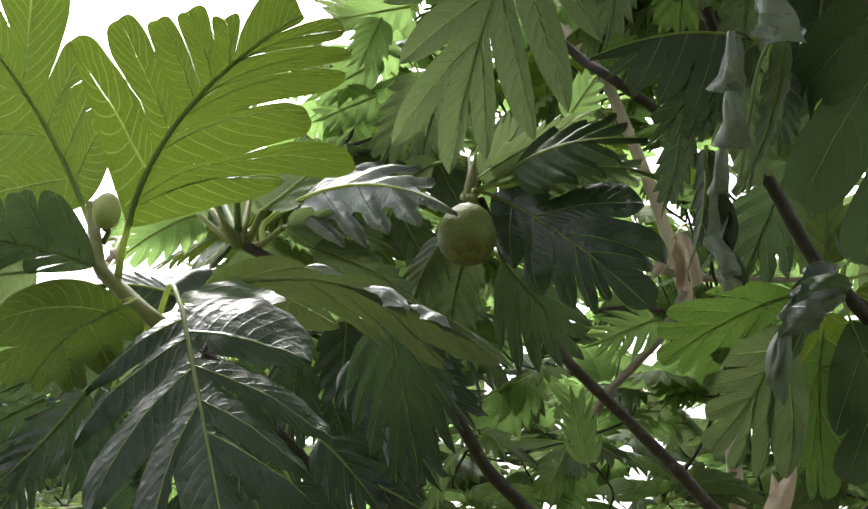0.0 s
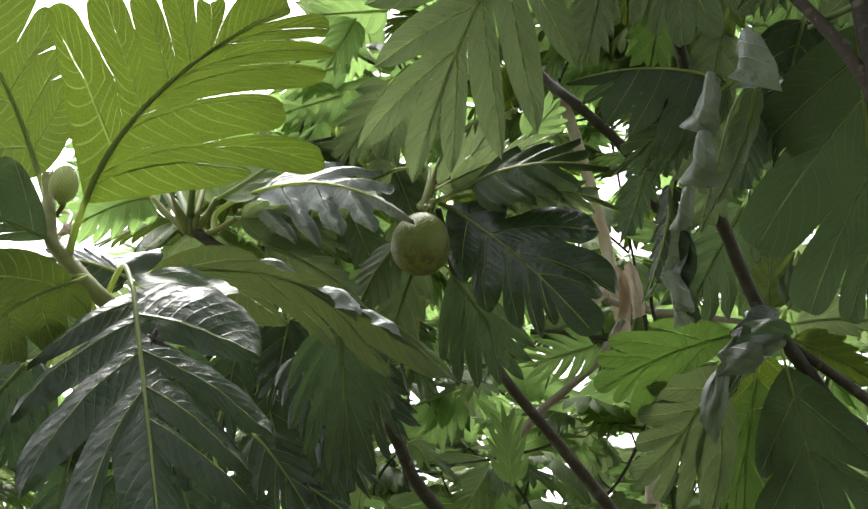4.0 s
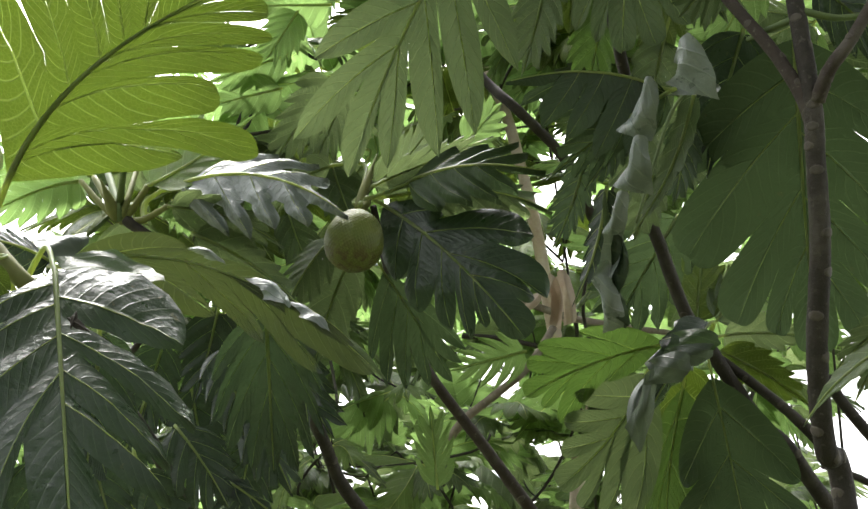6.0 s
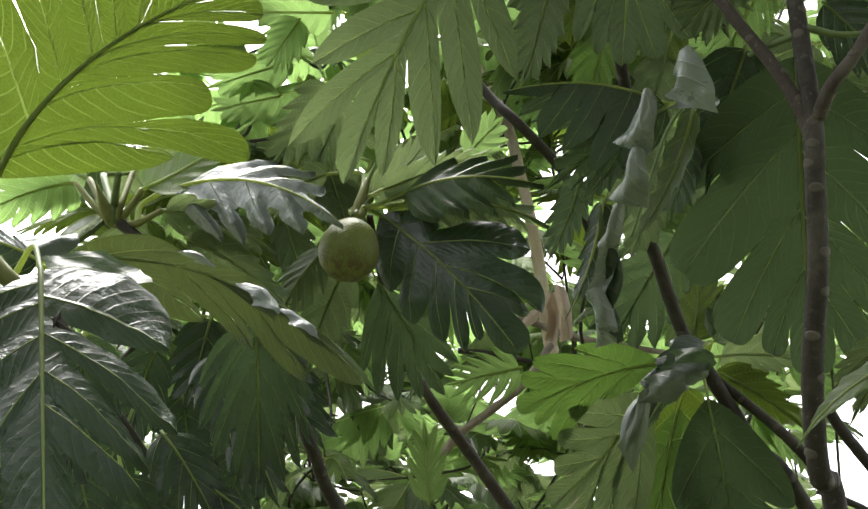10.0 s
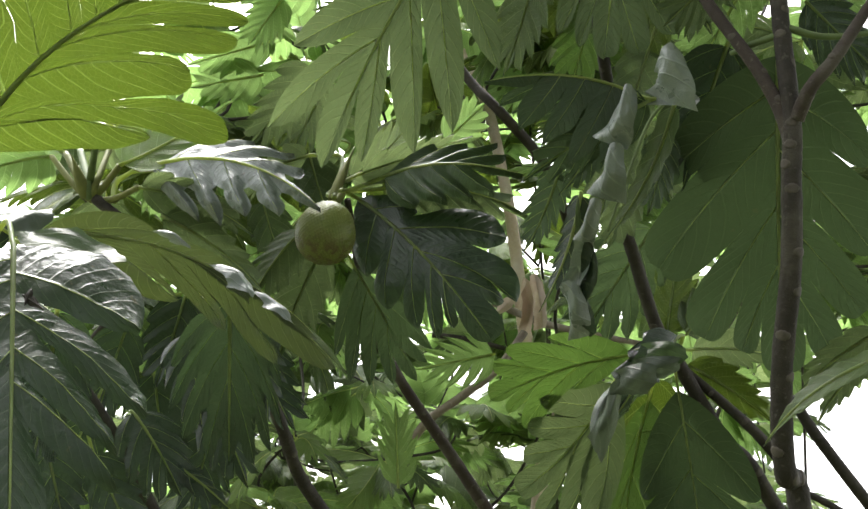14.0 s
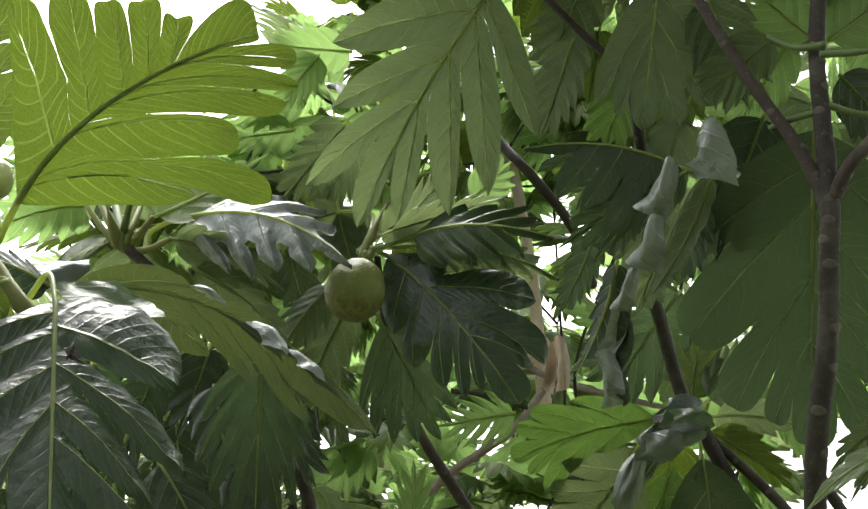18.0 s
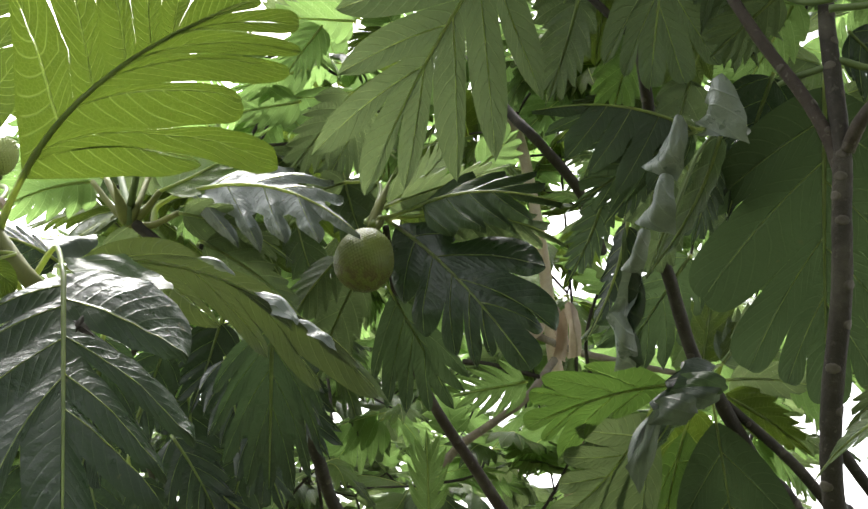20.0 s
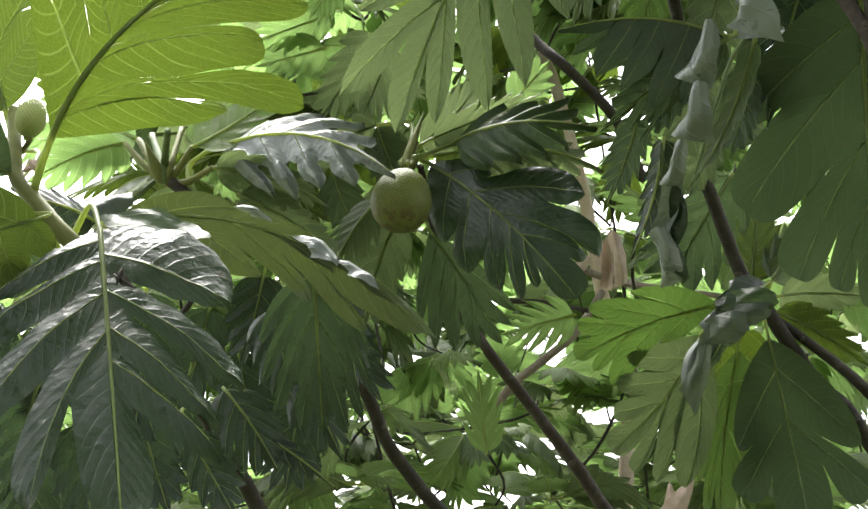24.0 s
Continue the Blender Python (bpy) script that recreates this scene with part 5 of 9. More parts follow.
leaf(fruit_tree, (0.944, 4.107, 3.144), (0.996, 4.146, 3.546), (-0.002, 0.995, -0.098), 0.166, 5, 0.5, FRESH)
leaf(fruit_tree, (1.019, 4.105, 3.149), (1.228, 4.186, 3.458), (-0.271, 0.960, -0.069), 0.166, 5, 0.5, MATURE)
flap(fruit_tree, (0.617, 3.431, 2.695), (0.659, 3.426, 2.686), (0.628, 3.579, 2.480), (0.574, 3.567, 2.558), WILTED, bulge=0.12, label="limp grey-green lobe hanging from the bundle")
flap(fruit_tree, (0.623, 3.397, 2.728), (0.726, 3.325, 2.744), (0.725, 3.376, 2.660), (0.617, 3.442, 2.663), WILTED, bulge=0.2)
flap(fruit_tree, (0.697, 3.370, 2.818), (0.804, 3.322, 2.818), (0.818, 3.322, 2.751), (0.686, 3.371, 2.763), DEEP, bulge=0.12)
flap(fruit_tree, (0.670, 3.374, 2.763), (0.808, 3.316, 2.774), (0.775, 3.368, 2.714), (0.641, 3.417, 2.721), WILTED, bulge=0.14)
flap(fruit_tree, (0.402, 4.123, 3.324), (0.456, 4.125, 3.305), (0.491, 4.202, 3.153), (0.442, 4.215, 3.135), DRY, bulge=0.15, label="dry pinkish-brown dead leaf")
flap(fruit_tree, (0.381, 4.198, 3.279), (0.416, 4.156, 3.321), (0.438, 4.248, 3.132), (0.388, 4.256, 3.155), DRY, bulge=-0.2)
# more near-black leaves, added so slits and gaps look shaded
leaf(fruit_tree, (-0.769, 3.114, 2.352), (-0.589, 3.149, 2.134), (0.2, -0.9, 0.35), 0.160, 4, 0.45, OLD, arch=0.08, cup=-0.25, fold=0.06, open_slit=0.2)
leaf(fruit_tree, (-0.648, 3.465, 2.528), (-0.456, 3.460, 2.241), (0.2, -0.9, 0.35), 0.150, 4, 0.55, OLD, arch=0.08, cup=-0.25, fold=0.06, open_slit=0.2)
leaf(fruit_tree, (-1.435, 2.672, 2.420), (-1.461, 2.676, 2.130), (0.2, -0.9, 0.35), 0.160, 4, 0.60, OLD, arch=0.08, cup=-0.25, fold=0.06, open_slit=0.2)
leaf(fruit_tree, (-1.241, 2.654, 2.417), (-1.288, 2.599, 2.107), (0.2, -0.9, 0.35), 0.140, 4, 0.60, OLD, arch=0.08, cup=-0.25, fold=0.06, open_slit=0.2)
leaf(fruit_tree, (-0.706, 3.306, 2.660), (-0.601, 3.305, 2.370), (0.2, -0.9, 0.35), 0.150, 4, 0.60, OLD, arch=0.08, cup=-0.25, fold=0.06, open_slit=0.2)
flap(fruit_tree, (-0.517, 2.535, 2.578), (-0.439, 2.563, 2.573), (-0.398, 2.521, 2.502), (-0.465, 2.524, 2.523), CURLED, bulge=0.1, label="turned-up lobe with silvery wet sheen painted in as grey")
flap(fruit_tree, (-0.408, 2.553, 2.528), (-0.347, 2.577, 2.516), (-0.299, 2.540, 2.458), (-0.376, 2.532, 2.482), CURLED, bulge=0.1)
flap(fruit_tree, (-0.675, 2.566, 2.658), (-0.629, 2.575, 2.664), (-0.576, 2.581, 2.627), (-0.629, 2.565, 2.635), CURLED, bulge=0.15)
young_tree = tree_at(1.0, 2.15, "slender young breadfruit tree with leaf scars on its stem")
branch(young_tree, [(0.939, 2.558, -0.050), (0.959, 2.578, 0.700), (0.909, 2.558, 2.075), (0.837, 2.459, 2.222), (0.791, 2.337, 2.398), (0.773, 2.211, 2.607), (0.752, 2.139, 2.770), (0.741, 2.099, 2.884), (0.714, 2.064, 3.060), (0.696, 2.045, 3.225), (0.719, 2.080, 3.516)], 0.0287, 0.0172, BARK, label="slender brown stem with pale leaf scars", scars=26, name="stem")
branch(young_tree, [(0.746, 2.116, 2.846), (0.714, 2.102, 2.926), (0.658, 2.100, 3.029), (0.571, 2.107, 3.161), (0.488, 2.117, 3.311), (0.389, 2.139, 3.506)], 0.0168, 0.0121, BARK_BROWN, scars=7)
branch(young_tree, [(0.747, 2.085, 2.890), (0.759, 2.032, 2.935), (0.795, 1.988, 2.985), (0.847, 1.946, 3.080), (0.909, 1.899, 3.186)], 0.0168, 0.0106, BARK_BROWN, scars=3)
branch(young_tree, [(0.720, 2.049, 3.094), (0.801, 2.053, 3.086), (0.909, 2.044, 3.106)], 0.0086, 0.0061, PETIOLE, sides=8, name="leaf_stalk")
branch(young_tree, [(0.709, 2.054, 3.082), (0.657, 2.109, 3.083), (0.627, 2.160, 3.090)], 0.0086, 0.0064, PETIOLE, sides=8, name="leaf_stalk")
branch(young_tree, [(0.699, 1.995, 3.216), (0.645, 2.042, 3.233), (0.593, 2.076, 3.280)], 0.0086, 0.0064, PETIOLE, sides=8, name="leaf_stalk")
branch(young_tree, [(0.688, 2.005, 3.193), (0.775, 1.955, 3.183), (0.861, 1.895, 3.194)], 0.0086, 0.0059, PETIOLE, sides=8, name="leaf_stalk")
lobed(young_tree, (0.778, 2.286, 3.190), (0.920, 2.708, 2.549), (0.343, 0.748, 0.569), DEEP, [(0.11, 0.28, 0.32, 0.15, 0.29), (0.29, 0.28, 0.62, 0.09, 0.50), (0.50, 0.25, 0.82, 0.09, 0.71), (0.68, 0.15, 0.94, 0.07, 0.86)], [(0.10, -0.36, 0.38, -0.20, 0.31), (0.23, -0.38, 0.67, -0.10, 0.54), (0.47, -0.24, 0.90, -0.09, 0.72), (0.66, -0.12, 0.94, -0.06, 0.85)], foot=(0.683, 2.031, 3.238), arch=0.04, side=-0.01, fold=0.02, hang=0.05, fat=0.6, bow=0.05, root=0.2, thick=1.0, laterals=0.3, wave=0.015, round_end=1.0, close=0.95, broad=0.55)
leaf(young_tree, (0.690, 2.398, 3.293), (0.618, 2.557, 2.938), (-0.068, 0.906, 0.417), 0.168, 5, 0.6, OLD, arch=0.05)
leaf(young_tree, (0.907, 2.045, 2.365), (0.729, 2.275, 2.218), (-0.835, -0.420, 0.357), 0.060, 5, 0.3, MATURE, arch=0.1, cup=0.2)
leaf(young_tree, (1.003, 2.305, 2.519), (0.865, 2.470, 2.395), (0.078, 0.641, 0.764), 0.081, 5, 0.5, MATURE, arch=0.1)
leaf(young_tree, (0.945, 2.242, 2.415), (0.884, 2.398, 2.310), (-0.102, 0.527, 0.844), 0.052, 5, 0.5, MATURE, arch=0.1)
leaf(young_tree, (0.908, 2.039, 3.117), (1.208, 2.070, 3.047), (0.077, 0.748, 0.660), 0.119, 5, 0.6, MATURE)
leaf(young_tree, (0.606, 2.076, 3.280), (0.483, 2.227, 3.187), (0.294, 0.665, 0.686), 0.112, 5, 0.6, MATURE)
# brightest green here makes up in colour for light the crowns block
leaf(young_tree, (1.053, 2.778, 3.879), (0.954, 2.780, 4.104), (0.457, 0.868, 0.196), 0.131, 4, 0.5, LIGHT)
leaf(young_tree, (0.911, 2.763, 3.908), (0.795, 2.897, 3.860), (0.344, 0.565, 0.750), 0.112, 4, 0.5, LIGHT)
leaf(young_tree, (1.116, 2.760, 3.918), (1.231, 2.928, 3.803), (0.208, 0.453, 0.867), 0.131, 4, 0.5, LIGHT)
leaf(young_tree, (0.976, 2.752, 3.932), (1.168, 2.784, 4.099), (-0.399, 0.869, 0.294), 0.112, 4, 0.5, LIGHT)
leaf(young_tree, (0.866, 2.544, 3.671), (0.666, 2.630, 3.950), (0.645, 0.725, 0.241), 0.122, 5, 0.5, LIGHT)
leaf(young_tree, (0.913, 2.542, 3.677), (1.164, 2.618, 3.983), (-0.324, 0.945, 0.031), 0.139, 5, 0.5, LIGHT)
leaf(young_tree, (0.831, 2.628, 3.728), (0.731, 2.839, 3.520), (0.257, 0.737, 0.625), 0.141, 5, 0.5, LIGHT)
leaf(young_tree, (0.988, 2.662, 3.660), (1.224, 2.741, 3.499), (0.113, -0.946, -0.303), 0.157, 5, 0.5, OLD)
tree_behind = tree_at(0.5, 7.2, "tall breadfruit tree with a pale trunk behind the others")
branch(tree_behind, [(0.600, 7.200, -0.050), (0.750, 7.000, 1.200), (0.786, 6.349, 3.517), (0.655, 6.248, 3.745), (0.588, 6.177, 3.903), (0.481, 5.989, 4.324), (0.356, 5.822, 4.700), (0.219, 5.754, 5.099), (-0.040, 5.671, 5.531), (-0.203, 5.594, 5.950)], 0.0484, 0.0270, BARK_PALE, label="pale straight limb")
branch(tree_behind, [(0.403, 6.043, 3.958), (0.659, 5.887, 3.816), (0.923, 5.620, 3.679), (1.164, 5.441, 3.589)], 0.0222, 0.0142, BARK_GREY)
branch(tree_behind, [(0.029, 5.887, 3.079), (0.109, 5.839, 3.186), (0.275, 5.778, 3.323), (0.426, 5.718, 3.459), (0.571, 5.915, 3.754)], 0.0235, 0.0216, BARK_GREY)
branch(tree_behind, [(0.063, 5.661, 3.586), (0.254, 5.662, 3.585), (0.477, 5.673, 3.559)], 0.0147, 0.0117, BARK)
branch(tree_behind, [(-0.094, 3.838, 4.239), (0.071, 3.831, 4.009), (0.222, 3.796, 3.842), (0.426, 4.044, 3.778), (0.590, 4.491, 3.756)], 0.0180, 0.0220, BARK)
branch(tree_behind, [(1.530, 4.370, 3.045), (1.605, 4.413, 2.947), (1.819, 4.504, 2.744), (2.018, 4.585, 2.562)], 0.0225, 0.0270, BARK)
branch(tree_behind, [(1.666, 4.909, 2.817), (1.815, 4.925, 2.782), (1.992, 4.954, 2.715)], 0.0147, 0.0171, BARK)
lance(tree_behind, (0.551, 5.974, 4.113), (0.657, 6.004, 3.800), (-0.174, -0.973, -0.152), 0.044, DRY, label="dry pale sheath hanging from the limb", arch=0.1, cup=-0.5)
lance(tree_behind, (0.571, 5.958, 3.903), (0.738, 5.900, 3.787), (-0.425, -0.889, -0.168), 0.037, DRY, arch=0.1, cup=-0.5)
lance(tree_behind, (0.503, 5.928, 3.970), (0.396, 5.885, 3.822), (0.286, -0.956, 0.072), 0.037, DRY, arch=0.1, cup=-0.5)
leaf(tree_behind, (-0.015, 5.196, 2.663), (-0.078, 5.231, 3.077), (-0.044, 0.995, -0.091), 0.194, 4, 0.7, LIGHT, blunt=1.4, lean=48, open_slit=0.25)
leaf(tree_behind, (0.338, 4.737, 3.202), (0.003, 4.973, 3.165), (0.430, 0.703, 0.566), 0.202, 5, 0.75, LIGHT, blunt=1.4, open_slit=0.25)
leaf(tree_behind, (0.006, 4.373, 4.020), (0.170, 4.466, 4.304), (-0.536, 0.844, 0.035), 0.162, 4, 0.6, LIGHT)
leaf(tree_behind, (-0.629, 3.404, 3.985), (-0.737, 3.481, 3.813), (-0.049, 0.901, 0.431), 0.130, 5, 0.65, LIGHT)
leaf(tree_behind, (-0.511, 3.392, 4.011), (-0.871, 3.567, 4.109), (0.430, 0.441, 0.788), 0.155, 5, 0.65, LIGHT)
leaf(tree_behind, (-0.674, 3.555, 3.892), (-0.974, 3.605, 3.779), (-0.143, 0.705, 0.694), 0.133, 5, 0.6, LIGHT)
leaf(tree_behind, (-0.686, 3.605, 3.778), (-0.970, 3.724, 3.757), (0.212, 0.641, 0.738), 0.135, 5, 0.6, LIGHT)
leaf(tree_behind, (-0.481, 3.413, 3.719), (-0.674, 3.465, 3.355), (-0.482, 0.794, 0.371), 0.156, 5, 0.75, MATURE)
leaf(tree_behind, (-0.440, 3.598, 3.794), (-0.562, 3.727, 3.504), (0.107, 0.924, 0.366), 0.166, 5, 0.75, MATURE)
far_tree_1 = tree_at(-3.71, 7.96, "leafy breadfruit tree further back")
branch(far_tree_1, [(-3.71, 7.96, -0.08), (-3.66, 7.91, 1.2), (-3.83, 8.01, 1.50), (-3.76, 7.96, 2.5)], 0.09, 0.025, BARK, name="trunk", sides=12)
spray(far_tree_1, (-3.377, 4.901, 5.368), 6, 0.43, 1, ages=(3, 0, 1), lift=(-60, 25), hub=(-3.760, 7.960, 2.470))
spray(far_tree_1, (-4.157, 6.209, 5.766), 6, 0.54, 2, ages=(3, 0, 1), lift=(-60, 25), hub=(-3.377, 4.901, 5.368))
spray(far_tree_1, (-4.013, 7.201, 3.910), 6, 0.42, 7, ages=(3, 0, 1), lift=(-60, 25), hub=(-3.760, 7.960, 2.470))
spray(far_tree_1, (-3.257, 6.180, 3.207), 6, 0.42, 8, ages=(3, 0, 1), lift=(-60, 25), hub=(-4.013, 7.201, 3.910))
spray(far_tree_1, (-3.248, 6.561, 2.894), 6, 0.5, 9, ages=(1, 3, 3), lift=(-60, 25), hub=(-3.257, 6.180, 3.207))
spray(far_tree_1, (-3.339, 6.915, 2.603), 6, 0.48, 10, ages=(1, 3, 3), lift=(-60, 25), hub=(-3.248, 6.561, 2.894))
spray(far_tree_1, (-3.463, 7.059, 3.532), 6, 0.57, 19, ages=(3, 0, 1), lift=(-60, 25), hub=(-4.013, 7.201, 3.910))
spray(far_tree_1, (-2.918, 6.543, 2.885), 6, 0.54, 20, ages=(1, 3, 3), lift=(-60, 25), hub=(-3.248, 6.561, 2.894))
spray(far_tree_1, (-3.111, 6.950, 2.380), 6, 0.46, 22, ages=(1, 3, 3), lift=(-60, 25), hub=(-3.339, 6.915, 2.603))
spray(far_tree_1, (-2.873, 6.965, 4.082), 6, 0.58, 29, ages=(3, 0, 1), lift=(-60, 25), hub=(-3.463, 7.059, 3.532))
spray(far_tree_1, (-2.471, 5.867, 3.287), 6, 0.44, 30, ages=(3, 0, 1), lift=(-60, 25), hub=(-3.257, 6.180, 3.207))
spray(far_tree_1, (-3.210, 8.145, 2.391), 6, 0.56, 33, ages=(1, 3, 3), lift=(-60, 25), hub=(-3.760, 7.960, 2.470))
far_tree_2 = tree_at(-2.07, 7.91, "leafy breadfruit tree further back")
branch(far_tree_2, [(-2.07, 7.91, -0.08), (-2.02, 7.86, 1.2), (-2.19, 7.96, 1.50), (-2.12, 7.91, 2.5)], 0.09, 0.025, BARK, name="trunk", sides=12)
spray(far_tree_2, (-2.587, 6.409, 5.357), 6, 0.46, 36, ages=(3, 0, 1), lift=(-60, 25), hub=(-2.120, 7.910, 2.470))
spray(far_tree_2, (-2.371, 5.913, 4.670), 6, 0.55, 37, ages=(3, 0, 1), lift=(-60, 25), hub=(-2.587, 6.409, 5.357))
spray(far_tree_2, (-2.631, 7.308, 3.192), 6, 0.44, 42, ages=(1, 3, 3), lift=(-60, 25), hub=(-2.120, 7.910, 2.470))
spray(far_tree_2, (-2.251, 7.280, 2.386), 6, 0.44, 44, ages=(1, 3, 3), lift=(-60, 25), hub=(-2.120, 7.910, 2.470))
spray(far_tree_2, (-2.171, 5.562, 5.152), 6, 0.49, 47, ages=(3, 0, 1), lift=(-60, 25), hub=(-2.371, 5.913, 4.670))
spray(far_tree_2, (-1.551, 4.723, 4.121), 6, 0.47, 48, ages=(3, 0, 1), lift=(-60, 25), hub=(-2.371, 5.913, 4.670))
spray(far_tree_2, (-1.458, 4.534, 3.727), 6, 0.55, 49, ages=(3, 0, 1), lift=(-60, 25), hub=(-1.551, 4.723, 4.121))
spray(far_tree_2, (-1.827, 5.875, 4.120), 6, 0.47, 50, ages=(3, 0, 1), lift=(-60, 25), hub=(-2.371, 5.913, 4.670))
spray(far_tree_2, (-1.940, 6.481, 3.900), 6, 0.42, 51, ages=(3, 0, 1), lift=(-60, 25), hub=(-1.827, 5.875, 4.120))
spray(far_tree_2, (-2.125, 6.722, 3.471), 6, 0.55, 52, ages=(3, 0, 1), lift=(-60, 25), hub=(-1.940, 6.481, 3.900))
spray(far_tree_2, (-1.690, 6.371, 2.733), 6, 0.43, 54, ages=(1, 3, 3), lift=(-60, 25), hub=(-2.125, 6.722, 3.471))
spray(far_tree_2, (-2.053, 7.222, 2.478), 6, 0.53, 55, ages=(1, 3, 3), lift=(-60, 25), hub=(-2.251, 7.280, 2.386))
spray(far_tree_2, (-1.955, 6.136, 5.480), 6, 0.46, 58, ages=(3, 0, 1), lift=(-60, 25), hub=(-2.171, 5.562, 5.152))
spray(far_tree_2, (-1.558, 5.876, 4.652), 6, 0.52, 59, ages=(3, 0, 1), lift=(-60, 25), hub=(-1.827, 5.875, 4.120))
spray(far_tree_2, (-1.770, 6.612, 4.828), 6, 0.48, 60, ages=(3, 0, 1), lift=(-60, 25), hub=(-1.558, 5.876, 4.652))
spray(far_tree_2, (-1.618, 6.663, 4.422), 6, 0.54, 61, ages=(3, 0, 1), lift=(-60, 25), hub=(-1.770, 6.612, 4.828))
spray(far_tree_2, (-1.713, 6.970, 4.059), 6, 0.52, 62, ages=(3, 0, 1), lift=(-60, 25), hub=(-1.940, 6.481, 3.900))
spray(far_tree_2, (-1.405, 6.539, 3.165), 6, 0.42, 64, ages=(1, 3, 3), lift=(-60, 25), hub=(-1.690, 6.371, 2.733))
spray(far_tree_2, (-1.786, 7.903, 2.753), 6, 0.54, 66, ages=(1, 3, 3), lift=(-60, 25), hub=(-2.120, 7.910, 2.470))
far_tree_3 = tree_at(-0.43, 7.86, "leafy breadfruit tree further back")
branch(far_tree_3, [(-0.43, 7.86, -0.08), (-0.38, 7.81, 1.2), (-0.55, 7.91, 1.50), (-0.48, 7.86, 2.5)], 0.09, 0.025, BARK, name="trunk", sides=12)
spray(far_tree_3, (-1.311, 6.452, 5.542), 6, 0.42, 69, ages=(3, 3, 0), lift=(-60, 25), hub=(-0.480, 7.860, 2.470))
spray(far_tree_2, (-1.273, 6.100, 4.906), 6, 0.51, 70, ages=(3, 3, 0), lift=(-60, 25), hub=(-1.558, 5.876, 4.652))
spray(far_tree_2, (-1.281, 6.631, 4.880), 6, 0.47, 71, ages=(3, 3, 0), lift=(-60, 25), hub=(-1.770, 6.612, 4.828))
spray(far_tree_2, (-1.212, 6.336, 4.111), 6, 0.46, 72, ages=(3, 3, 1), lift=(-60, 25), hub=(-1.618, 6.663, 4.422))
spray(far_tree_2, (-1.493, 7.328, 4.253), 6, 0.47, 73, ages=(3, 3, 1), lift=(-60, 25), hub=(-1.713, 6.970, 4.059))
spray(far_tree_2, (-1.317, 7.025, 3.244), 6, 0.57, 75, ages=(1, 3, 3), lift=(-60, 25), hub=(-1.405, 6.539, 3.165))
spray(far_tree_2, (-1.267, 7.778, 3.141), 6, 0.57, 76, ages=(1, 3, 3), lift=(-60, 25), hub=(-1.786, 7.903, 2.753))
spray(far_tree_3, (-0.875, 5.720, 5.968), 6, 0.43, 78, ages=(3, 3, 0), lift=(-60, 25), hub=(-1.311, 6.452, 5.542))
spray(far_tree_3, (-1.141, 6.173, 6.037), 6, 0.43, 79, ages=(3, 3, 0), lift=(-60, 25), hub=(-0.875, 5.720, 5.968))
spray(far_tree_3, (-0.794, 5.493, 5.002), 6, 0.57, 80, ages=(3, 3, 0), lift=(-60, 25), hub=(-0.875, 5.720, 5.968))
spray(far_tree_3, (-0.776, 4.736, 4.214), 6, 0.42, 81, ages=(3, 3, 0), lift=(-60, 25), hub=(-0.794, 5.493, 5.002))
spray(far_tree_3, (-0.800, 4.754, 3.943), 6, 0.41, 82, ages=(3, 3, 0), lift=(-60, 25), hub=(-0.776, 4.736, 4.214))
spray(far_tree_3, (-0.764, 6.691, 4.506), 6, 0.53, 83, ages=(3, 3, 1), lift=(-60, 25), hub=(-0.794, 5.493, 5.002))
spray(far_tree_3, (-0.842, 7.155, 4.118), 6, 0.5, 84, ages=(3, 3, 1), lift=(-60, 25), hub=(-0.764, 6.691, 4.506))
spray(far_tree_3, (-0.624, 6.208, 3.102), 6, 0.45, 86, ages=(1, 3, 3), lift=(-60, 25), hub=(-0.842, 7.155, 4.118))
spray(far_tree_3, (-0.754, 6.666, 2.783), 6, 0.48, 87, ages=(1, 3, 3), lift=(-60, 25), hub=(-0.624, 6.208, 3.102))
spray(far_tree_3, (-0.721, 5.806, 6.066), 6, 0.44, 89, ages=(3, 3, 0), lift=(-60, 25), hub=(-0.875, 5.720, 5.968))
spray(far_tree_3, (-0.556, 5.688, 5.661), 6, 0.43, 90, ages=(3, 3, 0), lift=(-60, 25), hub=(-0.875, 5.720, 5.968))
spray(far_tree_3, (-0.435, 5.875, 5.164), 6, 0.57, 91, ages=(3, 3, 0), lift=(-60, 25), hub=(-0.794, 5.493, 5.002))
spray(far_tree_3, (-0.409, 6.270, 5.179), 6, 0.55, 92, ages=(3, 3, 0), lift=(-60, 25), hub=(-0.435, 5.875, 5.164))
spray(far_tree_3, (-0.457, 5.871, 4.616), 6, 0.56, 93, ages=(3, 3, 0), lift=(-60, 25), hub=(-0.435, 5.875, 5.164))
spray(far_tree_3, (-0.557, 6.748, 4.421), 6, 0.51, 94, ages=(3, 3, 1), lift=(-60, 25), hub=(-0.764, 6.691, 4.506))
spray(far_tree_3, (-0.634, 7.111, 4.126), 6, 0.46, 95, ages=(3, 3, 1), lift=(-60, 25), hub=(-0.842, 7.155, 4.118))
spray(far_tree_3, (-0.319, 7.229, 3.757), 6, 0.56, 96, ages=(3, 3, 1), lift=(-60, 25), hub=(-0.634, 7.111, 4.126))
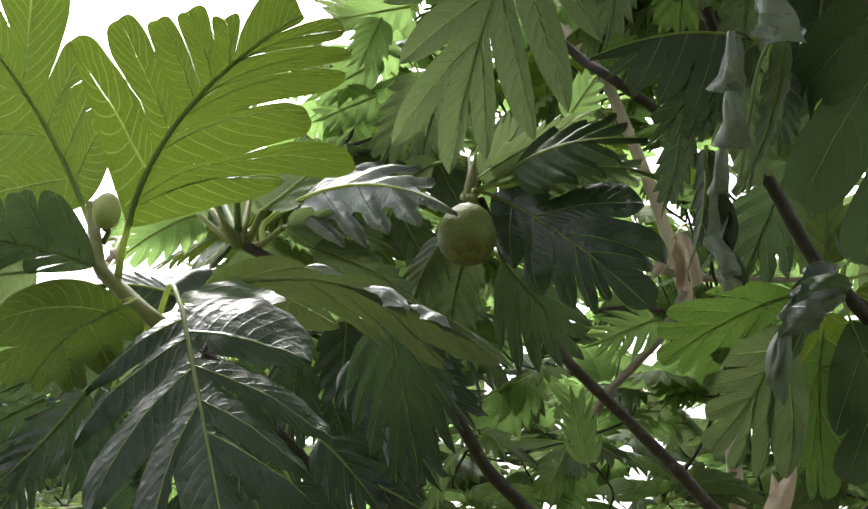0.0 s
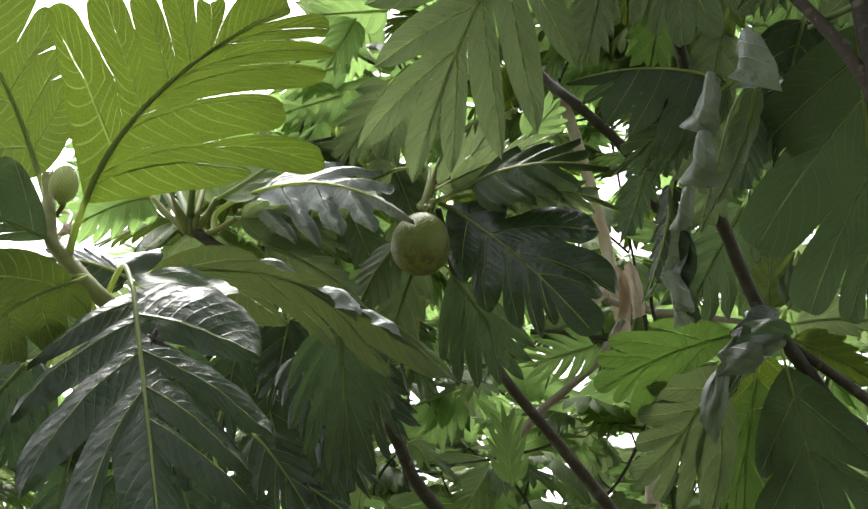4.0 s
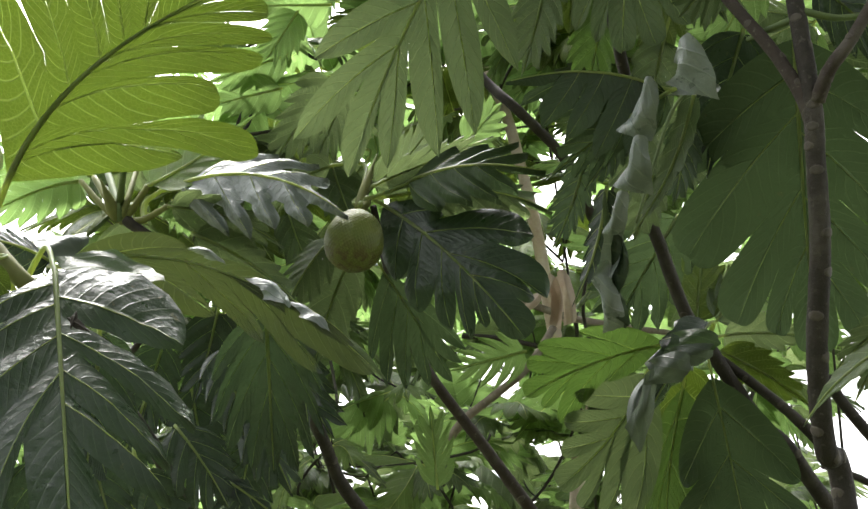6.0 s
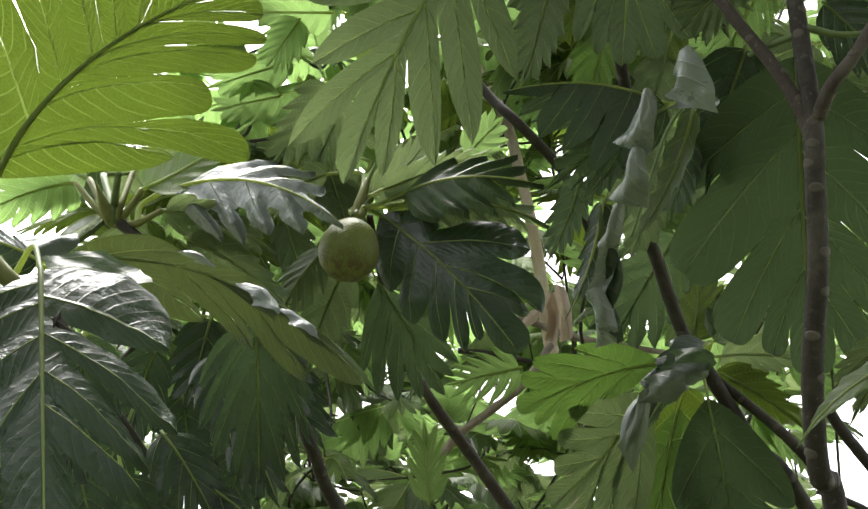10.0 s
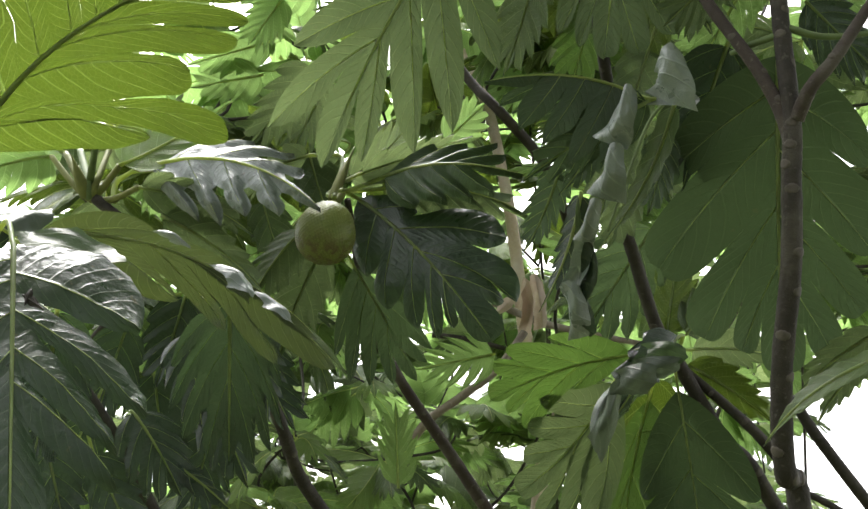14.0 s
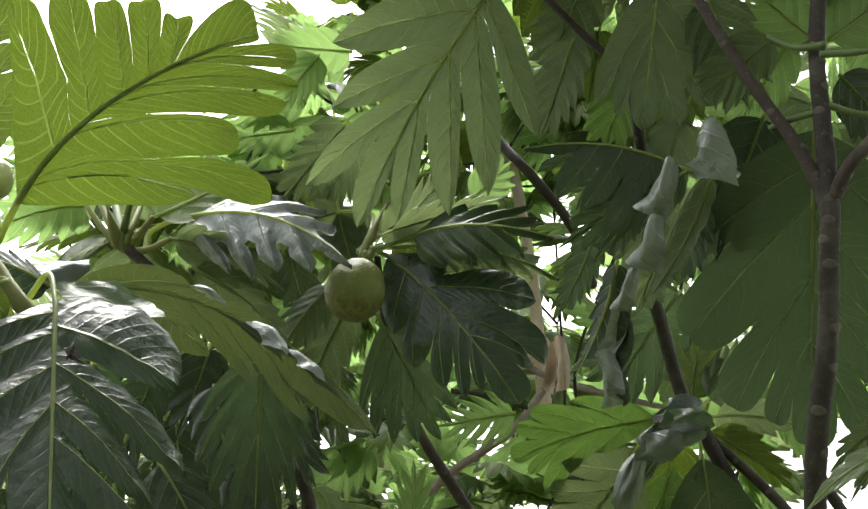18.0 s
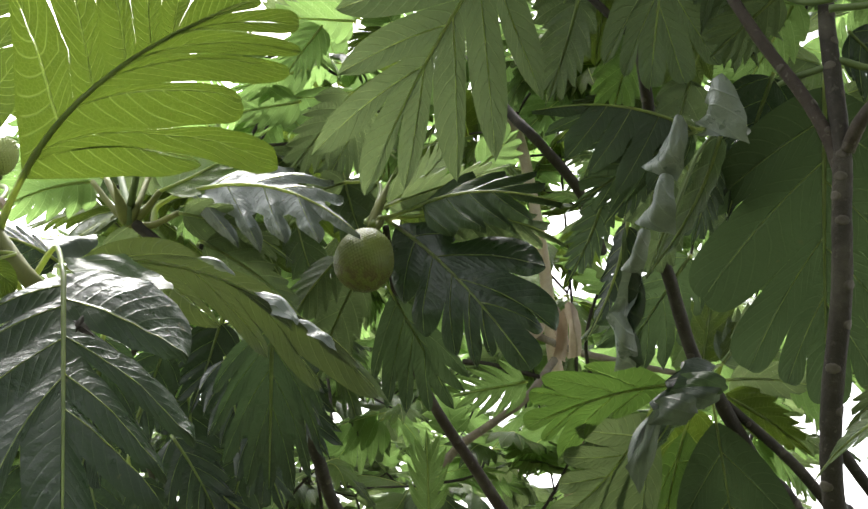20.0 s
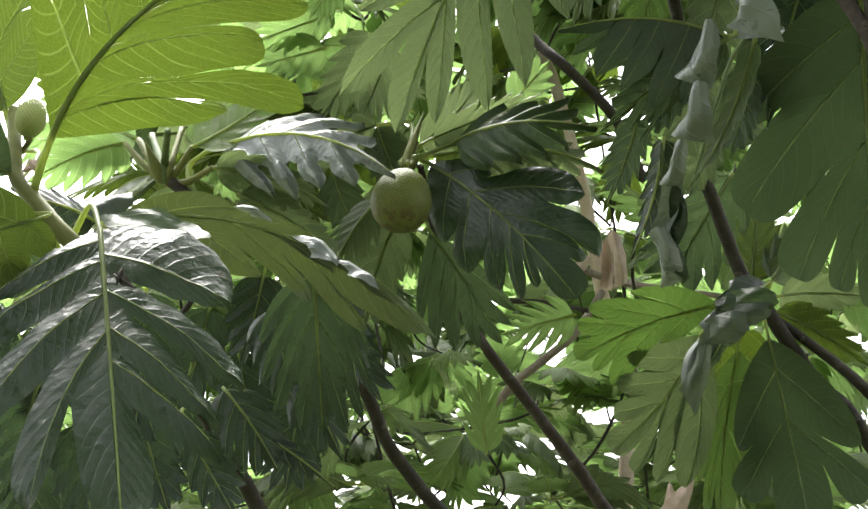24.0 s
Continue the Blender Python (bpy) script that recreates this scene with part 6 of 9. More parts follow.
spray(far_tree_3, (-0.108, 5.529, 5.878), 6, 0.42, 100, ages=(3, 3, 0), lift=(-60, 25), hub=(-0.556, 5.688, 5.661))
spray(far_tree_3, (-0.023, 5.263, 5.277), 6, 0.4, 101, ages=(3, 3, 0), lift=(-60, 25), hub=(-0.435, 5.875, 5.164))
spray(far_tree_3, (-0.042, 5.632, 5.172), 6, 0.4, 102, ages=(3, 3, 0), lift=(-60, 25), hub=(-0.023, 5.263, 5.277))
spray(far_tree_3, (-0.058, 5.387, 4.801), 6, 0.43, 103, ages=(3, 3, 0), lift=(-60, 25), hub=(-0.042, 5.632, 5.172))
spray(far_tree_3, (-0.133, 6.257, 4.575), 6, 0.55, 104, ages=(3, 3, 0), lift=(-60, 25), hub=(-0.457, 5.871, 4.616))
spray(far_tree_3, (-0.129, 6.008, 4.215), 6, 0.41, 105, ages=(3, 3, 1), lift=(-60, 25), hub=(-0.133, 6.257, 4.575))
spray(far_tree_3, (-0.123, 6.432, 3.077), 6, 0.47, 108, ages=(1, 3, 3), lift=(-60, 25), hub=(-0.624, 6.208, 3.102))
spray(far_tree_3, (0.051, 6.637, 2.665), 6, 0.42, 110, ages=(1, 3, 3), lift=(-60, 25), hub=(-0.123, 6.432, 3.077))
far_tree_4 = tree_at(1.21, 7.82, "leafy breadfruit tree further back")
branch(far_tree_4, [(1.21, 7.82, -0.08), (1.26, 7.77, 1.2), (1.09, 7.87, 1.50), (1.16, 7.82, 2.5)], 0.09, 0.025, BARK, name="trunk", sides=12)
spray(far_tree_4, (0.288, 6.017, 6.633), 6, 0.43, 111, ages=(3, 3, 0), lift=(-60, 25), hub=(1.160, 7.820, 2.470))
spray(far_tree_3, (0.097, 6.095, 6.119), 6, 0.52, 112, ages=(3, 3, 0), lift=(-60, 25), hub=(-0.108, 5.529, 5.878))
spray(far_tree_4, (0.245, 6.584, 5.386), 6, 0.43, 114, ages=(3, 3, 0), lift=(-60, 25), hub=(0.288, 6.017, 6.633))
spray(far_tree_3, (0.292, 6.412, 3.352), 6, 0.51, 119, ages=(1, 3, 3), lift=(-60, 25), hub=(-0.123, 6.432, 3.077))
spray(far_tree_4, (0.370, 6.463, 2.736), 6, 0.57, 120, ages=(1, 3, 3), lift=(-60, 25), hub=(1.160, 7.820, 2.470))
spray(far_tree_4, (0.578, 7.882, 2.596), 6, 0.52, 121, ages=(1, 3, 3), lift=(-60, 25), hub=(1.160, 7.820, 2.470))
spray(far_tree_4, (0.472, 5.289, 5.456), 6, 0.5, 123, ages=(3, 3, 0), lift=(-60, 25), hub=(0.245, 6.584, 5.386))
spray(far_tree_4, (0.631, 6.106, 5.488), 6, 0.54, 124, ages=(3, 3, 0), lift=(-60, 25), hub=(0.245, 6.584, 5.386))
spray(far_tree_4, (0.841, 6.035, 3.593), 6, 0.53, 129, ages=(3, 3, 1), lift=(-60, 25), hub=(0.370, 6.463, 2.736))
spray(far_tree_4, (0.887, 6.411, 3.257), 6, 0.47, 130, ages=(1, 3, 3), lift=(-60, 25), hub=(0.841, 6.035, 3.593))
spray(far_tree_4, (0.810, 5.140, 5.867), 6, 0.56, 133, ages=(1, 3, 3), lift=(-60, 25), hub=(0.472, 5.289, 5.456))
spray(far_tree_4, (0.940, 5.291, 5.328), 6, 0.43, 134, ages=(1, 3, 3), lift=(-60, 25), hub=(0.472, 5.289, 5.456))
spray(far_tree_4, (1.024, 5.548, 5.213), 6, 0.53, 135, ages=(1, 3, 3), lift=(-60, 25), hub=(0.940, 5.291, 5.328))
spray(far_tree_4, (0.945, 6.132, 5.187), 6, 0.42, 136, ages=(1, 3, 3), lift=(-60, 25), hub=(0.631, 6.106, 5.488))
spray(far_tree_4, (0.789, 5.074, 4.272), 6, 0.48, 137, ages=(1, 3, 3), lift=(-60, 25), hub=(0.841, 6.035, 3.593))
spray(far_tree_4, (0.841, 4.972, 3.763), 6, 0.46, 138, ages=(1, 3, 3), lift=(-60, 25), hub=(0.789, 5.074, 4.272))
spray(far_tree_4, (1.084, 6.367, 3.620), 6, 0.44, 140, ages=(1, 3, 3), lift=(-60, 25), hub=(0.841, 6.035, 3.593))
spray(far_tree_4, (1.211, 6.866, 3.517), 6, 0.43, 141, ages=(1, 3, 3), lift=(-60, 25), hub=(1.084, 6.367, 3.620))
spray(far_tree_4, (1.398, 7.485, 3.118), 6, 0.41, 142, ages=(1, 3, 3), lift=(-60, 25), hub=(1.160, 7.820, 2.470))
spray(far_tree_4, (1.314, 5.789, 6.376), 6, 0.44, 144, ages=(1, 3, 3), lift=(-60, 25), hub=(0.810, 5.140, 5.867))
spray(far_tree_4, (1.377, 5.550, 5.794), 6, 0.57, 145, ages=(1, 3, 3), lift=(-60, 25), hub=(1.024, 5.548, 5.213))
spray(far_tree_4, (1.367, 5.101, 5.052), 6, 0.4, 146, ages=(1, 3, 3), lift=(-60, 25), hub=(0.940, 5.291, 5.328))
spray(far_tree_4, (1.544, 6.269, 5.163), 6, 0.41, 147, ages=(1, 3, 3), lift=(-60, 25), hub=(0.945, 6.132, 5.187))
spray(far_tree_4, (1.292, 5.369, 4.497), 6, 0.56, 148, ages=(1, 3, 3), lift=(-60, 25), hub=(0.789, 5.074, 4.272))
spray(far_tree_4, (1.581, 6.853, 4.557), 6, 0.55, 149, ages=(1, 3, 3), lift=(-60, 25), hub=(1.544, 6.269, 5.163))
spray(far_tree_4, (1.646, 6.772, 3.351), 6, 0.52, 152, ages=(1, 3, 3), lift=(-60, 25), hub=(1.211, 6.866, 3.517))
spray(far_tree_4, (1.335, 6.172, 2.899), 6, 0.46, 153, ages=(1, 3, 3), lift=(-60, 25), hub=(0.887, 6.411, 3.257))
spray(far_tree_4, (1.436, 6.316, 2.639), 6, 0.41, 154, ages=(1, 3, 3), lift=(-60, 25), hub=(1.335, 6.172, 2.899))
far_tree_5 = tree_at(2.85, 7.77, "leafy breadfruit tree further back")
branch(far_tree_5, [(2.85, 7.77, -0.08), (2.90, 7.72, 1.2), (2.73, 7.82, 1.50), (2.80, 7.77, 2.5)], 0.09, 0.025, BARK, name="trunk", sides=12)
spray(far_tree_5, (1.939, 5.526, 6.338), 6, 0.5, 155, ages=(1, 3, 3), lift=(-60, 25), hub=(2.800, 7.770, 2.470))
spray(far_tree_5, (1.532, 4.839, 5.272), 6, 0.54, 156, ages=(1, 3, 3), lift=(-60, 25), hub=(1.939, 5.526, 6.338))
spray(far_tree_5, (1.507, 4.750, 4.757), 6, 0.51, 157, ages=(1, 3, 3), lift=(-60, 25), hub=(1.532, 4.839, 5.272))
spray(far_tree_5, (1.708, 5.779, 5.028), 6, 0.5, 158, ages=(1, 3, 3), lift=(-60, 25), hub=(1.532, 4.839, 5.272))
spray(far_tree_5, (1.526, 4.880, 4.122), 6, 0.57, 159, ages=(1, 3, 3), lift=(-60, 25), hub=(1.507, 4.750, 4.757))
spray(far_tree_5, (2.141, 6.820, 4.629), 6, 0.48, 160, ages=(1, 3, 3), lift=(-60, 25), hub=(1.708, 5.779, 5.028))
spray(far_tree_5, (1.813, 6.344, 3.682), 6, 0.46, 162, ages=(1, 3, 3), lift=(-60, 25), hub=(2.141, 6.820, 4.629))
spray(far_tree_5, (1.661, 6.045, 2.749), 6, 0.4, 164, ages=(1, 3, 3), lift=(-60, 25), hub=(1.813, 6.344, 3.682))
spray(far_tree_5, (1.954, 6.568, 2.637), 6, 0.47, 165, ages=(1, 3, 3), lift=(-60, 25), hub=(1.661, 6.045, 2.749))
spray(far_tree_5, (2.100, 5.483, 6.208), 6, 0.45, 166, ages=(1, 3, 3), lift=(-60, 25), hub=(1.939, 5.526, 6.338))
spray(far_tree_5, (1.588, 4.320, 4.755), 6, 0.41, 167, ages=(1, 3, 3), lift=(-60, 25), hub=(1.507, 4.750, 4.757))
spray(far_tree_5, (1.858, 5.202, 4.934), 6, 0.53, 168, ages=(1, 3, 3), lift=(-60, 25), hub=(1.507, 4.750, 4.757))
spray(far_tree_5, (1.951, 5.126, 4.523), 6, 0.46, 169, ages=(1, 3, 3), lift=(-60, 25), hub=(1.858, 5.202, 4.934))
spray(far_tree_5, (2.006, 5.200, 4.487), 6, 0.54, 170, ages=(1, 3, 3), lift=(-60, 25), hub=(1.951, 5.126, 4.523))
spray(far_tree_5, (2.513, 6.735, 4.705), 6, 0.48, 171, ages=(1, 3, 3), lift=(-60, 25), hub=(2.141, 6.820, 4.629))
spray(far_tree_5, (2.707, 5.469, 6.103), 6, 0.48, 177, ages=(1, 3, 3), lift=(-60, 25), hub=(2.100, 5.483, 6.208))
spray(far_tree_5, (2.520, 5.341, 5.528), 6, 0.51, 178, ages=(1, 3, 3), lift=(-60, 25), hub=(2.707, 5.469, 6.103))
spray(far_tree_5, (2.342, 4.893, 4.995), 6, 0.41, 179, ages=(1, 3, 3), lift=(-60, 25), hub=(1.858, 5.202, 4.934))
spray(far_tree_5, (2.711, 5.816, 5.080), 6, 0.44, 180, ages=(1, 3, 3), lift=(-60, 25), hub=(2.520, 5.341, 5.528))
spray(far_tree_5, (2.727, 6.423, 5.024), 6, 0.46, 181, ages=(1, 3, 3), lift=(-60, 25), hub=(2.513, 6.735, 4.705))
spray(far_tree_5, (2.797, 6.498, 4.647), 6, 0.42, 182, ages=(1, 3, 3), lift=(-60, 25), hub=(2.513, 6.735, 4.705))
spray(far_tree_5, (3.029, 6.765, 4.485), 6, 0.53, 183, ages=(1, 3, 3), lift=(-60, 25), hub=(2.797, 6.498, 4.647))
far_tree_6 = tree_at(4.48, 7.72, "leafy breadfruit tree further back")
branch(far_tree_6, [(4.48, 7.72, -0.08), (4.53, 7.67, 1.2), (4.36, 7.77, 1.50), (4.43, 7.72, 2.5)], 0.09, 0.025, BARK, name="trunk", sides=12)
spray(far_tree_6, (3.081, 5.533, 6.160), 6, 0.52, 188, ages=(1, 3, 3), lift=(-60, 25), hub=(4.430, 7.720, 2.470))
spray(far_tree_5, (2.327, 4.479, 4.979), 6, 0.52, 189, ages=(1, 3, 3), lift=(-60, 25), hub=(2.342, 4.893, 4.995))
spray(far_tree_5, (3.164, 6.196, 6.034), 6, 0.56, 190, ages=(1, 3, 3), lift=(-60, 25), hub=(2.707, 5.469, 6.103))
spray(far_tree_5, (3.082, 6.062, 5.460), 6, 0.54, 191, ages=(1, 3, 3), lift=(-60, 25), hub=(2.711, 5.816, 5.080))
spray(far_tree_5, (3.101, 6.366, 4.905), 6, 0.5, 192, ages=(1, 3, 3), lift=(-60, 25), hub=(2.797, 6.498, 4.647))
spray(far_tree_5, (2.265, 4.623, 3.865), 6, 0.48, 193, ages=(1, 3, 3), lift=(-60, 25), hub=(1.526, 4.880, 4.122))
far_tree_7 = tree_at(-5.0, 10.74, "leafy breadfruit tree further back")
branch(far_tree_7, [(-5.0, 10.74, -0.08), (-4.95, 10.69, 1.2), (-5.12, 10.79, 1.86), (-5.05, 10.74, 3.1)], 0.09, 0.025, BARK, name="trunk", sides=12)
spray(far_tree_7, (-5.791, 9.296, 5.773), 6, 0.48, 199, ages=(1, 1, 3), lift=(-60, 30), ribs=False, hub=(-5.050, 10.740, 3.070))
spray(far_tree_7, (-4.989, 8.653, 4.754), 6, 0.46, 200, ages=(1, 1, 3), lift=(-60, 30), ribs=False, hub=(-5.791, 9.296, 5.773))
spray(far_tree_7, (-5.165, 8.746, 4.559), 6, 0.43, 201, ages=(1, 1, 3), lift=(-60, 30), ribs=False, hub=(-4.989, 8.653, 4.754))
spray(far_tree_7, (-5.433, 9.894, 4.483), 6, 0.57, 202, ages=(1, 1, 3), lift=(-60, 30), ribs=False, hub=(-5.165, 8.746, 4.559))
spray(far_tree_7, (-5.267, 9.743, 3.953), 6, 0.5, 203, ages=(1, 1, 3), lift=(-60, 30), ribs=False, hub=(-5.433, 9.894, 4.483))
spray(far_tree_7, (-4.538, 8.658, 3.311), 6, 0.45, 204, ages=(1, 1, 3), lift=(-60, 30), ribs=False, hub=(-5.267, 9.743, 3.953))
spray(far_tree_7, (-5.651, 10.340, 3.442), 6, 0.51, 205, ages=(1, 1, 3), lift=(-60, 30), ribs=False, hub=(-5.050, 10.740, 3.070))
spray(far_tree_7, (-4.992, 9.833, 3.037), 6, 0.46, 206, ages=(1, 1, 3), lift=(-60, 30), ribs=False, hub=(-5.050, 10.740, 3.070))
spray(far_tree_7, (-4.441, 8.752, 2.582), 6, 0.49, 207, ages=(1, 1, 3), lift=(-60, 30), ribs=False, hub=(-4.538, 8.658, 3.311))
spray(far_tree_7, (-5.051, 9.952, 4.816), 6, 0.54, 210, ages=(1, 1, 3), lift=(-60, 30), ribs=False, hub=(-5.433, 9.894, 4.483))
spray(far_tree_7, (-4.886, 9.419, 4.406), 6, 0.53, 211, ages=(1, 1, 3), lift=(-60, 30), ribs=False, hub=(-5.267, 9.743, 3.953))
spray(far_tree_7, (-4.819, 9.408, 3.863), 6, 0.43, 212, ages=(1, 1, 3), lift=(-60, 30), ribs=False, hub=(-5.267, 9.743, 3.953))
spray(far_tree_7, (-4.683, 9.255, 3.794), 6, 0.44, 213, ages=(1, 1, 3), lift=(-60, 30), ribs=False, hub=(-4.819, 9.408, 3.863))
spray(far_tree_7, (-4.935, 10.209, 3.543), 6, 0.56, 214, ages=(1, 1, 3), lift=(-60, 30), ribs=False, hub=(-4.992, 9.833, 3.037))
spray(far_tree_7, (-4.786, 9.939, 2.884), 6, 0.47, 215, ages=(1, 1, 3), lift=(-60, 30), ribs=False, hub=(-4.992, 9.833, 3.037))
spray(far_tree_7, (-4.299, 9.547, 2.818), 6, 0.53, 216, ages=(1, 1, 3), lift=(-60, 30), ribs=False, hub=(-4.786, 9.939, 2.884))
spray(far_tree_7, (-3.716, 8.343, 4.315), 6, 0.56, 219, ages=(1, 1, 3), lift=(-60, 30), ribs=False, hub=(-4.538, 8.658, 3.311))
spray(far_tree_7, (-4.007, 8.435, 4.345), 6, 0.55, 220, ages=(1, 1, 3), lift=(-60, 30), ribs=False, hub=(-3.716, 8.343, 4.315))
spray(far_tree_7, (-3.841, 8.482, 3.811), 6, 0.45, 221, ages=(1, 1, 3), lift=(-60, 30), ribs=False, hub=(-3.716, 8.343, 4.315))
spray(far_tree_7, (-4.503, 10.064, 3.834), 6, 0.5, 222, ages=(1, 1, 3), lift=(-60, 30), ribs=False, hub=(-4.935, 10.209, 3.543))
spray(far_tree_7, (-4.358, 10.020, 3.262), 6, 0.56, 223, ages=(1, 1, 3), lift=(-60, 30), ribs=False, hub=(-4.786, 9.939, 2.884))
spray(far_tree_7, (-3.758, 9.169, 2.952), 6, 0.44, 224, ages=(1, 1, 3), lift=(-60, 30), ribs=False, hub=(-4.299, 9.547, 2.818))
spray(far_tree_7, (-4.355, 10.764, 2.683), 6, 0.59, 225, ages=(1, 1, 3), lift=(-60, 30), ribs=False, hub=(-5.050, 10.740, 3.070))
spray(far_tree_7, (-3.415, 8.266, 4.454), 6, 0.51, 228, ages=(1, 1, 3), lift=(-60, 30), ribs=False, hub=(-3.716, 8.343, 4.315))
spray(far_tree_7, (-3.579, 8.416, 4.225), 6, 0.48, 229, ages=(1, 1, 3), lift=(-60, 30), ribs=False, hub=(-3.716, 8.343, 4.315))
spray(far_tree_7, (-3.372, 8.530, 3.912), 6, 0.5, 230, ages=(1, 1, 3), lift=(-60, 30), ribs=False, hub=(-3.579, 8.416, 4.225))
spray(far_tree_7, (-3.417, 8.869, 3.687), 6, 0.5, 231, ages=(1, 1, 3), lift=(-60, 30), ribs=False, hub=(-3.372, 8.530, 3.912))
spray(far_tree_7, (-3.708, 9.810, 3.643), 6, 0.43, 232, ages=(1, 1, 3), lift=(-60, 30), ribs=False, hub=(-4.358, 10.020, 3.262))
spray(far_tree_7, (-3.709, 10.314, 3.292), 6, 0.43, 233, ages=(1, 1, 3), lift=(-60, 30), ribs=False, hub=(-3.708, 9.810, 3.643))
spray(far_tree_7, (-3.817, 10.387, 2.880), 6, 0.56, 234, ages=(1, 1, 3), lift=(-60, 30), ribs=False, hub=(-3.709, 10.314, 3.292))
# trees 8 to 11 mix in more bright leaves, to lift the dim background
far_tree_8 = tree_at(-2.79, 10.68, "leafy breadfruit tree further back")
branch(far_tree_8, [(-2.79, 10.68, -0.08), (-2.74, 10.63, 1.2), (-2.91, 10.73, 1.86), (-2.84, 10.68, 3.1)], 0.09, 0.025, BARK, name="trunk", sides=12)
spray(far_tree_8, (-3.228, 8.707, 4.651), 6, 0.44, 237, ages=(1, 3, 3), lift=(-60, 30), ribs=False, hub=(-2.840, 10.680, 3.070))
spray(far_tree_8, (-3.421, 9.689, 4.399), 6, 0.55, 238, ages=(1, 3, 3), lift=(-60, 30), ribs=False, hub=(-3.228, 8.707, 4.651))
spray(far_tree_8, (-2.938, 8.918, 4.043), 6, 0.56, 239, ages=(1, 3, 3), lift=(-60, 30), ribs=False, hub=(-3.228, 8.707, 4.651))
spray(far_tree_8, (-3.076, 8.677, 3.477), 6, 0.53, 240, ages=(1, 3, 3), lift=(-60, 30), ribs=False, hub=(-2.938, 8.918, 4.043))
spray(far_tree_8, (-2.836, 8.631, 3.142), 6, 0.54, 241, ages=(1, 3, 3), lift=(-60, 30), ribs=False, hub=(-3.076, 8.677, 3.477))
spray(far_tree_8, (-3.129, 9.973, 3.332), 6, 0.47, 242, ages=(1, 3, 3), lift=(-60, 30), ribs=False, hub=(-2.840, 10.680, 3.070))
spray(far_tree_8, (-2.658, 8.798, 2.455), 6, 0.49, 243, ages=(1, 3, 3), lift=(-60, 30), ribs=False, hub=(-2.836, 8.631, 3.142))
spray(far_tree_8, (-3.077, 9.500, 5.637), 6, 0.43, 244, ages=(1, 3, 3), lift=(-60, 30), ribs=False, hub=(-3.228, 8.707, 4.651))
spray(far_tree_8, (-3.153, 9.329, 5.399), 6, 0.56, 245, ages=(1, 3, 3), lift=(-60, 30), ribs=False, hub=(-3.077, 9.500, 5.637))
spray(far_tree_8, (-2.933, 9.609, 4.855), 6, 0.58, 246, ages=(1, 3, 3), lift=(-60, 30), ribs=False, hub=(-3.421, 9.689, 4.399))
spray(far_tree_8, (-2.840, 9.477, 4.708), 6, 0.55, 247, ages=(1, 3, 3), lift=(-60, 30), ribs=False, hub=(-2.933, 9.609, 4.855))
spray(far_tree_8, (-2.283, 8.169, 3.969), 6, 0.48, 248, ages=(1, 3, 3), lift=(-60, 30), ribs=False, hub=(-2.938, 8.918, 4.043))
spray(far_tree_8, (-2.527, 8.421, 3.597), 6, 0.53, 249, ages=(1, 3, 3), lift=(-60, 30), ribs=False, hub=(-2.836, 8.631, 3.142))
spray(far_tree_8, (-2.468, 8.623, 3.358), 6, 0.52, 250, ages=(1, 3, 3), lift=(-60, 30), ribs=False, hub=(-2.527, 8.421, 3.597))
spray(far_tree_8, (-2.662, 9.234, 2.893), 6, 0.58, 251, ages=(1, 3, 3), lift=(-60, 30), ribs=False, hub=(-2.658, 8.798, 2.455))
spray(far_tree_8, (-2.950, 10.391, 2.883), 6, 0.51, 252, ages=(1, 3, 3), lift=(-60, 30), ribs=False, hub=(-2.840, 10.680, 3.070))
spray(far_tree_8, (-2.177, 8.006, 5.068), 6, 0.57, 253, ages=(1, 3, 3), lift=(-60, 30), ribs=False, hub=(-2.283, 8.169, 3.969))
spray(far_tree_8, (-2.239, 8.410, 5.120), 6, 0.47, 254, ages=(1, 3, 3), lift=(-60, 30), ribs=False, hub=(-2.177, 8.006, 5.068))
spray(far_tree_8, (-2.246, 8.911, 4.864), 6, 0.54, 255, ages=(1, 3, 3), lift=(-60, 30), ribs=False, hub=(-2.239, 8.410, 5.120))
spray(far_tree_8, (-2.014, 8.654, 4.292), 6, 0.54, 256, ages=(1, 3, 3), lift=(-60, 30), ribs=False, hub=(-2.283, 8.169, 3.969))
spray(far_tree_8, (-2.093, 9.019, 3.939), 6, 0.52, 257, ages=(1, 3, 3), lift=(-60, 30), ribs=False, hub=(-2.014, 8.654, 4.292))
spray(far_tree_8, (-2.030, 8.946, 3.793), 6, 0.53, 258, ages=(1, 3, 3), lift=(-60, 30), ribs=False, hub=(-2.093, 9.019, 3.939))
spray(far_tree_8, (-2.154, 9.222, 3.282), 6, 0.46, 259, ages=(1, 3, 3), lift=(-60, 30), ribs=False, hub=(-2.662, 9.234, 2.893))
spray(far_tree_8, (-2.343, 10.703, 3.276), 6, 0.59, 260, ages=(1, 3, 3), lift=(-60, 30), ribs=False, hub=(-2.840, 10.680, 3.070))
spray(far_tree_8, (-2.243, 10.108, 2.864), 6, 0.51, 261, ages=(1, 3, 3), lift=(-60, 30), ribs=False, hub=(-2.950, 10.391, 2.883))
spray(far_tree_8, (-1.970, 9.240, 5.890), 6, 0.58, 262, ages=(1, 3, 3), lift=(-60, 30), ribs=False, hub=(-2.246, 8.911, 4.864))
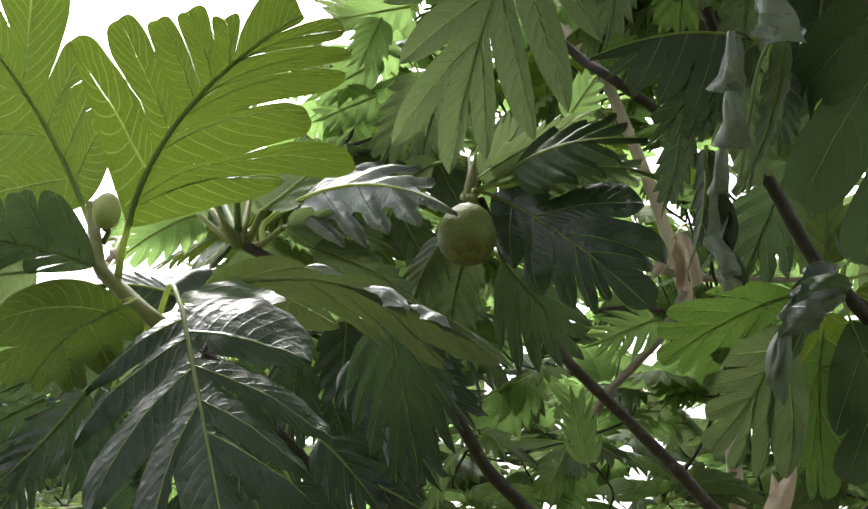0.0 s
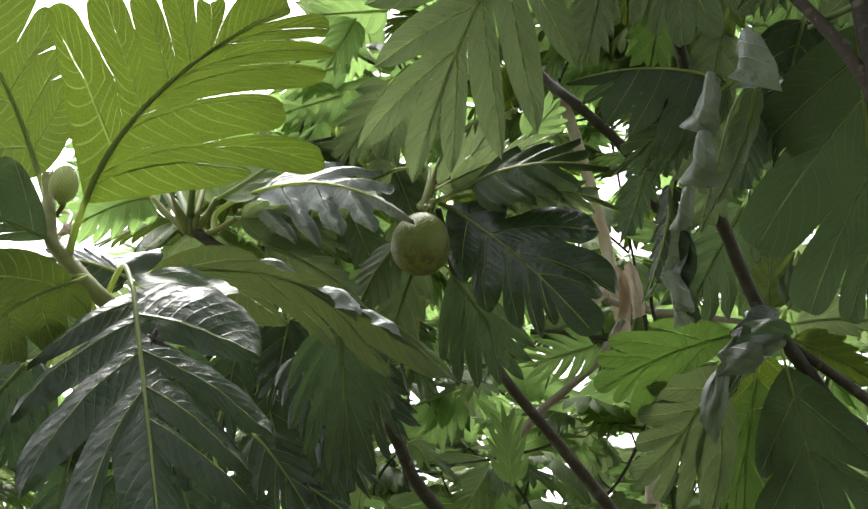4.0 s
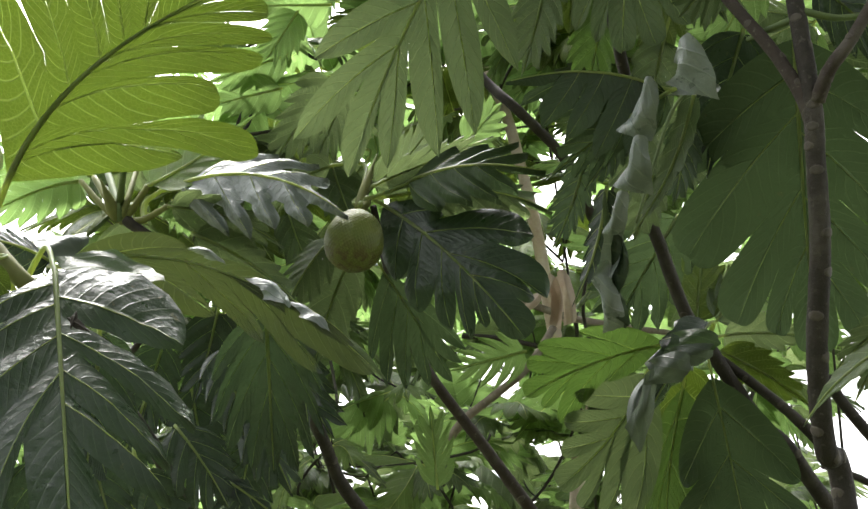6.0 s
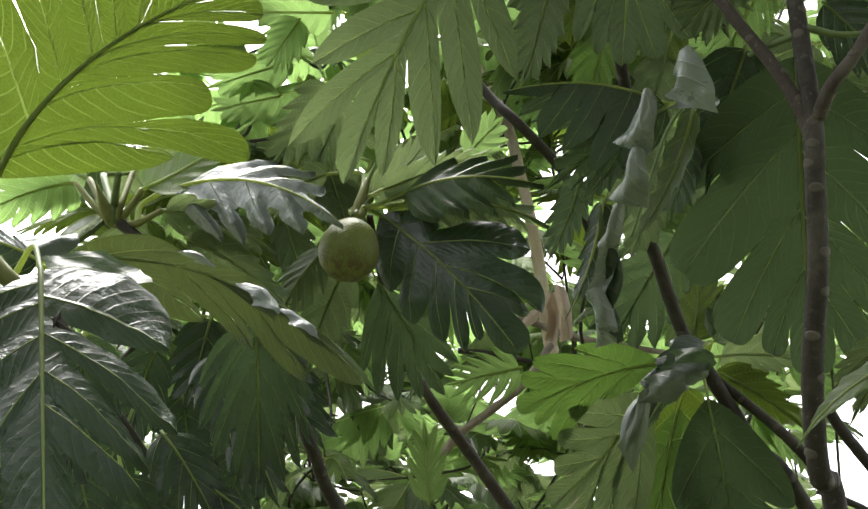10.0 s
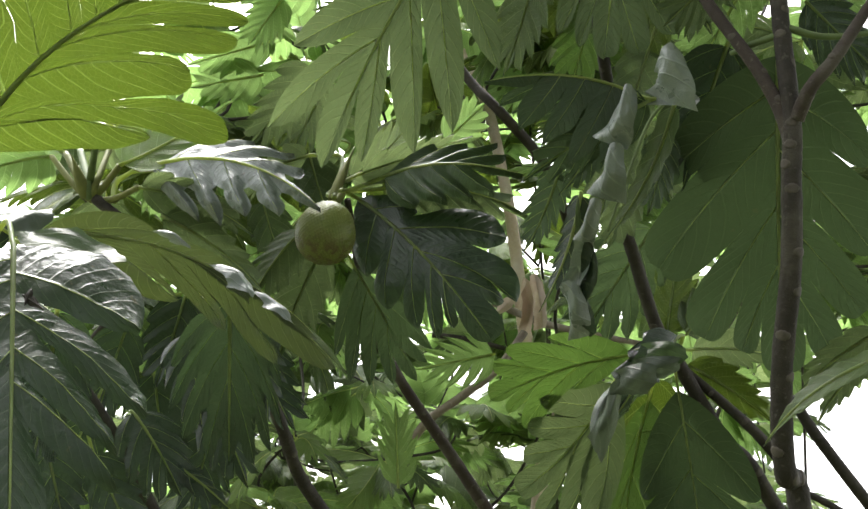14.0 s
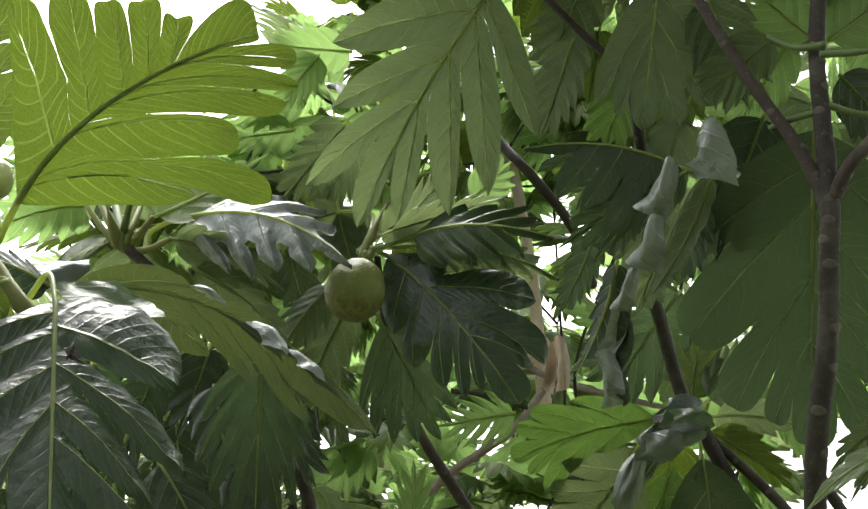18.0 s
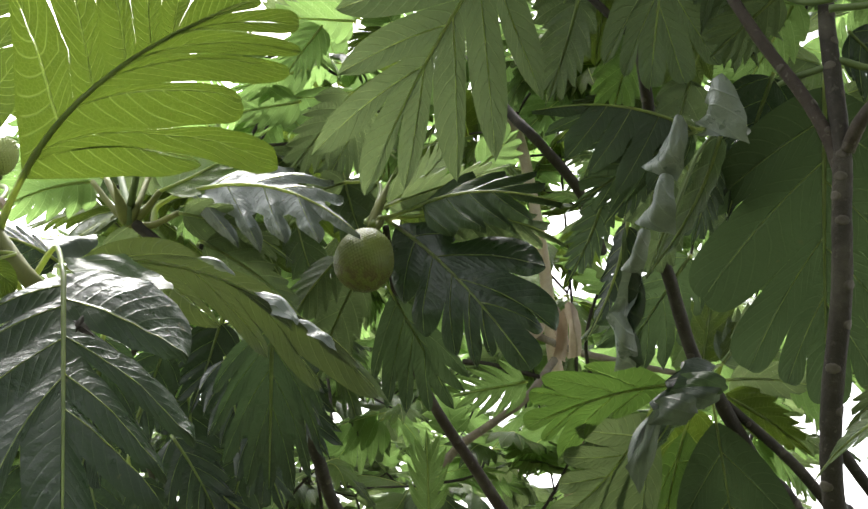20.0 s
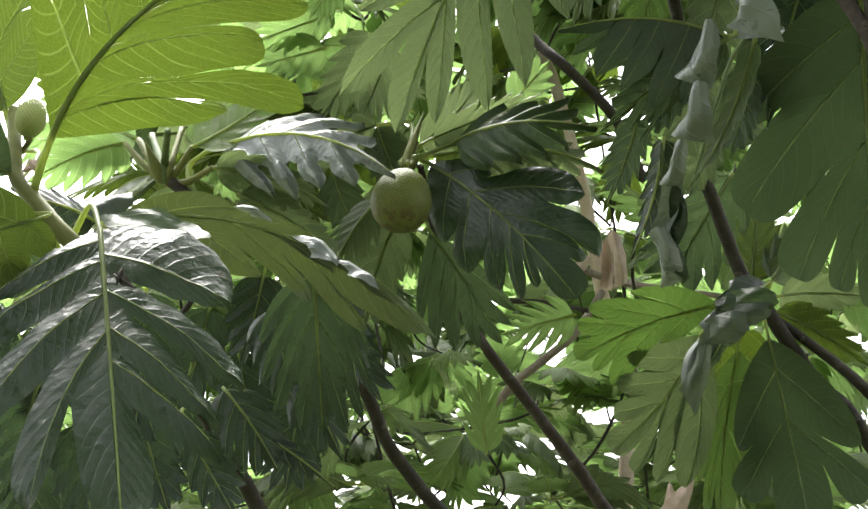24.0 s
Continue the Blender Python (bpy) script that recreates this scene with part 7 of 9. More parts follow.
spray(far_tree_8, (-1.851, 9.517, 5.412), 6, 0.47, 263, ages=(1, 3, 3), lift=(-60, 30), ribs=False, hub=(-1.970, 9.240, 5.890))
spray(far_tree_8, (-1.487, 8.036, 4.676), 6, 0.51, 264, ages=(1, 3, 3), lift=(-60, 30), ribs=False, hub=(-2.177, 8.006, 5.068))
spray(far_tree_8, (-1.975, 9.197, 4.674), 6, 0.45, 265, ages=(1, 3, 3), lift=(-60, 30), ribs=False, hub=(-2.246, 8.911, 4.864))
spray(far_tree_8, (-1.978, 10.053, 4.494), 6, 0.43, 266, ages=(1, 3, 3), lift=(-60, 30), ribs=False, hub=(-1.975, 9.197, 4.674))
spray(far_tree_8, (-1.596, 8.617, 3.684), 6, 0.48, 267, ages=(1, 3, 3), lift=(-60, 30), ribs=False, hub=(-2.030, 8.946, 3.793))
spray(far_tree_8, (-1.786, 9.570, 3.584), 6, 0.52, 268, ages=(1, 3, 3), lift=(-60, 30), ribs=False, hub=(-2.154, 9.222, 3.282))
spray(far_tree_8, (-1.734, 9.846, 3.233), 6, 0.51, 269, ages=(1, 3, 3), lift=(-60, 30), ribs=False, hub=(-1.786, 9.570, 3.584))
spray(far_tree_8, (-1.766, 9.605, 2.741), 6, 0.57, 270, ages=(1, 3, 3), lift=(-60, 30), ribs=False, hub=(-1.734, 9.846, 3.233))
far_tree_9 = tree_at(-0.58, 10.61, "leafy breadfruit tree further back")
branch(far_tree_9, [(-0.58, 10.61, -0.08), (-0.53, 10.56, 1.2), (-0.70, 10.66, 1.86), (-0.63, 10.61, 3.1)], 0.09, 0.025, BARK, name="trunk", sides=12)
spray(far_tree_9, (-1.457, 8.190, 5.355), 6, 0.53, 271, ages=(1, 3, 3), lift=(-60, 30), ribs=False, hub=(-0.630, 10.610, 3.070))
spray(far_tree_9, (-1.231, 8.870, 5.233), 6, 0.59, 272, ages=(1, 3, 3), lift=(-60, 30), ribs=False, hub=(-1.457, 8.190, 5.355))
spray(far_tree_9, (-1.402, 8.824, 4.649), 6, 0.53, 273, ages=(1, 3, 3), lift=(-60, 30), ribs=False, hub=(-1.231, 8.870, 5.233))
spray(far_tree_9, (-1.353, 8.257, 4.478), 6, 0.52, 274, ages=(1, 3, 3), lift=(-60, 30), ribs=False, hub=(-1.402, 8.824, 4.649))
spray(far_tree_9, (-1.265, 8.505, 3.899), 6, 0.54, 275, ages=(1, 3, 3), lift=(-60, 30), ribs=False, hub=(-1.353, 8.257, 4.478))
spray(far_tree_9, (-1.174, 10.214, 4.026), 6, 0.57, 276, ages=(1, 3, 3), lift=(-60, 30), ribs=False, hub=(-0.630, 10.610, 3.070))
spray(far_tree_9, (-1.087, 9.399, 3.728), 6, 0.47, 277, ages=(1, 3, 3), lift=(-60, 30), ribs=False, hub=(-1.174, 10.214, 4.026))
spray(far_tree_9, (-1.275, 10.143, 3.195), 6, 0.46, 278, ages=(1, 3, 3), lift=(-60, 30), ribs=False, hub=(-0.630, 10.610, 3.070))
spray(far_tree_9, (-1.387, 10.206, 3.098), 6, 0.57, 279, ages=(1, 3, 3), lift=(-60, 30), ribs=False, hub=(-1.275, 10.143, 3.195))
spray(far_tree_9, (-0.984, 7.805, 5.382), 6, 0.6, 280, ages=(1, 3, 3), lift=(-60, 30), ribs=False, hub=(-1.457, 8.190, 5.355))
spray(far_tree_9, (-1.127, 9.442, 5.520), 6, 0.45, 281, ages=(1, 3, 3), lift=(-60, 30), ribs=False, hub=(-1.231, 8.870, 5.233))
spray(far_tree_9, (-0.792, 9.093, 5.091), 6, 0.5, 282, ages=(1, 3, 3), lift=(-60, 30), ribs=False, hub=(-1.231, 8.870, 5.233))
spray(far_tree_9, (-0.947, 9.067, 4.421), 6, 0.6, 283, ages=(1, 3, 3), lift=(-60, 30), ribs=False, hub=(-1.402, 8.824, 4.649))
spray(far_tree_9, (-0.759, 9.538, 4.159), 6, 0.43, 284, ages=(1, 3, 3), lift=(-60, 30), ribs=False, hub=(-1.087, 9.399, 3.728))
spray(far_tree_9, (-0.988, 9.730, 3.787), 6, 0.56, 285, ages=(1, 3, 3), lift=(-60, 30), ribs=False, hub=(-1.087, 9.399, 3.728))
spray(far_tree_9, (-0.627, 9.847, 3.727), 6, 0.54, 286, ages=(1, 3, 3), lift=(-60, 30), ribs=False, hub=(-0.988, 9.730, 3.787))
spray(far_tree_9, (-0.976, 10.524, 3.365), 6, 0.52, 287, ages=(1, 3, 3), lift=(-60, 30), ribs=False, hub=(-0.630, 10.610, 3.070))
spray(far_tree_9, (-0.567, 9.486, 3.040), 6, 0.51, 288, ages=(1, 3, 3), lift=(-60, 30), ribs=False, hub=(-0.627, 9.847, 3.727))
spray(far_tree_9, (-0.373, 8.571, 5.483), 6, 0.52, 289, ages=(1, 3, 3), lift=(-60, 30), ribs=False, hub=(-0.792, 9.093, 5.091))
spray(far_tree_9, (-0.374, 8.865, 5.284), 6, 0.49, 290, ages=(1, 3, 3), lift=(-60, 30), ribs=False, hub=(-0.373, 8.571, 5.483))
spray(far_tree_9, (-0.419, 8.608, 4.699), 6, 0.55, 291, ages=(1, 3, 3), lift=(-60, 30), ribs=False, hub=(-0.947, 9.067, 4.421))
spray(far_tree_9, (-0.384, 8.495, 4.240), 6, 0.5, 292, ages=(1, 3, 3), lift=(-60, 30), ribs=False, hub=(-0.419, 8.608, 4.699))
spray(far_tree_9, (-0.365, 9.670, 4.261), 6, 0.47, 293, ages=(1, 3, 3), lift=(-60, 30), ribs=False, hub=(-0.759, 9.538, 4.159))
spray(far_tree_9, (-0.372, 9.215, 3.812), 6, 0.45, 294, ages=(1, 3, 3), lift=(-60, 30), ribs=False, hub=(-0.627, 9.847, 3.727))
spray(far_tree_9, (-0.419, 9.812, 3.577), 6, 0.57, 295, ages=(1, 3, 3), lift=(-60, 30), ribs=False, hub=(-0.627, 9.847, 3.727))
spray(far_tree_9, (-0.370, 8.826, 3.125), 6, 0.52, 296, ages=(1, 3, 3), lift=(-60, 30), ribs=False, hub=(-0.567, 9.486, 3.040))
spray(far_tree_9, (-0.324, 9.820, 3.043), 6, 0.45, 297, ages=(1, 3, 3), lift=(-60, 30), ribs=False, hub=(-0.567, 9.486, 3.040))
spray(far_tree_9, (0.180, 8.020, 5.567), 6, 0.56, 298, ages=(1, 3, 3), lift=(-60, 30), ribs=False, hub=(-0.373, 8.571, 5.483))
spray(far_tree_9, (-0.001, 9.181, 5.627), 6, 0.52, 299, ages=(1, 3, 3), lift=(-60, 30), ribs=False, hub=(-0.374, 8.865, 5.284))
spray(far_tree_9, (0.296, 9.790, 5.187), 6, 0.44, 300, ages=(1, 3, 3), lift=(-60, 30), ribs=False, hub=(-0.001, 9.181, 5.627))
spray(far_tree_9, (0.104, 8.536, 4.509), 6, 0.58, 301, ages=(1, 3, 3), lift=(-60, 30), ribs=False, hub=(-0.384, 8.495, 4.240))
spray(far_tree_9, (0.135, 8.313, 3.893), 6, 0.5, 302, ages=(1, 3, 3), lift=(-60, 30), ribs=False, hub=(-0.384, 8.495, 4.240))
spray(far_tree_9, (0.267, 9.279, 3.855), 6, 0.58, 303, ages=(1, 3, 3), lift=(-60, 30), ribs=False, hub=(-0.372, 9.215, 3.812))
spray(far_tree_9, (0.134, 8.754, 3.536), 6, 0.45, 304, ages=(1, 3, 3), lift=(-60, 30), ribs=False, hub=(-0.370, 8.826, 3.125))
spray(far_tree_9, (0.241, 8.950, 3.094), 6, 0.51, 305, ages=(1, 3, 3), lift=(-60, 30), ribs=False, hub=(0.134, 8.754, 3.536))
spray(far_tree_9, (0.269, 9.784, 2.772), 6, 0.57, 306, ages=(1, 3, 3), lift=(-60, 30), ribs=False, hub=(-0.324, 9.820, 3.043))
far_tree_10 = tree_at(1.63, 10.55, "leafy breadfruit tree further back")
branch(far_tree_10, [(1.63, 10.55, -0.08), (1.68, 10.50, 1.2), (1.51, 10.60, 1.86), (1.58, 10.55, 3.1)], 0.09, 0.025, BARK, name="trunk", sides=12)
spray(far_tree_10, (0.414, 7.666, 5.106), 6, 0.45, 307, ages=(1, 3, 3), lift=(-60, 30), ribs=False, hub=(1.580, 10.550, 3.070))
spray(far_tree_10, (0.648, 8.710, 5.361), 6, 0.53, 308, ages=(1, 3, 3), lift=(-60, 30), ribs=False, hub=(0.414, 7.666, 5.106))
spray(far_tree_10, (0.542, 8.630, 4.867), 6, 0.53, 309, ages=(1, 3, 3), lift=(-60, 30), ribs=False, hub=(0.648, 8.710, 5.361))
spray(far_tree_10, (0.764, 9.437, 4.937), 6, 0.57, 310, ages=(1, 3, 3), lift=(-60, 30), ribs=False, hub=(0.542, 8.630, 4.867))
spray(far_tree_10, (0.840, 8.876, 4.466), 6, 0.45, 311, ages=(1, 3, 3), lift=(-60, 30), ribs=False, hub=(0.542, 8.630, 4.867))
spray(far_tree_10, (0.586, 9.824, 4.153), 6, 0.44, 312, ages=(1, 3, 3), lift=(-60, 30), ribs=False, hub=(0.764, 9.437, 4.937))
spray(far_tree_10, (0.936, 10.441, 3.747), 6, 0.56, 313, ages=(1, 3, 3), lift=(-60, 30), ribs=False, hub=(0.586, 9.824, 4.153))
spray(far_tree_10, (0.638, 9.752, 3.264), 6, 0.47, 314, ages=(1, 3, 3), lift=(-60, 30), ribs=False, hub=(0.936, 10.441, 3.747))
spray(far_tree_10, (0.950, 10.403, 3.175), 6, 0.58, 315, ages=(1, 3, 3), lift=(-60, 30), ribs=False, hub=(1.580, 10.550, 3.070))
spray(far_tree_10, (1.061, 9.022, 6.151), 6, 0.45, 316, ages=(1, 3, 3), lift=(-60, 30), ribs=False, hub=(0.648, 8.710, 5.361))
spray(far_tree_10, (0.870, 8.199, 5.010), 6, 0.47, 317, ages=(1, 3, 3), lift=(-60, 30), ribs=False, hub=(0.542, 8.630, 4.867))
spray(far_tree_10, (0.986, 8.230, 4.723), 6, 0.48, 318, ages=(1, 3, 3), lift=(-60, 30), ribs=False, hub=(0.870, 8.199, 5.010))
spray(far_tree_10, (0.987, 9.392, 4.962), 6, 0.54, 319, ages=(1, 3, 3), lift=(-60, 30), ribs=False, hub=(0.764, 9.437, 4.937))
spray(far_tree_10, (1.076, 8.201, 3.941), 6, 0.47, 320, ages=(1, 3, 3), lift=(-60, 30), ribs=False, hub=(0.986, 8.230, 4.723))
spray(far_tree_10, (1.356, 10.191, 4.356), 6, 0.46, 321, ages=(1, 3, 3), lift=(-60, 30), ribs=False, hub=(0.936, 10.441, 3.747))
spray(far_tree_10, (1.452, 9.794, 3.699), 6, 0.59, 322, ages=(1, 3, 3), lift=(-60, 30), ribs=False, hub=(0.936, 10.441, 3.747))
spray(far_tree_10, (1.176, 9.378, 3.391), 6, 0.55, 323, ages=(1, 3, 3), lift=(-60, 30), ribs=False, hub=(1.452, 9.794, 3.699))
spray(far_tree_10, (1.478, 10.338, 3.072), 6, 0.54, 324, ages=(1, 3, 3), lift=(-60, 30), ribs=False, hub=(1.580, 10.550, 3.070))
spray(far_tree_10, (1.753, 9.027, 6.212), 6, 0.52, 325, ages=(1, 3, 3), lift=(-60, 30), ribs=False, hub=(1.061, 9.022, 6.151))
spray(far_tree_10, (1.507, 8.769, 5.639), 6, 0.46, 326, ages=(1, 3, 3), lift=(-60, 30), ribs=False, hub=(1.753, 9.027, 6.212))
spray(far_tree_10, (1.426, 8.218, 4.824), 6, 0.46, 327, ages=(1, 3, 3), lift=(-60, 30), ribs=False, hub=(0.986, 8.230, 4.723))
spray(far_tree_10, (1.530, 9.554, 5.016), 6, 0.46, 328, ages=(1, 3, 3), lift=(-60, 30), ribs=False, hub=(0.987, 9.392, 4.962))
spray(far_tree_10, (1.561, 9.231, 4.601), 6, 0.55, 329, ages=(1, 3, 3), lift=(-60, 30), ribs=False, hub=(1.530, 9.554, 5.016))
spray(far_tree_10, (1.370, 8.274, 3.672), 6, 0.44, 330, ages=(1, 3, 3), lift=(-60, 30), ribs=False, hub=(1.076, 8.201, 3.941))
spray(far_tree_10, (1.382, 8.555, 3.415), 6, 0.55, 331, ages=(1, 3, 3), lift=(-60, 30), ribs=False, hub=(1.370, 8.274, 3.672))
spray(far_tree_10, (1.442, 8.651, 3.287), 6, 0.57, 332, ages=(1, 3, 3), lift=(-60, 30), ribs=False, hub=(1.382, 8.555, 3.415))
spray(far_tree_10, (1.767, 10.170, 2.942), 6, 0.52, 333, ages=(1, 3, 3), lift=(-60, 30), ribs=False, hub=(1.478, 10.338, 3.072))
spray(far_tree_10, (2.034, 8.624, 5.826), 6, 0.59, 334, ages=(1, 3, 3), lift=(-60, 30), ribs=False, hub=(1.507, 8.769, 5.639))
spray(far_tree_10, (2.125, 9.510, 5.997), 6, 0.54, 335, ages=(1, 3, 3), lift=(-60, 30), ribs=False, hub=(1.753, 9.027, 6.212))
spray(far_tree_10, (1.889, 7.809, 4.732), 6, 0.46, 336, ages=(1, 3, 3), lift=(-60, 30), ribs=False, hub=(1.426, 8.218, 4.824))
spray(far_tree_10, (2.260, 9.077, 4.937), 6, 0.51, 337, ages=(1, 3, 3), lift=(-60, 30), ribs=False, hub=(1.561, 9.231, 4.601))
spray(far_tree_10, (1.777, 8.124, 4.295), 6, 0.55, 338, ages=(1, 3, 3), lift=(-60, 30), ribs=False, hub=(1.889, 7.809, 4.732))
spray(far_tree_10, (2.068, 9.376, 4.125), 6, 0.56, 339, ages=(1, 3, 3), lift=(-60, 30), ribs=False, hub=(1.561, 9.231, 4.601))
spray(far_tree_10, (2.139, 9.885, 3.901), 6, 0.54, 340, ages=(1, 3, 3), lift=(-60, 30), ribs=False, hub=(2.068, 9.376, 4.125))
spray(far_tree_10, (2.326, 10.144, 3.481), 6, 0.58, 341, ages=(1, 3, 3), lift=(-60, 30), ribs=False, hub=(2.139, 9.885, 3.901))
spray(far_tree_10, (2.037, 8.805, 3.095), 6, 0.54, 342, ages=(1, 3, 3), lift=(-60, 30), ribs=False, hub=(1.442, 8.651, 3.287))
far_tree_11 = tree_at(3.84, 10.49, "leafy breadfruit tree further back")
branch(far_tree_11, [(3.84, 10.49, -0.08), (3.89, 10.44, 1.2), (3.72, 10.54, 1.86), (3.79, 10.49, 3.1)], 0.09, 0.025, BARK, name="trunk", sides=12)
spray(far_tree_11, (2.682, 8.807, 6.020), 6, 0.46, 343, ages=(1, 3, 3), lift=(-60, 30), ribs=False, hub=(3.790, 10.490, 3.070))
spray(far_tree_11, (2.612, 9.056, 5.732), 6, 0.59, 344, ages=(1, 3, 3), lift=(-60, 30), ribs=False, hub=(2.682, 8.807, 6.020))
spray(far_tree_11, (2.372, 8.432, 5.171), 6, 0.58, 345, ages=(1, 3, 3), lift=(-60, 30), ribs=False, hub=(2.612, 9.056, 5.732))
spray(far_tree_11, (2.665, 8.497, 4.853), 6, 0.51, 346, ages=(1, 3, 3), lift=(-60, 30), ribs=False, hub=(2.372, 8.432, 5.171))
spray(far_tree_11, (2.721, 8.911, 4.398), 6, 0.6, 347, ages=(1, 3, 3), lift=(-60, 30), ribs=False, hub=(2.665, 8.497, 4.853))
spray(far_tree_11, (2.922, 9.901, 4.146), 6, 0.6, 348, ages=(1, 3, 3), lift=(-60, 30), ribs=False, hub=(2.721, 8.911, 4.398))
spray(far_tree_11, (2.738, 9.402, 3.687), 6, 0.54, 349, ages=(1, 3, 3), lift=(-60, 30), ribs=False, hub=(2.922, 9.901, 4.146))
spray(far_tree_11, (3.127, 10.420, 3.447), 6, 0.54, 350, ages=(1, 3, 3), lift=(-60, 30), ribs=False, hub=(3.790, 10.490, 3.070))
spray(far_tree_11, (2.632, 9.402, 3.106), 6, 0.59, 351, ages=(1, 3, 3), lift=(-60, 30), ribs=False, hub=(2.738, 9.402, 3.687))
spray(far_tree_11, (3.171, 8.798, 5.884), 6, 0.44, 352, ages=(1, 3, 3), lift=(-60, 30), ribs=False, hub=(2.682, 8.807, 6.020))
spray(far_tree_11, (3.290, 9.452, 5.974), 6, 0.54, 353, ages=(1, 3, 3), lift=(-60, 30), ribs=False, hub=(3.171, 8.798, 5.884))
spray(far_tree_11, (3.236, 9.501, 5.471), 6, 0.52, 354, ages=(1, 3, 3), lift=(-60, 30), ribs=False, hub=(3.290, 9.452, 5.974))
spray(far_tree_11, (3.493, 8.742, 5.878), 6, 0.51, 361, ages=(1, 3, 3), lift=(-60, 30), ribs=False, hub=(3.171, 8.798, 5.884))
spray(far_tree_11, (3.861, 9.485, 6.058), 6, 0.52, 362, ages=(1, 3, 3), lift=(-60, 30), ribs=False, hub=(3.290, 9.452, 5.974))
spray(far_tree_11, (3.305, 7.738, 4.950), 6, 0.45, 363, ages=(1, 3, 3), lift=(-60, 30), ribs=False, hub=(2.665, 8.497, 4.853))
spray(far_tree_11, (3.893, 8.155, 5.659), 6, 0.52, 370, ages=(1, 3, 3), lift=(-60, 30), ribs=False, hub=(3.493, 8.742, 5.878))
spray(far_tree_11, (4.327, 9.460, 5.891), 6, 0.51, 371, ages=(1, 3, 3), lift=(-60, 30), ribs=False, hub=(3.861, 9.485, 6.058))
far_tree_12 = tree_at(6.05, 10.43, "leafy breadfruit tree further back")
branch(far_tree_12, [(6.05, 10.43, -0.08), (6.10, 10.38, 1.2), (5.93, 10.48, 1.86), (6.00, 10.43, 3.1)], 0.09, 0.025, BARK, name="trunk", sides=12)
spray(far_tree_12, (4.468, 8.422, 5.817), 6, 0.5, 379, ages=(1, 1, 3), lift=(-60, 30), ribs=False, hub=(6.000, 10.430, 3.070))
spray(far_tree_12, (4.904, 9.075, 5.650), 6, 0.54, 380, ages=(1, 1, 3), lift=(-60, 30), ribs=False, hub=(4.468, 8.422, 5.817))
spray(far_tree_12, (4.454, 8.313, 5.183), 6, 0.56, 381, ages=(1, 1, 3), lift=(-60, 30), ribs=False, hub=(4.468, 8.422, 5.817))
spray(far_tree_12, (4.232, 9.200, 2.986), 6, 0.51, 387, ages=(1, 1, 3), lift=(-60, 30), ribs=False, hub=(6.000, 10.430, 3.070))
# crown sprays added above the view, to shade the leaves below
spray(fruit_tree, (-0.47, 2.68, 4.63), 6, 0.67, 960, ages=(1, 1, 2), lift=(-40, 20), hub=(0.386, 2.633, 3.504))
spray(fruit_tree, (-0.31, 2.23, 4.52), 6, 0.67, 961, ages=(1, 1, 2), lift=(-40, 20), hub=(-0.474, 2.675, 4.627))
spray(fruit_tree, (-0.00, 2.93, 5.12), 6, 0.58, 962, ages=(1, 1, 2), lift=(-40, 20), hub=(-0.474, 2.675, 4.627))
spray(fruit_tree, (-0.05, 2.78, 4.52), 6, 0.55, 963, ages=(1, 1, 2), lift=(-40, 20), hub=(-0.474, 2.675, 4.627))
spray(fruit_tree, (-0.13, 2.12, 4.13), 6, 0.64, 964, ages=(1, 1, 2), lift=(-40, 20), hub=(-0.309, 2.230, 4.522))
spray(fruit_tree, (0.37, 2.23, 4.14), 6, 0.66, 965, ages=(1, 1, 2), lift=(-40, 20), hub=(-0.133, 2.119, 4.127))
spray(fruit_tree, (0.46, 2.57, 4.29), 6, 0.65, 966, ages=(1, 1, 2), lift=(-40, 20), hub=(0.371, 2.227, 4.144))
spray(fruit_tree, (-0.20, 3.18, 5.37), 6, 0.55, 967, ages=(1, 1, 2), lift=(-40, 20), hub=(-0.003, 2.929, 5.121))
spray(fruit_tree, (-0.20, 3.03, 4.60), 6, 0.59, 968, ages=(1, 1, 2), lift=(-40, 20), hub=(-0.050, 2.779, 4.517))
spray(fruit_tree, (0.08, 2.78, 4.89), 6, 0.62, 969, ages=(1, 1, 2), lift=(-40, 20), hub=(-0.003, 2.929, 5.121))
spray(fruit_tree, (0.08, 3.47, 5.02), 6, 0.53, 970, ages=(1, 1, 2), lift=(-40, 20), hub=(-0.003, 2.929, 5.121))
spray(young_tree, (0.97, 1.83, 5.23), 6, 0.65, 900, ages=(1, 1, 2), lift=(-40, 20), hub=(0.720, 2.081, 3.514))
spray(young_tree, (2.62, 2.61, 5.08), 6, 0.67, 901, ages=(1, 1, 2), lift=(-40, 20), hub=(0.966, 1.830, 5.230))
spray(fruit_tree, (2.27, 4.24, 6.28), 6, 0.50, 902, ages=(1, 1, 2), lift=(-40, 20), hub=(0.081, 3.469, 5.021))
spray(young_tree, (1.09, 2.13, 5.10), 6, 0.60, 903, ages=(1, 1, 2), lift=(-40, 20), hub=(0.966, 1.830, 5.230))
spray(young_tree, (2.68, 2.14, 4.82), 6, 0.53, 904, ages=(1, 1, 2), lift=(-40, 20), hub=(2.617, 2.609, 5.085))
spray(young_tree, (2.32, 2.34, 4.55), 6, 0.61, 905, ages=(1, 1, 2), lift=(-40, 20), hub=(2.677, 2.135, 4.819))
spray(fruit_tree, (0.33, 3.28, 5.45), 6, 0.55, 906, ages=(1, 1, 2), lift=(-40, 20), hub=(0.081, 3.469, 5.021))
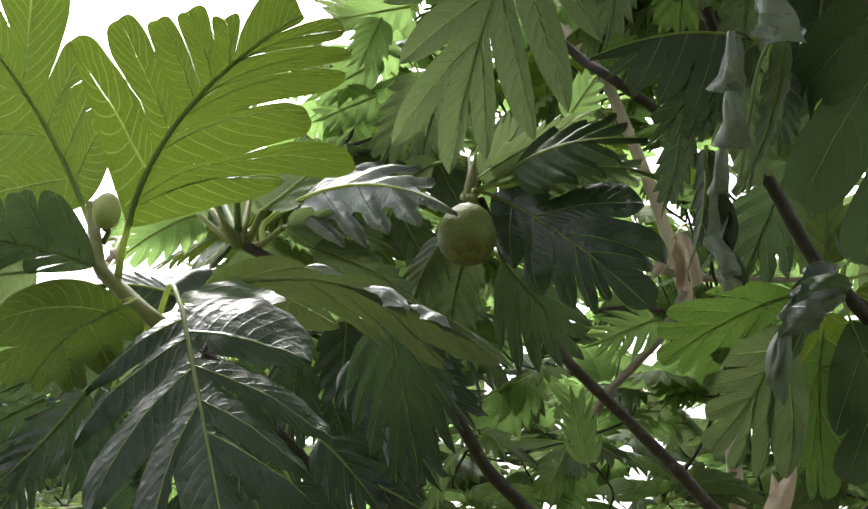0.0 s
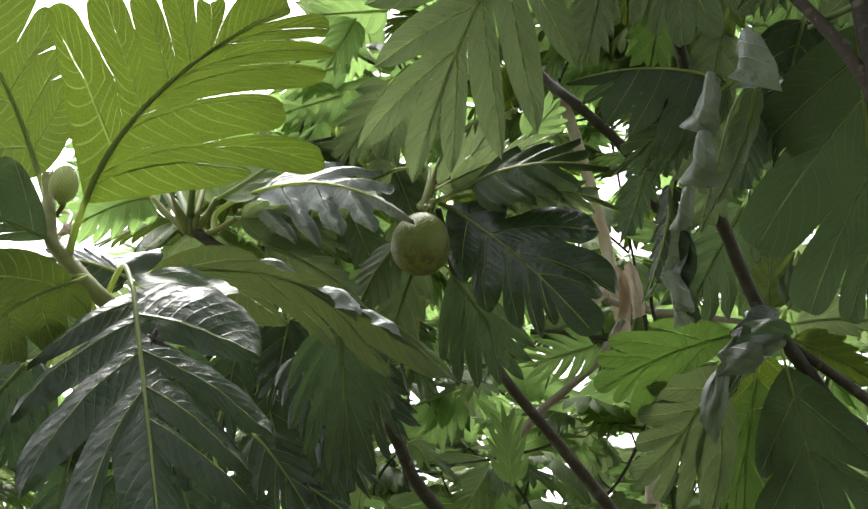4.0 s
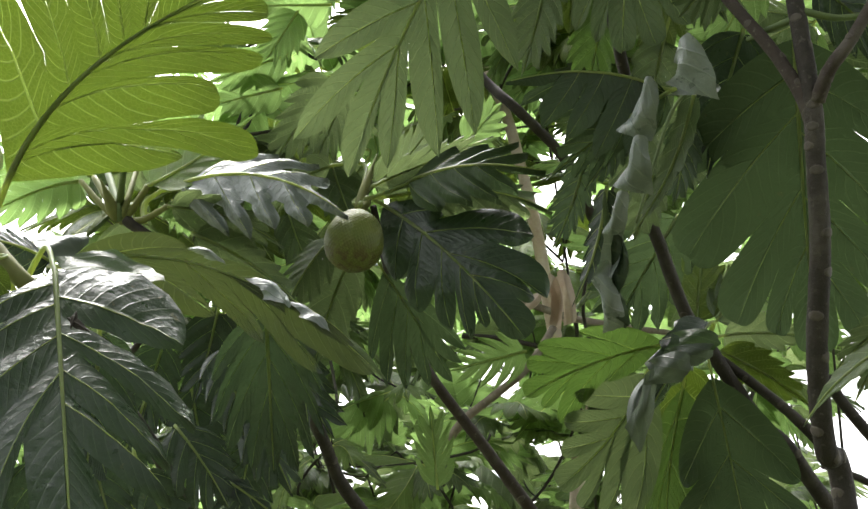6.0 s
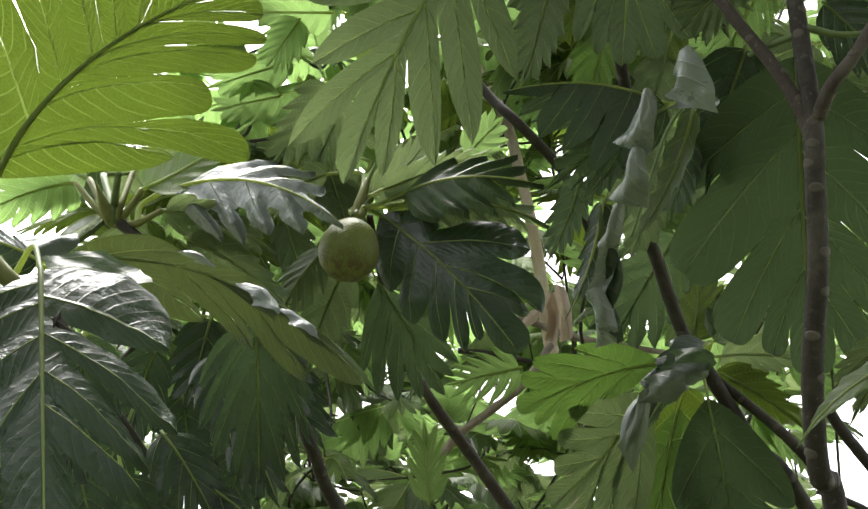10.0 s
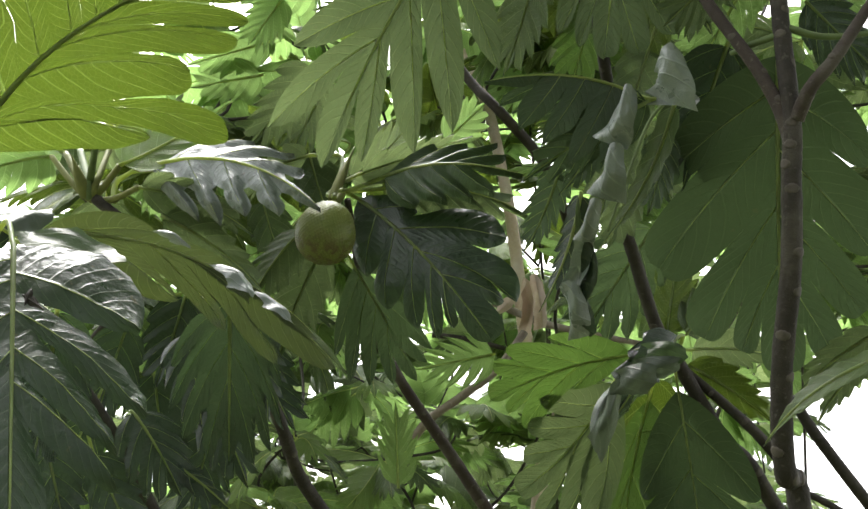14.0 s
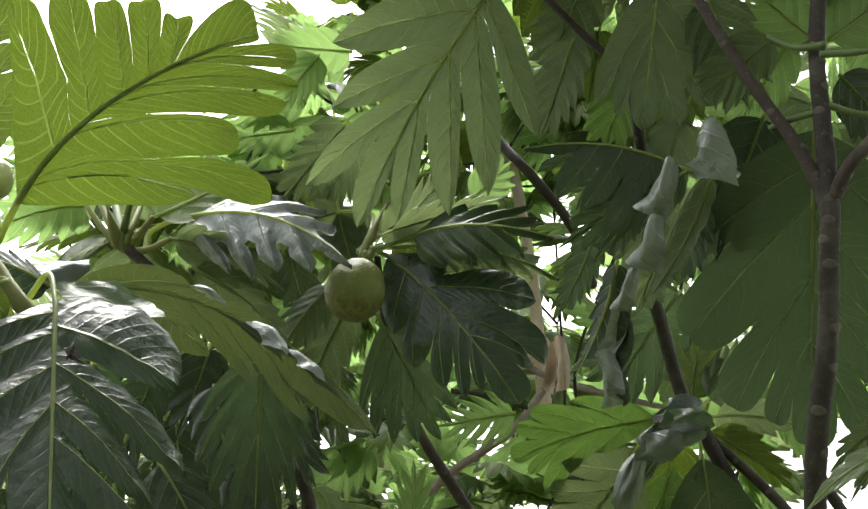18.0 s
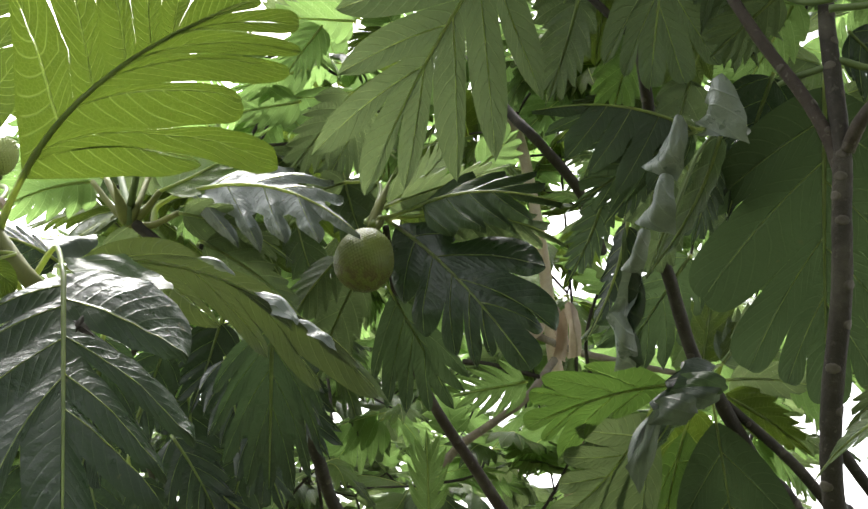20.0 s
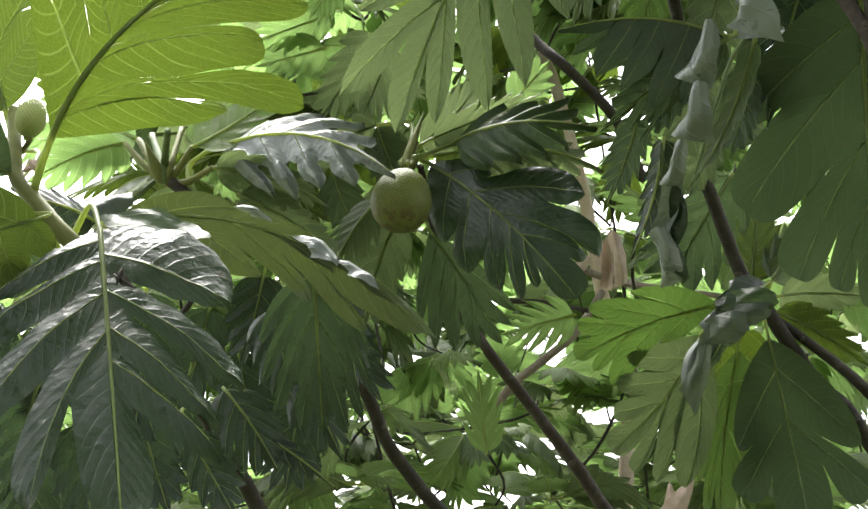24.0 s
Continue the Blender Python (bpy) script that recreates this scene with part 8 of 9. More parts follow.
spray(fruit_tree, (0.45, 3.38, 5.11), 6, 0.53, 907, ages=(1, 1, 2), lift=(-40, 20), hub=(0.081, 3.469, 5.021))
spray(young_tree, (1.24, 1.62, 4.34), 6, 0.61, 909, ages=(1, 1, 2), lift=(-40, 20), hub=(0.720, 2.081, 3.514))
spray(young_tree, (1.28, 1.86, 5.17), 6, 0.60, 910, ages=(1, 1, 2), lift=(-40, 20), hub=(0.966, 1.830, 5.230))
spray(fruit_tree, (1.13, 4.70, 6.51), 6, 0.53, 911, ages=(1, 1, 2), lift=(-40, 20), hub=(2.275, 4.242, 6.283))
spray(young_tree, (1.49, 2.15, 5.45), 6, 0.64, 912, ages=(1, 1, 2), lift=(-40, 20), hub=(1.280, 1.859, 5.170))
spray(young_tree, (0.40, 1.69, 4.88), 6, 0.59, 913, ages=(1, 1, 2), lift=(-40, 20), hub=(0.966, 1.830, 5.230))
spray(fruit_tree, (1.04, 2.96, 5.38), 6, 0.58, 914, ages=(1, 1, 2), lift=(-40, 20), hub=(0.452, 3.377, 5.110))
spray(fruit_tree, (1.73, 4.56, 6.48), 6, 0.60, 915, ages=(1, 1, 2), lift=(-40, 20), hub=(1.132, 4.697, 6.510))
spray(fruit_tree, (0.30, 3.02, 5.12), 6, 0.62, 916, ages=(1, 1, 2), lift=(-40, 20), hub=(-0.003, 2.929, 5.121))
spray(fruit_tree, (1.05, 4.59, 6.60), 6, 0.63, 917, ages=(1, 1, 2), lift=(-40, 20), hub=(1.132, 4.697, 6.510))
spray(fruit_tree, (2.84, 4.64, 6.04), 6, 0.66, 918, ages=(1, 1, 2), lift=(-40, 20), hub=(2.275, 4.242, 6.283))
spray(fruit_tree, (1.63, 3.37, 4.86), 6, 0.51, 919, ages=(1, 1, 2), lift=(-40, 20), hub=(1.042, 2.957, 5.380))
spray(young_tree, (2.35, 2.52, 5.15), 6, 0.67, 920, ages=(1, 1, 2), lift=(-40, 20), hub=(2.617, 2.609, 5.085))
spray(fruit_tree, (1.66, 3.32, 5.41), 6, 0.60, 921, ages=(1, 1, 2), lift=(-40, 20), hub=(1.632, 3.375, 4.857))
spray(fruit_tree, (2.39, 4.75, 6.34), 6, 0.57, 922, ages=(1, 1, 2), lift=(-40, 20), hub=(2.275, 4.242, 6.283))
spray(young_tree, (1.26, 1.48, 4.16), 6, 0.53, 923, ages=(1, 1, 2), lift=(-40, 20), hub=(1.235, 1.624, 4.344))
spray(young_tree, (2.21, 1.85, 4.18), 6, 0.68, 924, ages=(1, 1, 2), lift=(-40, 20), hub=(2.320, 2.338, 4.555))
spray(fruit_tree, (1.30, 4.80, 6.29), 6, 0.56, 925, ages=(1, 1, 2), lift=(-40, 20), hub=(1.132, 4.697, 6.510))
spray(young_tree, (0.59, 1.75, 4.65), 6, 0.64, 926, ages=(1, 1, 2), lift=(-40, 20), hub=(0.403, 1.694, 4.880))
spray(young_tree, (1.97, 2.00, 3.75), 6, 0.51, 927, ages=(1, 1, 2), lift=(-40, 20), hub=(2.209, 1.851, 4.180))
spray(fruit_tree, (0.48, 3.60, 5.27), 6, 0.51, 929, ages=(1, 1, 2), lift=(-40, 20), hub=(0.452, 3.377, 5.110))
spray(young_tree, (2.39, 1.47, 4.02), 6, 0.51, 930, ages=(1, 1, 2), lift=(-40, 20), hub=(2.209, 1.851, 4.180))
spray(fruit_tree, (2.53, 2.90, 4.79), 6, 0.54, 931, ages=(1, 1, 2), lift=(-40, 20), hub=(1.632, 3.375, 4.857))
spray(young_tree, (2.42, 2.70, 4.85), 6, 0.56, 932, ages=(1, 1, 2), lift=(-40, 20), hub=(2.617, 2.609, 5.085))
spray(young_tree, (0.68, 2.31, 4.96), 6, 0.63, 933, ages=(1, 1, 2), lift=(-40, 20), hub=(1.086, 2.130, 5.095))
# unseen trees added behind the camera, to dim light and reflections from there
rear_tree_1 = tree_at(-6.82, -1.83, "unseen breadfruit tree added behind the camera to block light")
branch(rear_tree_1, [(-6.82, -1.83, -0.08), (-6.72, -1.83, 1.5), (-6.82, -1.73, 3.0), (-6.82, -1.83, 4.2)], 0.1, 0.03, BARK, name="trunk")
spray(rear_tree_1, (-6.103, -2.237, 2.218), 6, 0.94, 1200, ages=(1, 2), lift=(-50, 20), ribs=False, hub=(-6.818, -1.827, 4.100))
spray(rear_tree_1, (-6.918, -1.669, 1.187), 6, 0.91, 1201, ages=(1, 2), lift=(-50, 20), ribs=False, hub=(-6.103, -2.237, 2.218))
spray(rear_tree_1, (-6.966, -2.392, 2.711), 6, 0.79, 1202, ages=(1, 2), lift=(-50, 20), ribs=False, hub=(-6.103, -2.237, 2.218))
spray(rear_tree_1, (-7.202, -2.105, 2.570), 6, 0.82, 1203, ages=(1, 2), lift=(-50, 20), ribs=False, hub=(-6.966, -2.392, 2.711))
spray(rear_tree_1, (-7.680, -1.162, 2.910), 6, 0.83, 1204, ages=(1, 2), lift=(-50, 20), ribs=False, hub=(-7.202, -2.105, 2.570))
spray(rear_tree_1, (-6.482, -2.628, 2.063), 6, 0.82, 1205, ages=(1, 2), lift=(-50, 20), ribs=False, hub=(-6.103, -2.237, 2.218))
spray(rear_tree_1, (-6.864, -1.101, 2.603), 6, 0.83, 1206, ages=(1, 2), lift=(-50, 20), ribs=False, hub=(-7.680, -1.162, 2.910))
spray(rear_tree_1, (-6.553, -1.279, 2.150), 6, 0.89, 1207, ages=(1, 2), lift=(-50, 20), ribs=False, hub=(-6.864, -1.101, 2.603))
spray(rear_tree_1, (-7.175, -2.790, 1.266), 6, 0.76, 1208, ages=(1, 2), lift=(-50, 20), ribs=False, hub=(-6.918, -1.669, 1.187))
spray(rear_tree_1, (-7.098, -2.383, 3.025), 6, 0.90, 1209, ages=(1, 2), lift=(-50, 20), ribs=False, hub=(-6.966, -2.392, 2.711))
spray(rear_tree_1, (-6.946, -1.368, 2.092), 6, 0.79, 1210, ages=(1, 2), lift=(-50, 20), ribs=False, hub=(-6.553, -1.279, 2.150))
spray(rear_tree_1, (-5.975, -1.716, 1.783), 6, 0.82, 1211, ages=(1, 2), lift=(-50, 20), ribs=False, hub=(-6.103, -2.237, 2.218))
spray(rear_tree_1, (-5.820, -2.705, 4.073), 6, 0.77, 1212, ages=(1, 2), lift=(-50, 20), ribs=False, hub=(-6.818, -1.827, 4.100))
rear_tree_2 = tree_at(-5.75, -4.33, "unseen breadfruit tree added behind the camera to block light")
branch(rear_tree_2, [(-5.75, -4.33, -0.08), (-5.65, -4.33, 1.5), (-5.75, -4.23, 3.0), (-5.75, -4.33, 4.2)], 0.1, 0.03, BARK, name="trunk")
spray(rear_tree_2, (-5.656, -5.081, 1.991), 6, 0.83, 1220, ages=(1, 2), lift=(-50, 20), ribs=False, hub=(-5.745, -4.329, 4.100))
spray(rear_tree_2, (-5.478, -3.750, 4.037), 6, 0.79, 1221, ages=(1, 2), lift=(-50, 20), ribs=False, hub=(-5.745, -4.329, 4.100))
spray(rear_tree_2, (-5.537, -3.783, 1.687), 6, 0.91, 1222, ages=(1, 2), lift=(-50, 20), ribs=False, hub=(-5.656, -5.081, 1.991))
spray(rear_tree_2, (-6.416, -4.146, 2.795), 6, 0.86, 1223, ages=(1, 2), lift=(-50, 20), ribs=False, hub=(-5.656, -5.081, 1.991))
spray(rear_tree_2, (-4.828, -5.052, 1.937), 6, 0.94, 1224, ages=(1, 2), lift=(-50, 20), ribs=False, hub=(-5.656, -5.081, 1.991))
spray(rear_tree_2, (-5.410, -3.527, 1.826), 6, 0.81, 1225, ages=(1, 2), lift=(-50, 20), ribs=False, hub=(-5.537, -3.783, 1.687))
spray(rear_tree_2, (-5.530, -3.774, 2.839), 6, 0.76, 1226, ages=(1, 2), lift=(-50, 20), ribs=False, hub=(-6.416, -4.146, 2.795))
spray(rear_tree_2, (-5.890, -3.792, 4.173), 6, 0.77, 1227, ages=(1, 2), lift=(-50, 20), ribs=False, hub=(-5.478, -3.750, 4.037))
spray(rear_tree_2, (-6.026, -3.507, 3.643), 6, 0.87, 1228, ages=(1, 2), lift=(-50, 20), ribs=False, hub=(-5.890, -3.792, 4.173))
spray(rear_tree_2, (-6.612, -4.341, 2.505), 6, 0.85, 1229, ages=(1, 2), lift=(-50, 20), ribs=False, hub=(-6.416, -4.146, 2.795))
spray(rear_tree_2, (-5.762, -5.148, 3.923), 6, 0.84, 1230, ages=(1, 2), lift=(-50, 20), ribs=False, hub=(-5.745, -4.329, 4.100))
spray(rear_tree_2, (-6.553, -4.096, 2.164), 6, 0.78, 1231, ages=(1, 2), lift=(-50, 20), ribs=False, hub=(-6.612, -4.341, 2.505))
spray(rear_tree_2, (-5.531, -5.290, 4.302), 6, 0.86, 1232, ages=(1, 2), lift=(-50, 20), ribs=False, hub=(-5.762, -5.148, 3.923))
rear_tree_3 = tree_at(-2.92, -4.85, "unseen breadfruit tree added behind the camera to block light")
branch(rear_tree_3, [(-2.92, -4.85, -0.08), (-2.82, -4.85, 1.5), (-2.92, -4.75, 3.0), (-2.92, -4.85, 4.2)], 0.1, 0.03, BARK, name="trunk")
spray(rear_tree_3, (-1.781, -4.692, 1.051), 6, 0.89, 1240, ages=(1, 2), lift=(-50, 20), ribs=False, hub=(-2.917, -4.854, 4.100))
spray(rear_tree_3, (-4.078, -5.300, 3.050), 6, 0.88, 1241, ages=(1, 2), lift=(-50, 20), ribs=False, hub=(-2.917, -4.854, 4.100))
spray(rear_tree_3, (-1.737, -4.219, 1.643), 6, 0.86, 1242, ages=(1, 2), lift=(-50, 20), ribs=False, hub=(-1.781, -4.692, 1.051))
spray(rear_tree_3, (-3.951, -4.447, 2.536), 6, 0.88, 1243, ages=(1, 2), lift=(-50, 20), ribs=False, hub=(-4.078, -5.300, 3.050))
spray(rear_tree_3, (-4.041, -4.866, 2.571), 6, 0.76, 1244, ages=(1, 2), lift=(-50, 20), ribs=False, hub=(-3.951, -4.447, 2.536))
spray(rear_tree_3, (-2.501, -3.895, 3.689), 6, 0.94, 1245, ages=(1, 2), lift=(-50, 20), ribs=False, hub=(-2.917, -4.854, 4.100))
spray(rear_tree_3, (-3.965, -4.575, 3.098), 6, 0.84, 1246, ages=(1, 2), lift=(-50, 20), ribs=False, hub=(-3.951, -4.447, 2.536))
spray(rear_tree_3, (-2.131, -5.030, 1.314), 6, 0.88, 1247, ages=(1, 2), lift=(-50, 20), ribs=False, hub=(-1.781, -4.692, 1.051))
spray(rear_tree_3, (-2.002, -5.114, 3.263), 6, 0.78, 1248, ages=(1, 2), lift=(-50, 20), ribs=False, hub=(-2.917, -4.854, 4.100))
spray(rear_tree_3, (-1.676, -3.898, 1.055), 6, 0.88, 1249, ages=(1, 2), lift=(-50, 20), ribs=False, hub=(-1.781, -4.692, 1.051))
spray(rear_tree_3, (-1.802, -4.827, 1.289), 6, 0.90, 1250, ages=(1, 2), lift=(-50, 20), ribs=False, hub=(-1.781, -4.692, 1.051))
spray(rear_tree_3, (-2.914, -5.171, 1.210), 6, 0.79, 1251, ages=(1, 2), lift=(-50, 20), ribs=False, hub=(-2.131, -5.030, 1.314))
spray(rear_tree_3, (-2.092, -4.913, 2.917), 6, 0.88, 1252, ages=(1, 2), lift=(-50, 20), ribs=False, hub=(-2.002, -5.114, 3.263))
rear_tree_4 = tree_at(-0.93, -5.88, "unseen breadfruit tree added behind the camera to block light")
branch(rear_tree_4, [(-0.93, -5.88, -0.08), (-0.83, -5.88, 1.5), (-0.93, -5.78, 3.0), (-0.93, -5.88, 4.2)], 0.1, 0.03, BARK, name="trunk")
spray(rear_tree_4, (-0.255, -5.431, 1.071), 6, 0.88, 1260, ages=(1, 2), lift=(-50, 20), ribs=False, hub=(-0.931, -5.879, 4.100))
spray(rear_tree_4, (-2.161, -5.868, 4.330), 6, 0.92, 1261, ages=(1, 2), lift=(-50, 20), ribs=False, hub=(-0.931, -5.879, 4.100))
spray(rear_tree_4, (-1.442, -5.013, 1.624), 6, 0.89, 1262, ages=(1, 2), lift=(-50, 20), ribs=False, hub=(-0.255, -5.431, 1.071))
spray(rear_tree_4, (-0.242, -6.800, 1.931), 6, 0.86, 1263, ages=(1, 2), lift=(-50, 20), ribs=False, hub=(-0.255, -5.431, 1.071))
spray(rear_tree_4, (0.359, -6.548, 2.662), 6, 0.93, 1264, ages=(1, 2), lift=(-50, 20), ribs=False, hub=(-0.242, -6.800, 1.931))
spray(rear_tree_4, (-1.783, -5.210, 3.676), 6, 0.91, 1265, ages=(1, 2), lift=(-50, 20), ribs=False, hub=(-2.161, -5.868, 4.330))
spray(rear_tree_4, (-1.341, -5.671, 1.531), 6, 0.81, 1266, ages=(1, 2), lift=(-50, 20), ribs=False, hub=(-1.442, -5.013, 1.624))
spray(rear_tree_4, (-0.126, -6.652, 2.953), 6, 0.77, 1267, ages=(1, 2), lift=(-50, 20), ribs=False, hub=(0.359, -6.548, 2.662))
spray(rear_tree_4, (-0.133, -5.595, 1.439), 6, 0.93, 1268, ages=(1, 2), lift=(-50, 20), ribs=False, hub=(-0.255, -5.431, 1.071))
spray(rear_tree_4, (-0.537, -5.591, 1.278), 6, 0.92, 1269, ages=(1, 2), lift=(-50, 20), ribs=False, hub=(-0.255, -5.431, 1.071))
spray(rear_tree_4, (-0.413, -6.110, 1.275), 6, 0.90, 1270, ages=(1, 2), lift=(-50, 20), ribs=False, hub=(-0.537, -5.591, 1.278))
spray(rear_tree_4, (-1.658, -5.301, 3.104), 6, 0.82, 1271, ages=(1, 2), lift=(-50, 20), ribs=False, hub=(-1.783, -5.210, 3.676))
spray(rear_tree_4, (-1.064, -6.315, 2.831), 6, 0.93, 1272, ages=(1, 2), lift=(-50, 20), ribs=False, hub=(-0.126, -6.652, 2.953))
rear_tree_5 = tree_at(1.44, -6.24, "unseen breadfruit tree added behind the camera to block light")
branch(rear_tree_5, [(1.44, -6.24, -0.08), (1.54, -6.24, 1.5), (1.44, -6.14, 3.0), (1.44, -6.24, 4.2)], 0.1, 0.03, BARK, name="trunk")
spray(rear_tree_5, (1.150, -5.861, 4.505), 6, 0.79, 1280, ages=(1, 2), lift=(-50, 20), ribs=False, hub=(1.442, -6.245, 4.100))
spray(rear_tree_5, (1.598, -5.468, 2.991), 6, 0.80, 1281, ages=(1, 2), lift=(-50, 20), ribs=False, hub=(1.442, -6.245, 4.100))
spray(rear_tree_5, (0.626, -5.833, 3.062), 6, 0.77, 1282, ages=(1, 2), lift=(-50, 20), ribs=False, hub=(1.598, -5.468, 2.991))
spray(rear_tree_5, (0.417, -6.631, 2.984), 6, 0.84, 1283, ages=(1, 2), lift=(-50, 20), ribs=False, hub=(0.626, -5.833, 3.062))
spray(rear_tree_5, (0.906, -6.754, 3.126), 6, 0.91, 1284, ages=(1, 2), lift=(-50, 20), ribs=False, hub=(0.417, -6.631, 2.984))
spray(rear_tree_5, (1.116, -6.326, 3.514), 6, 0.82, 1285, ages=(1, 2), lift=(-50, 20), ribs=False, hub=(0.906, -6.754, 3.126))
spray(rear_tree_5, (2.154, -7.241, 1.949), 6, 0.87, 1286, ages=(1, 2), lift=(-50, 20), ribs=False, hub=(0.906, -6.754, 3.126))
spray(rear_tree_5, (0.438, -7.163, 3.223), 6, 0.86, 1287, ages=(1, 2), lift=(-50, 20), ribs=False, hub=(0.417, -6.631, 2.984))
spray(rear_tree_5, (1.835, -5.547, 2.160), 6, 0.93, 1288, ages=(1, 2), lift=(-50, 20), ribs=False, hub=(1.598, -5.468, 2.991))
spray(rear_tree_5, (2.375, -5.340, 2.097), 6, 0.76, 1289, ages=(1, 2), lift=(-50, 20), ribs=False, hub=(1.835, -5.547, 2.160))
spray(rear_tree_5, (2.167, -6.861, 1.208), 6, 0.89, 1290, ages=(1, 2), lift=(-50, 20), ribs=False, hub=(2.154, -7.241, 1.949))
spray(rear_tree_5, (1.954, -5.903, 1.392), 6, 0.89, 1291, ages=(1, 2), lift=(-50, 20), ribs=False, hub=(2.167, -6.861, 1.208))
spray(rear_tree_5, (0.777, -6.249, 3.435), 6, 0.82, 1292, ages=(1, 2), lift=(-50, 20), ribs=False, hub=(1.116, -6.326, 3.514))
rear_tree_6 = tree_at(3.38, -4.83, "unseen breadfruit tree added behind the camera to block light")
branch(rear_tree_6, [(3.38, -4.83, -0.08), (3.48, -4.83, 1.5), (3.38, -4.73, 3.0), (3.38, -4.83, 4.2)], 0.1, 0.03, BARK, name="trunk")
spray(rear_tree_6, (4.247, -4.521, 3.995), 6, 0.76, 1300, ages=(1, 2), lift=(-50, 20), ribs=False, hub=(3.381, -4.828, 4.100))
spray(rear_tree_6, (4.100, -5.453, 2.163), 6, 0.88, 1301, ages=(1, 2), lift=(-50, 20), ribs=False, hub=(4.247, -4.521, 3.995))
spray(rear_tree_6, (4.131, -4.550, 2.822), 6, 0.86, 1302, ages=(1, 2), lift=(-50, 20), ribs=False, hub=(4.100, -5.453, 2.163))
spray(rear_tree_6, (3.651, -5.403, 2.336), 6, 0.84, 1303, ages=(1, 2), lift=(-50, 20), ribs=False, hub=(4.100, -5.453, 2.163))
spray(rear_tree_6, (2.359, -4.967, 3.488), 6, 0.75, 1304, ages=(1, 2), lift=(-50, 20), ribs=False, hub=(3.381, -4.828, 4.100))
spray(rear_tree_6, (2.964, -3.964, 4.260), 6, 0.78, 1305, ages=(1, 2), lift=(-50, 20), ribs=False, hub=(3.381, -4.828, 4.100))
spray(rear_tree_6, (4.444, -3.993, 3.273), 6, 0.79, 1306, ages=(1, 2), lift=(-50, 20), ribs=False, hub=(4.131, -4.550, 2.822))
spray(rear_tree_6, (3.297, -5.534, 2.976), 6, 0.77, 1307, ages=(1, 2), lift=(-50, 20), ribs=False, hub=(3.651, -5.403, 2.336))
spray(rear_tree_6, (3.100, -5.546, 3.443), 6, 0.82, 1308, ages=(1, 2), lift=(-50, 20), ribs=False, hub=(3.297, -5.534, 2.976))
spray(rear_tree_6, (4.288, -4.174, 1.562), 6, 0.90, 1309, ages=(1, 2), lift=(-50, 20), ribs=False, hub=(4.100, -5.453, 2.163))
spray(rear_tree_6, (3.993, -5.288, 3.974), 6, 0.76, 1310, ages=(1, 2), lift=(-50, 20), ribs=False, hub=(3.381, -4.828, 4.100))
spray(rear_tree_6, (2.913, -4.448, 3.901), 6, 0.94, 1311, ages=(1, 2), lift=(-50, 20), ribs=False, hub=(3.381, -4.828, 4.100))
spray(rear_tree_6, (3.533, -4.368, 4.418), 6, 0.94, 1312, ages=(1, 2), lift=(-50, 20), ribs=False, hub=(3.381, -4.828, 4.100))
rear_tree_7 = tree_at(4.88, -3.17, "unseen breadfruit tree added behind the camera to block light")
branch(rear_tree_7, [(4.88, -3.17, -0.08), (4.98, -3.17, 1.5), (4.88, -3.07, 3.0), (4.88, -3.17, 4.2)], 0.1, 0.03, BARK, name="trunk")
spray(rear_tree_7, (4.725, -2.625, 2.880), 6, 0.77, 1320, ages=(1, 2), lift=(-50, 20), ribs=False, hub=(4.878, -3.168, 4.100))
spray(rear_tree_7, (5.942, -3.393, 1.566), 6, 0.82, 1321, ages=(1, 2), lift=(-50, 20), ribs=False, hub=(4.725, -2.625, 2.880))
spray(rear_tree_7, (3.650, -2.341, 1.503), 6, 0.75, 1322, ages=(1, 2), lift=(-50, 20), ribs=False, hub=(4.725, -2.625, 2.880))
spray(rear_tree_7, (6.069, -3.552, 3.244), 6, 0.82, 1323, ages=(1, 2), lift=(-50, 20), ribs=False, hub=(4.725, -2.625, 2.880))
spray(rear_tree_7, (4.460, -2.318, 3.635), 6, 0.82, 1324, ages=(1, 2), lift=(-50, 20), ribs=False, hub=(4.725, -2.625, 2.880))
spray(rear_tree_7, (5.728, -2.627, 4.121), 6, 0.83, 1325, ages=(1, 2), lift=(-50, 20), ribs=False, hub=(4.878, -3.168, 4.100))
spray(rear_tree_7, (4.692, -2.367, 2.664), 6, 0.82, 1326, ages=(1, 2), lift=(-50, 20), ribs=False, hub=(4.725, -2.625, 2.880))
spray(rear_tree_7, (5.187, -2.773, 2.872), 6, 0.77, 1327, ages=(1, 2), lift=(-50, 20), ribs=False, hub=(4.725, -2.625, 2.880))
spray(rear_tree_7, (6.153, -3.805, 3.104), 6, 0.82, 1328, ages=(1, 2), lift=(-50, 20), ribs=False, hub=(6.069, -3.552, 3.244))
spray(rear_tree_7, (3.709, -3.701, 2.479), 6, 0.76, 1329, ages=(1, 2), lift=(-50, 20), ribs=False, hub=(4.725, -2.625, 2.880))
spray(rear_tree_7, (3.825, -3.134, 2.453), 6, 0.76, 1330, ages=(1, 2), lift=(-50, 20), ribs=False, hub=(3.709, -3.701, 2.479))
spray(rear_tree_7, (4.397, -3.718, 4.087), 6, 0.94, 1331, ages=(1, 2), lift=(-50, 20), ribs=False, hub=(4.878, -3.168, 4.100))
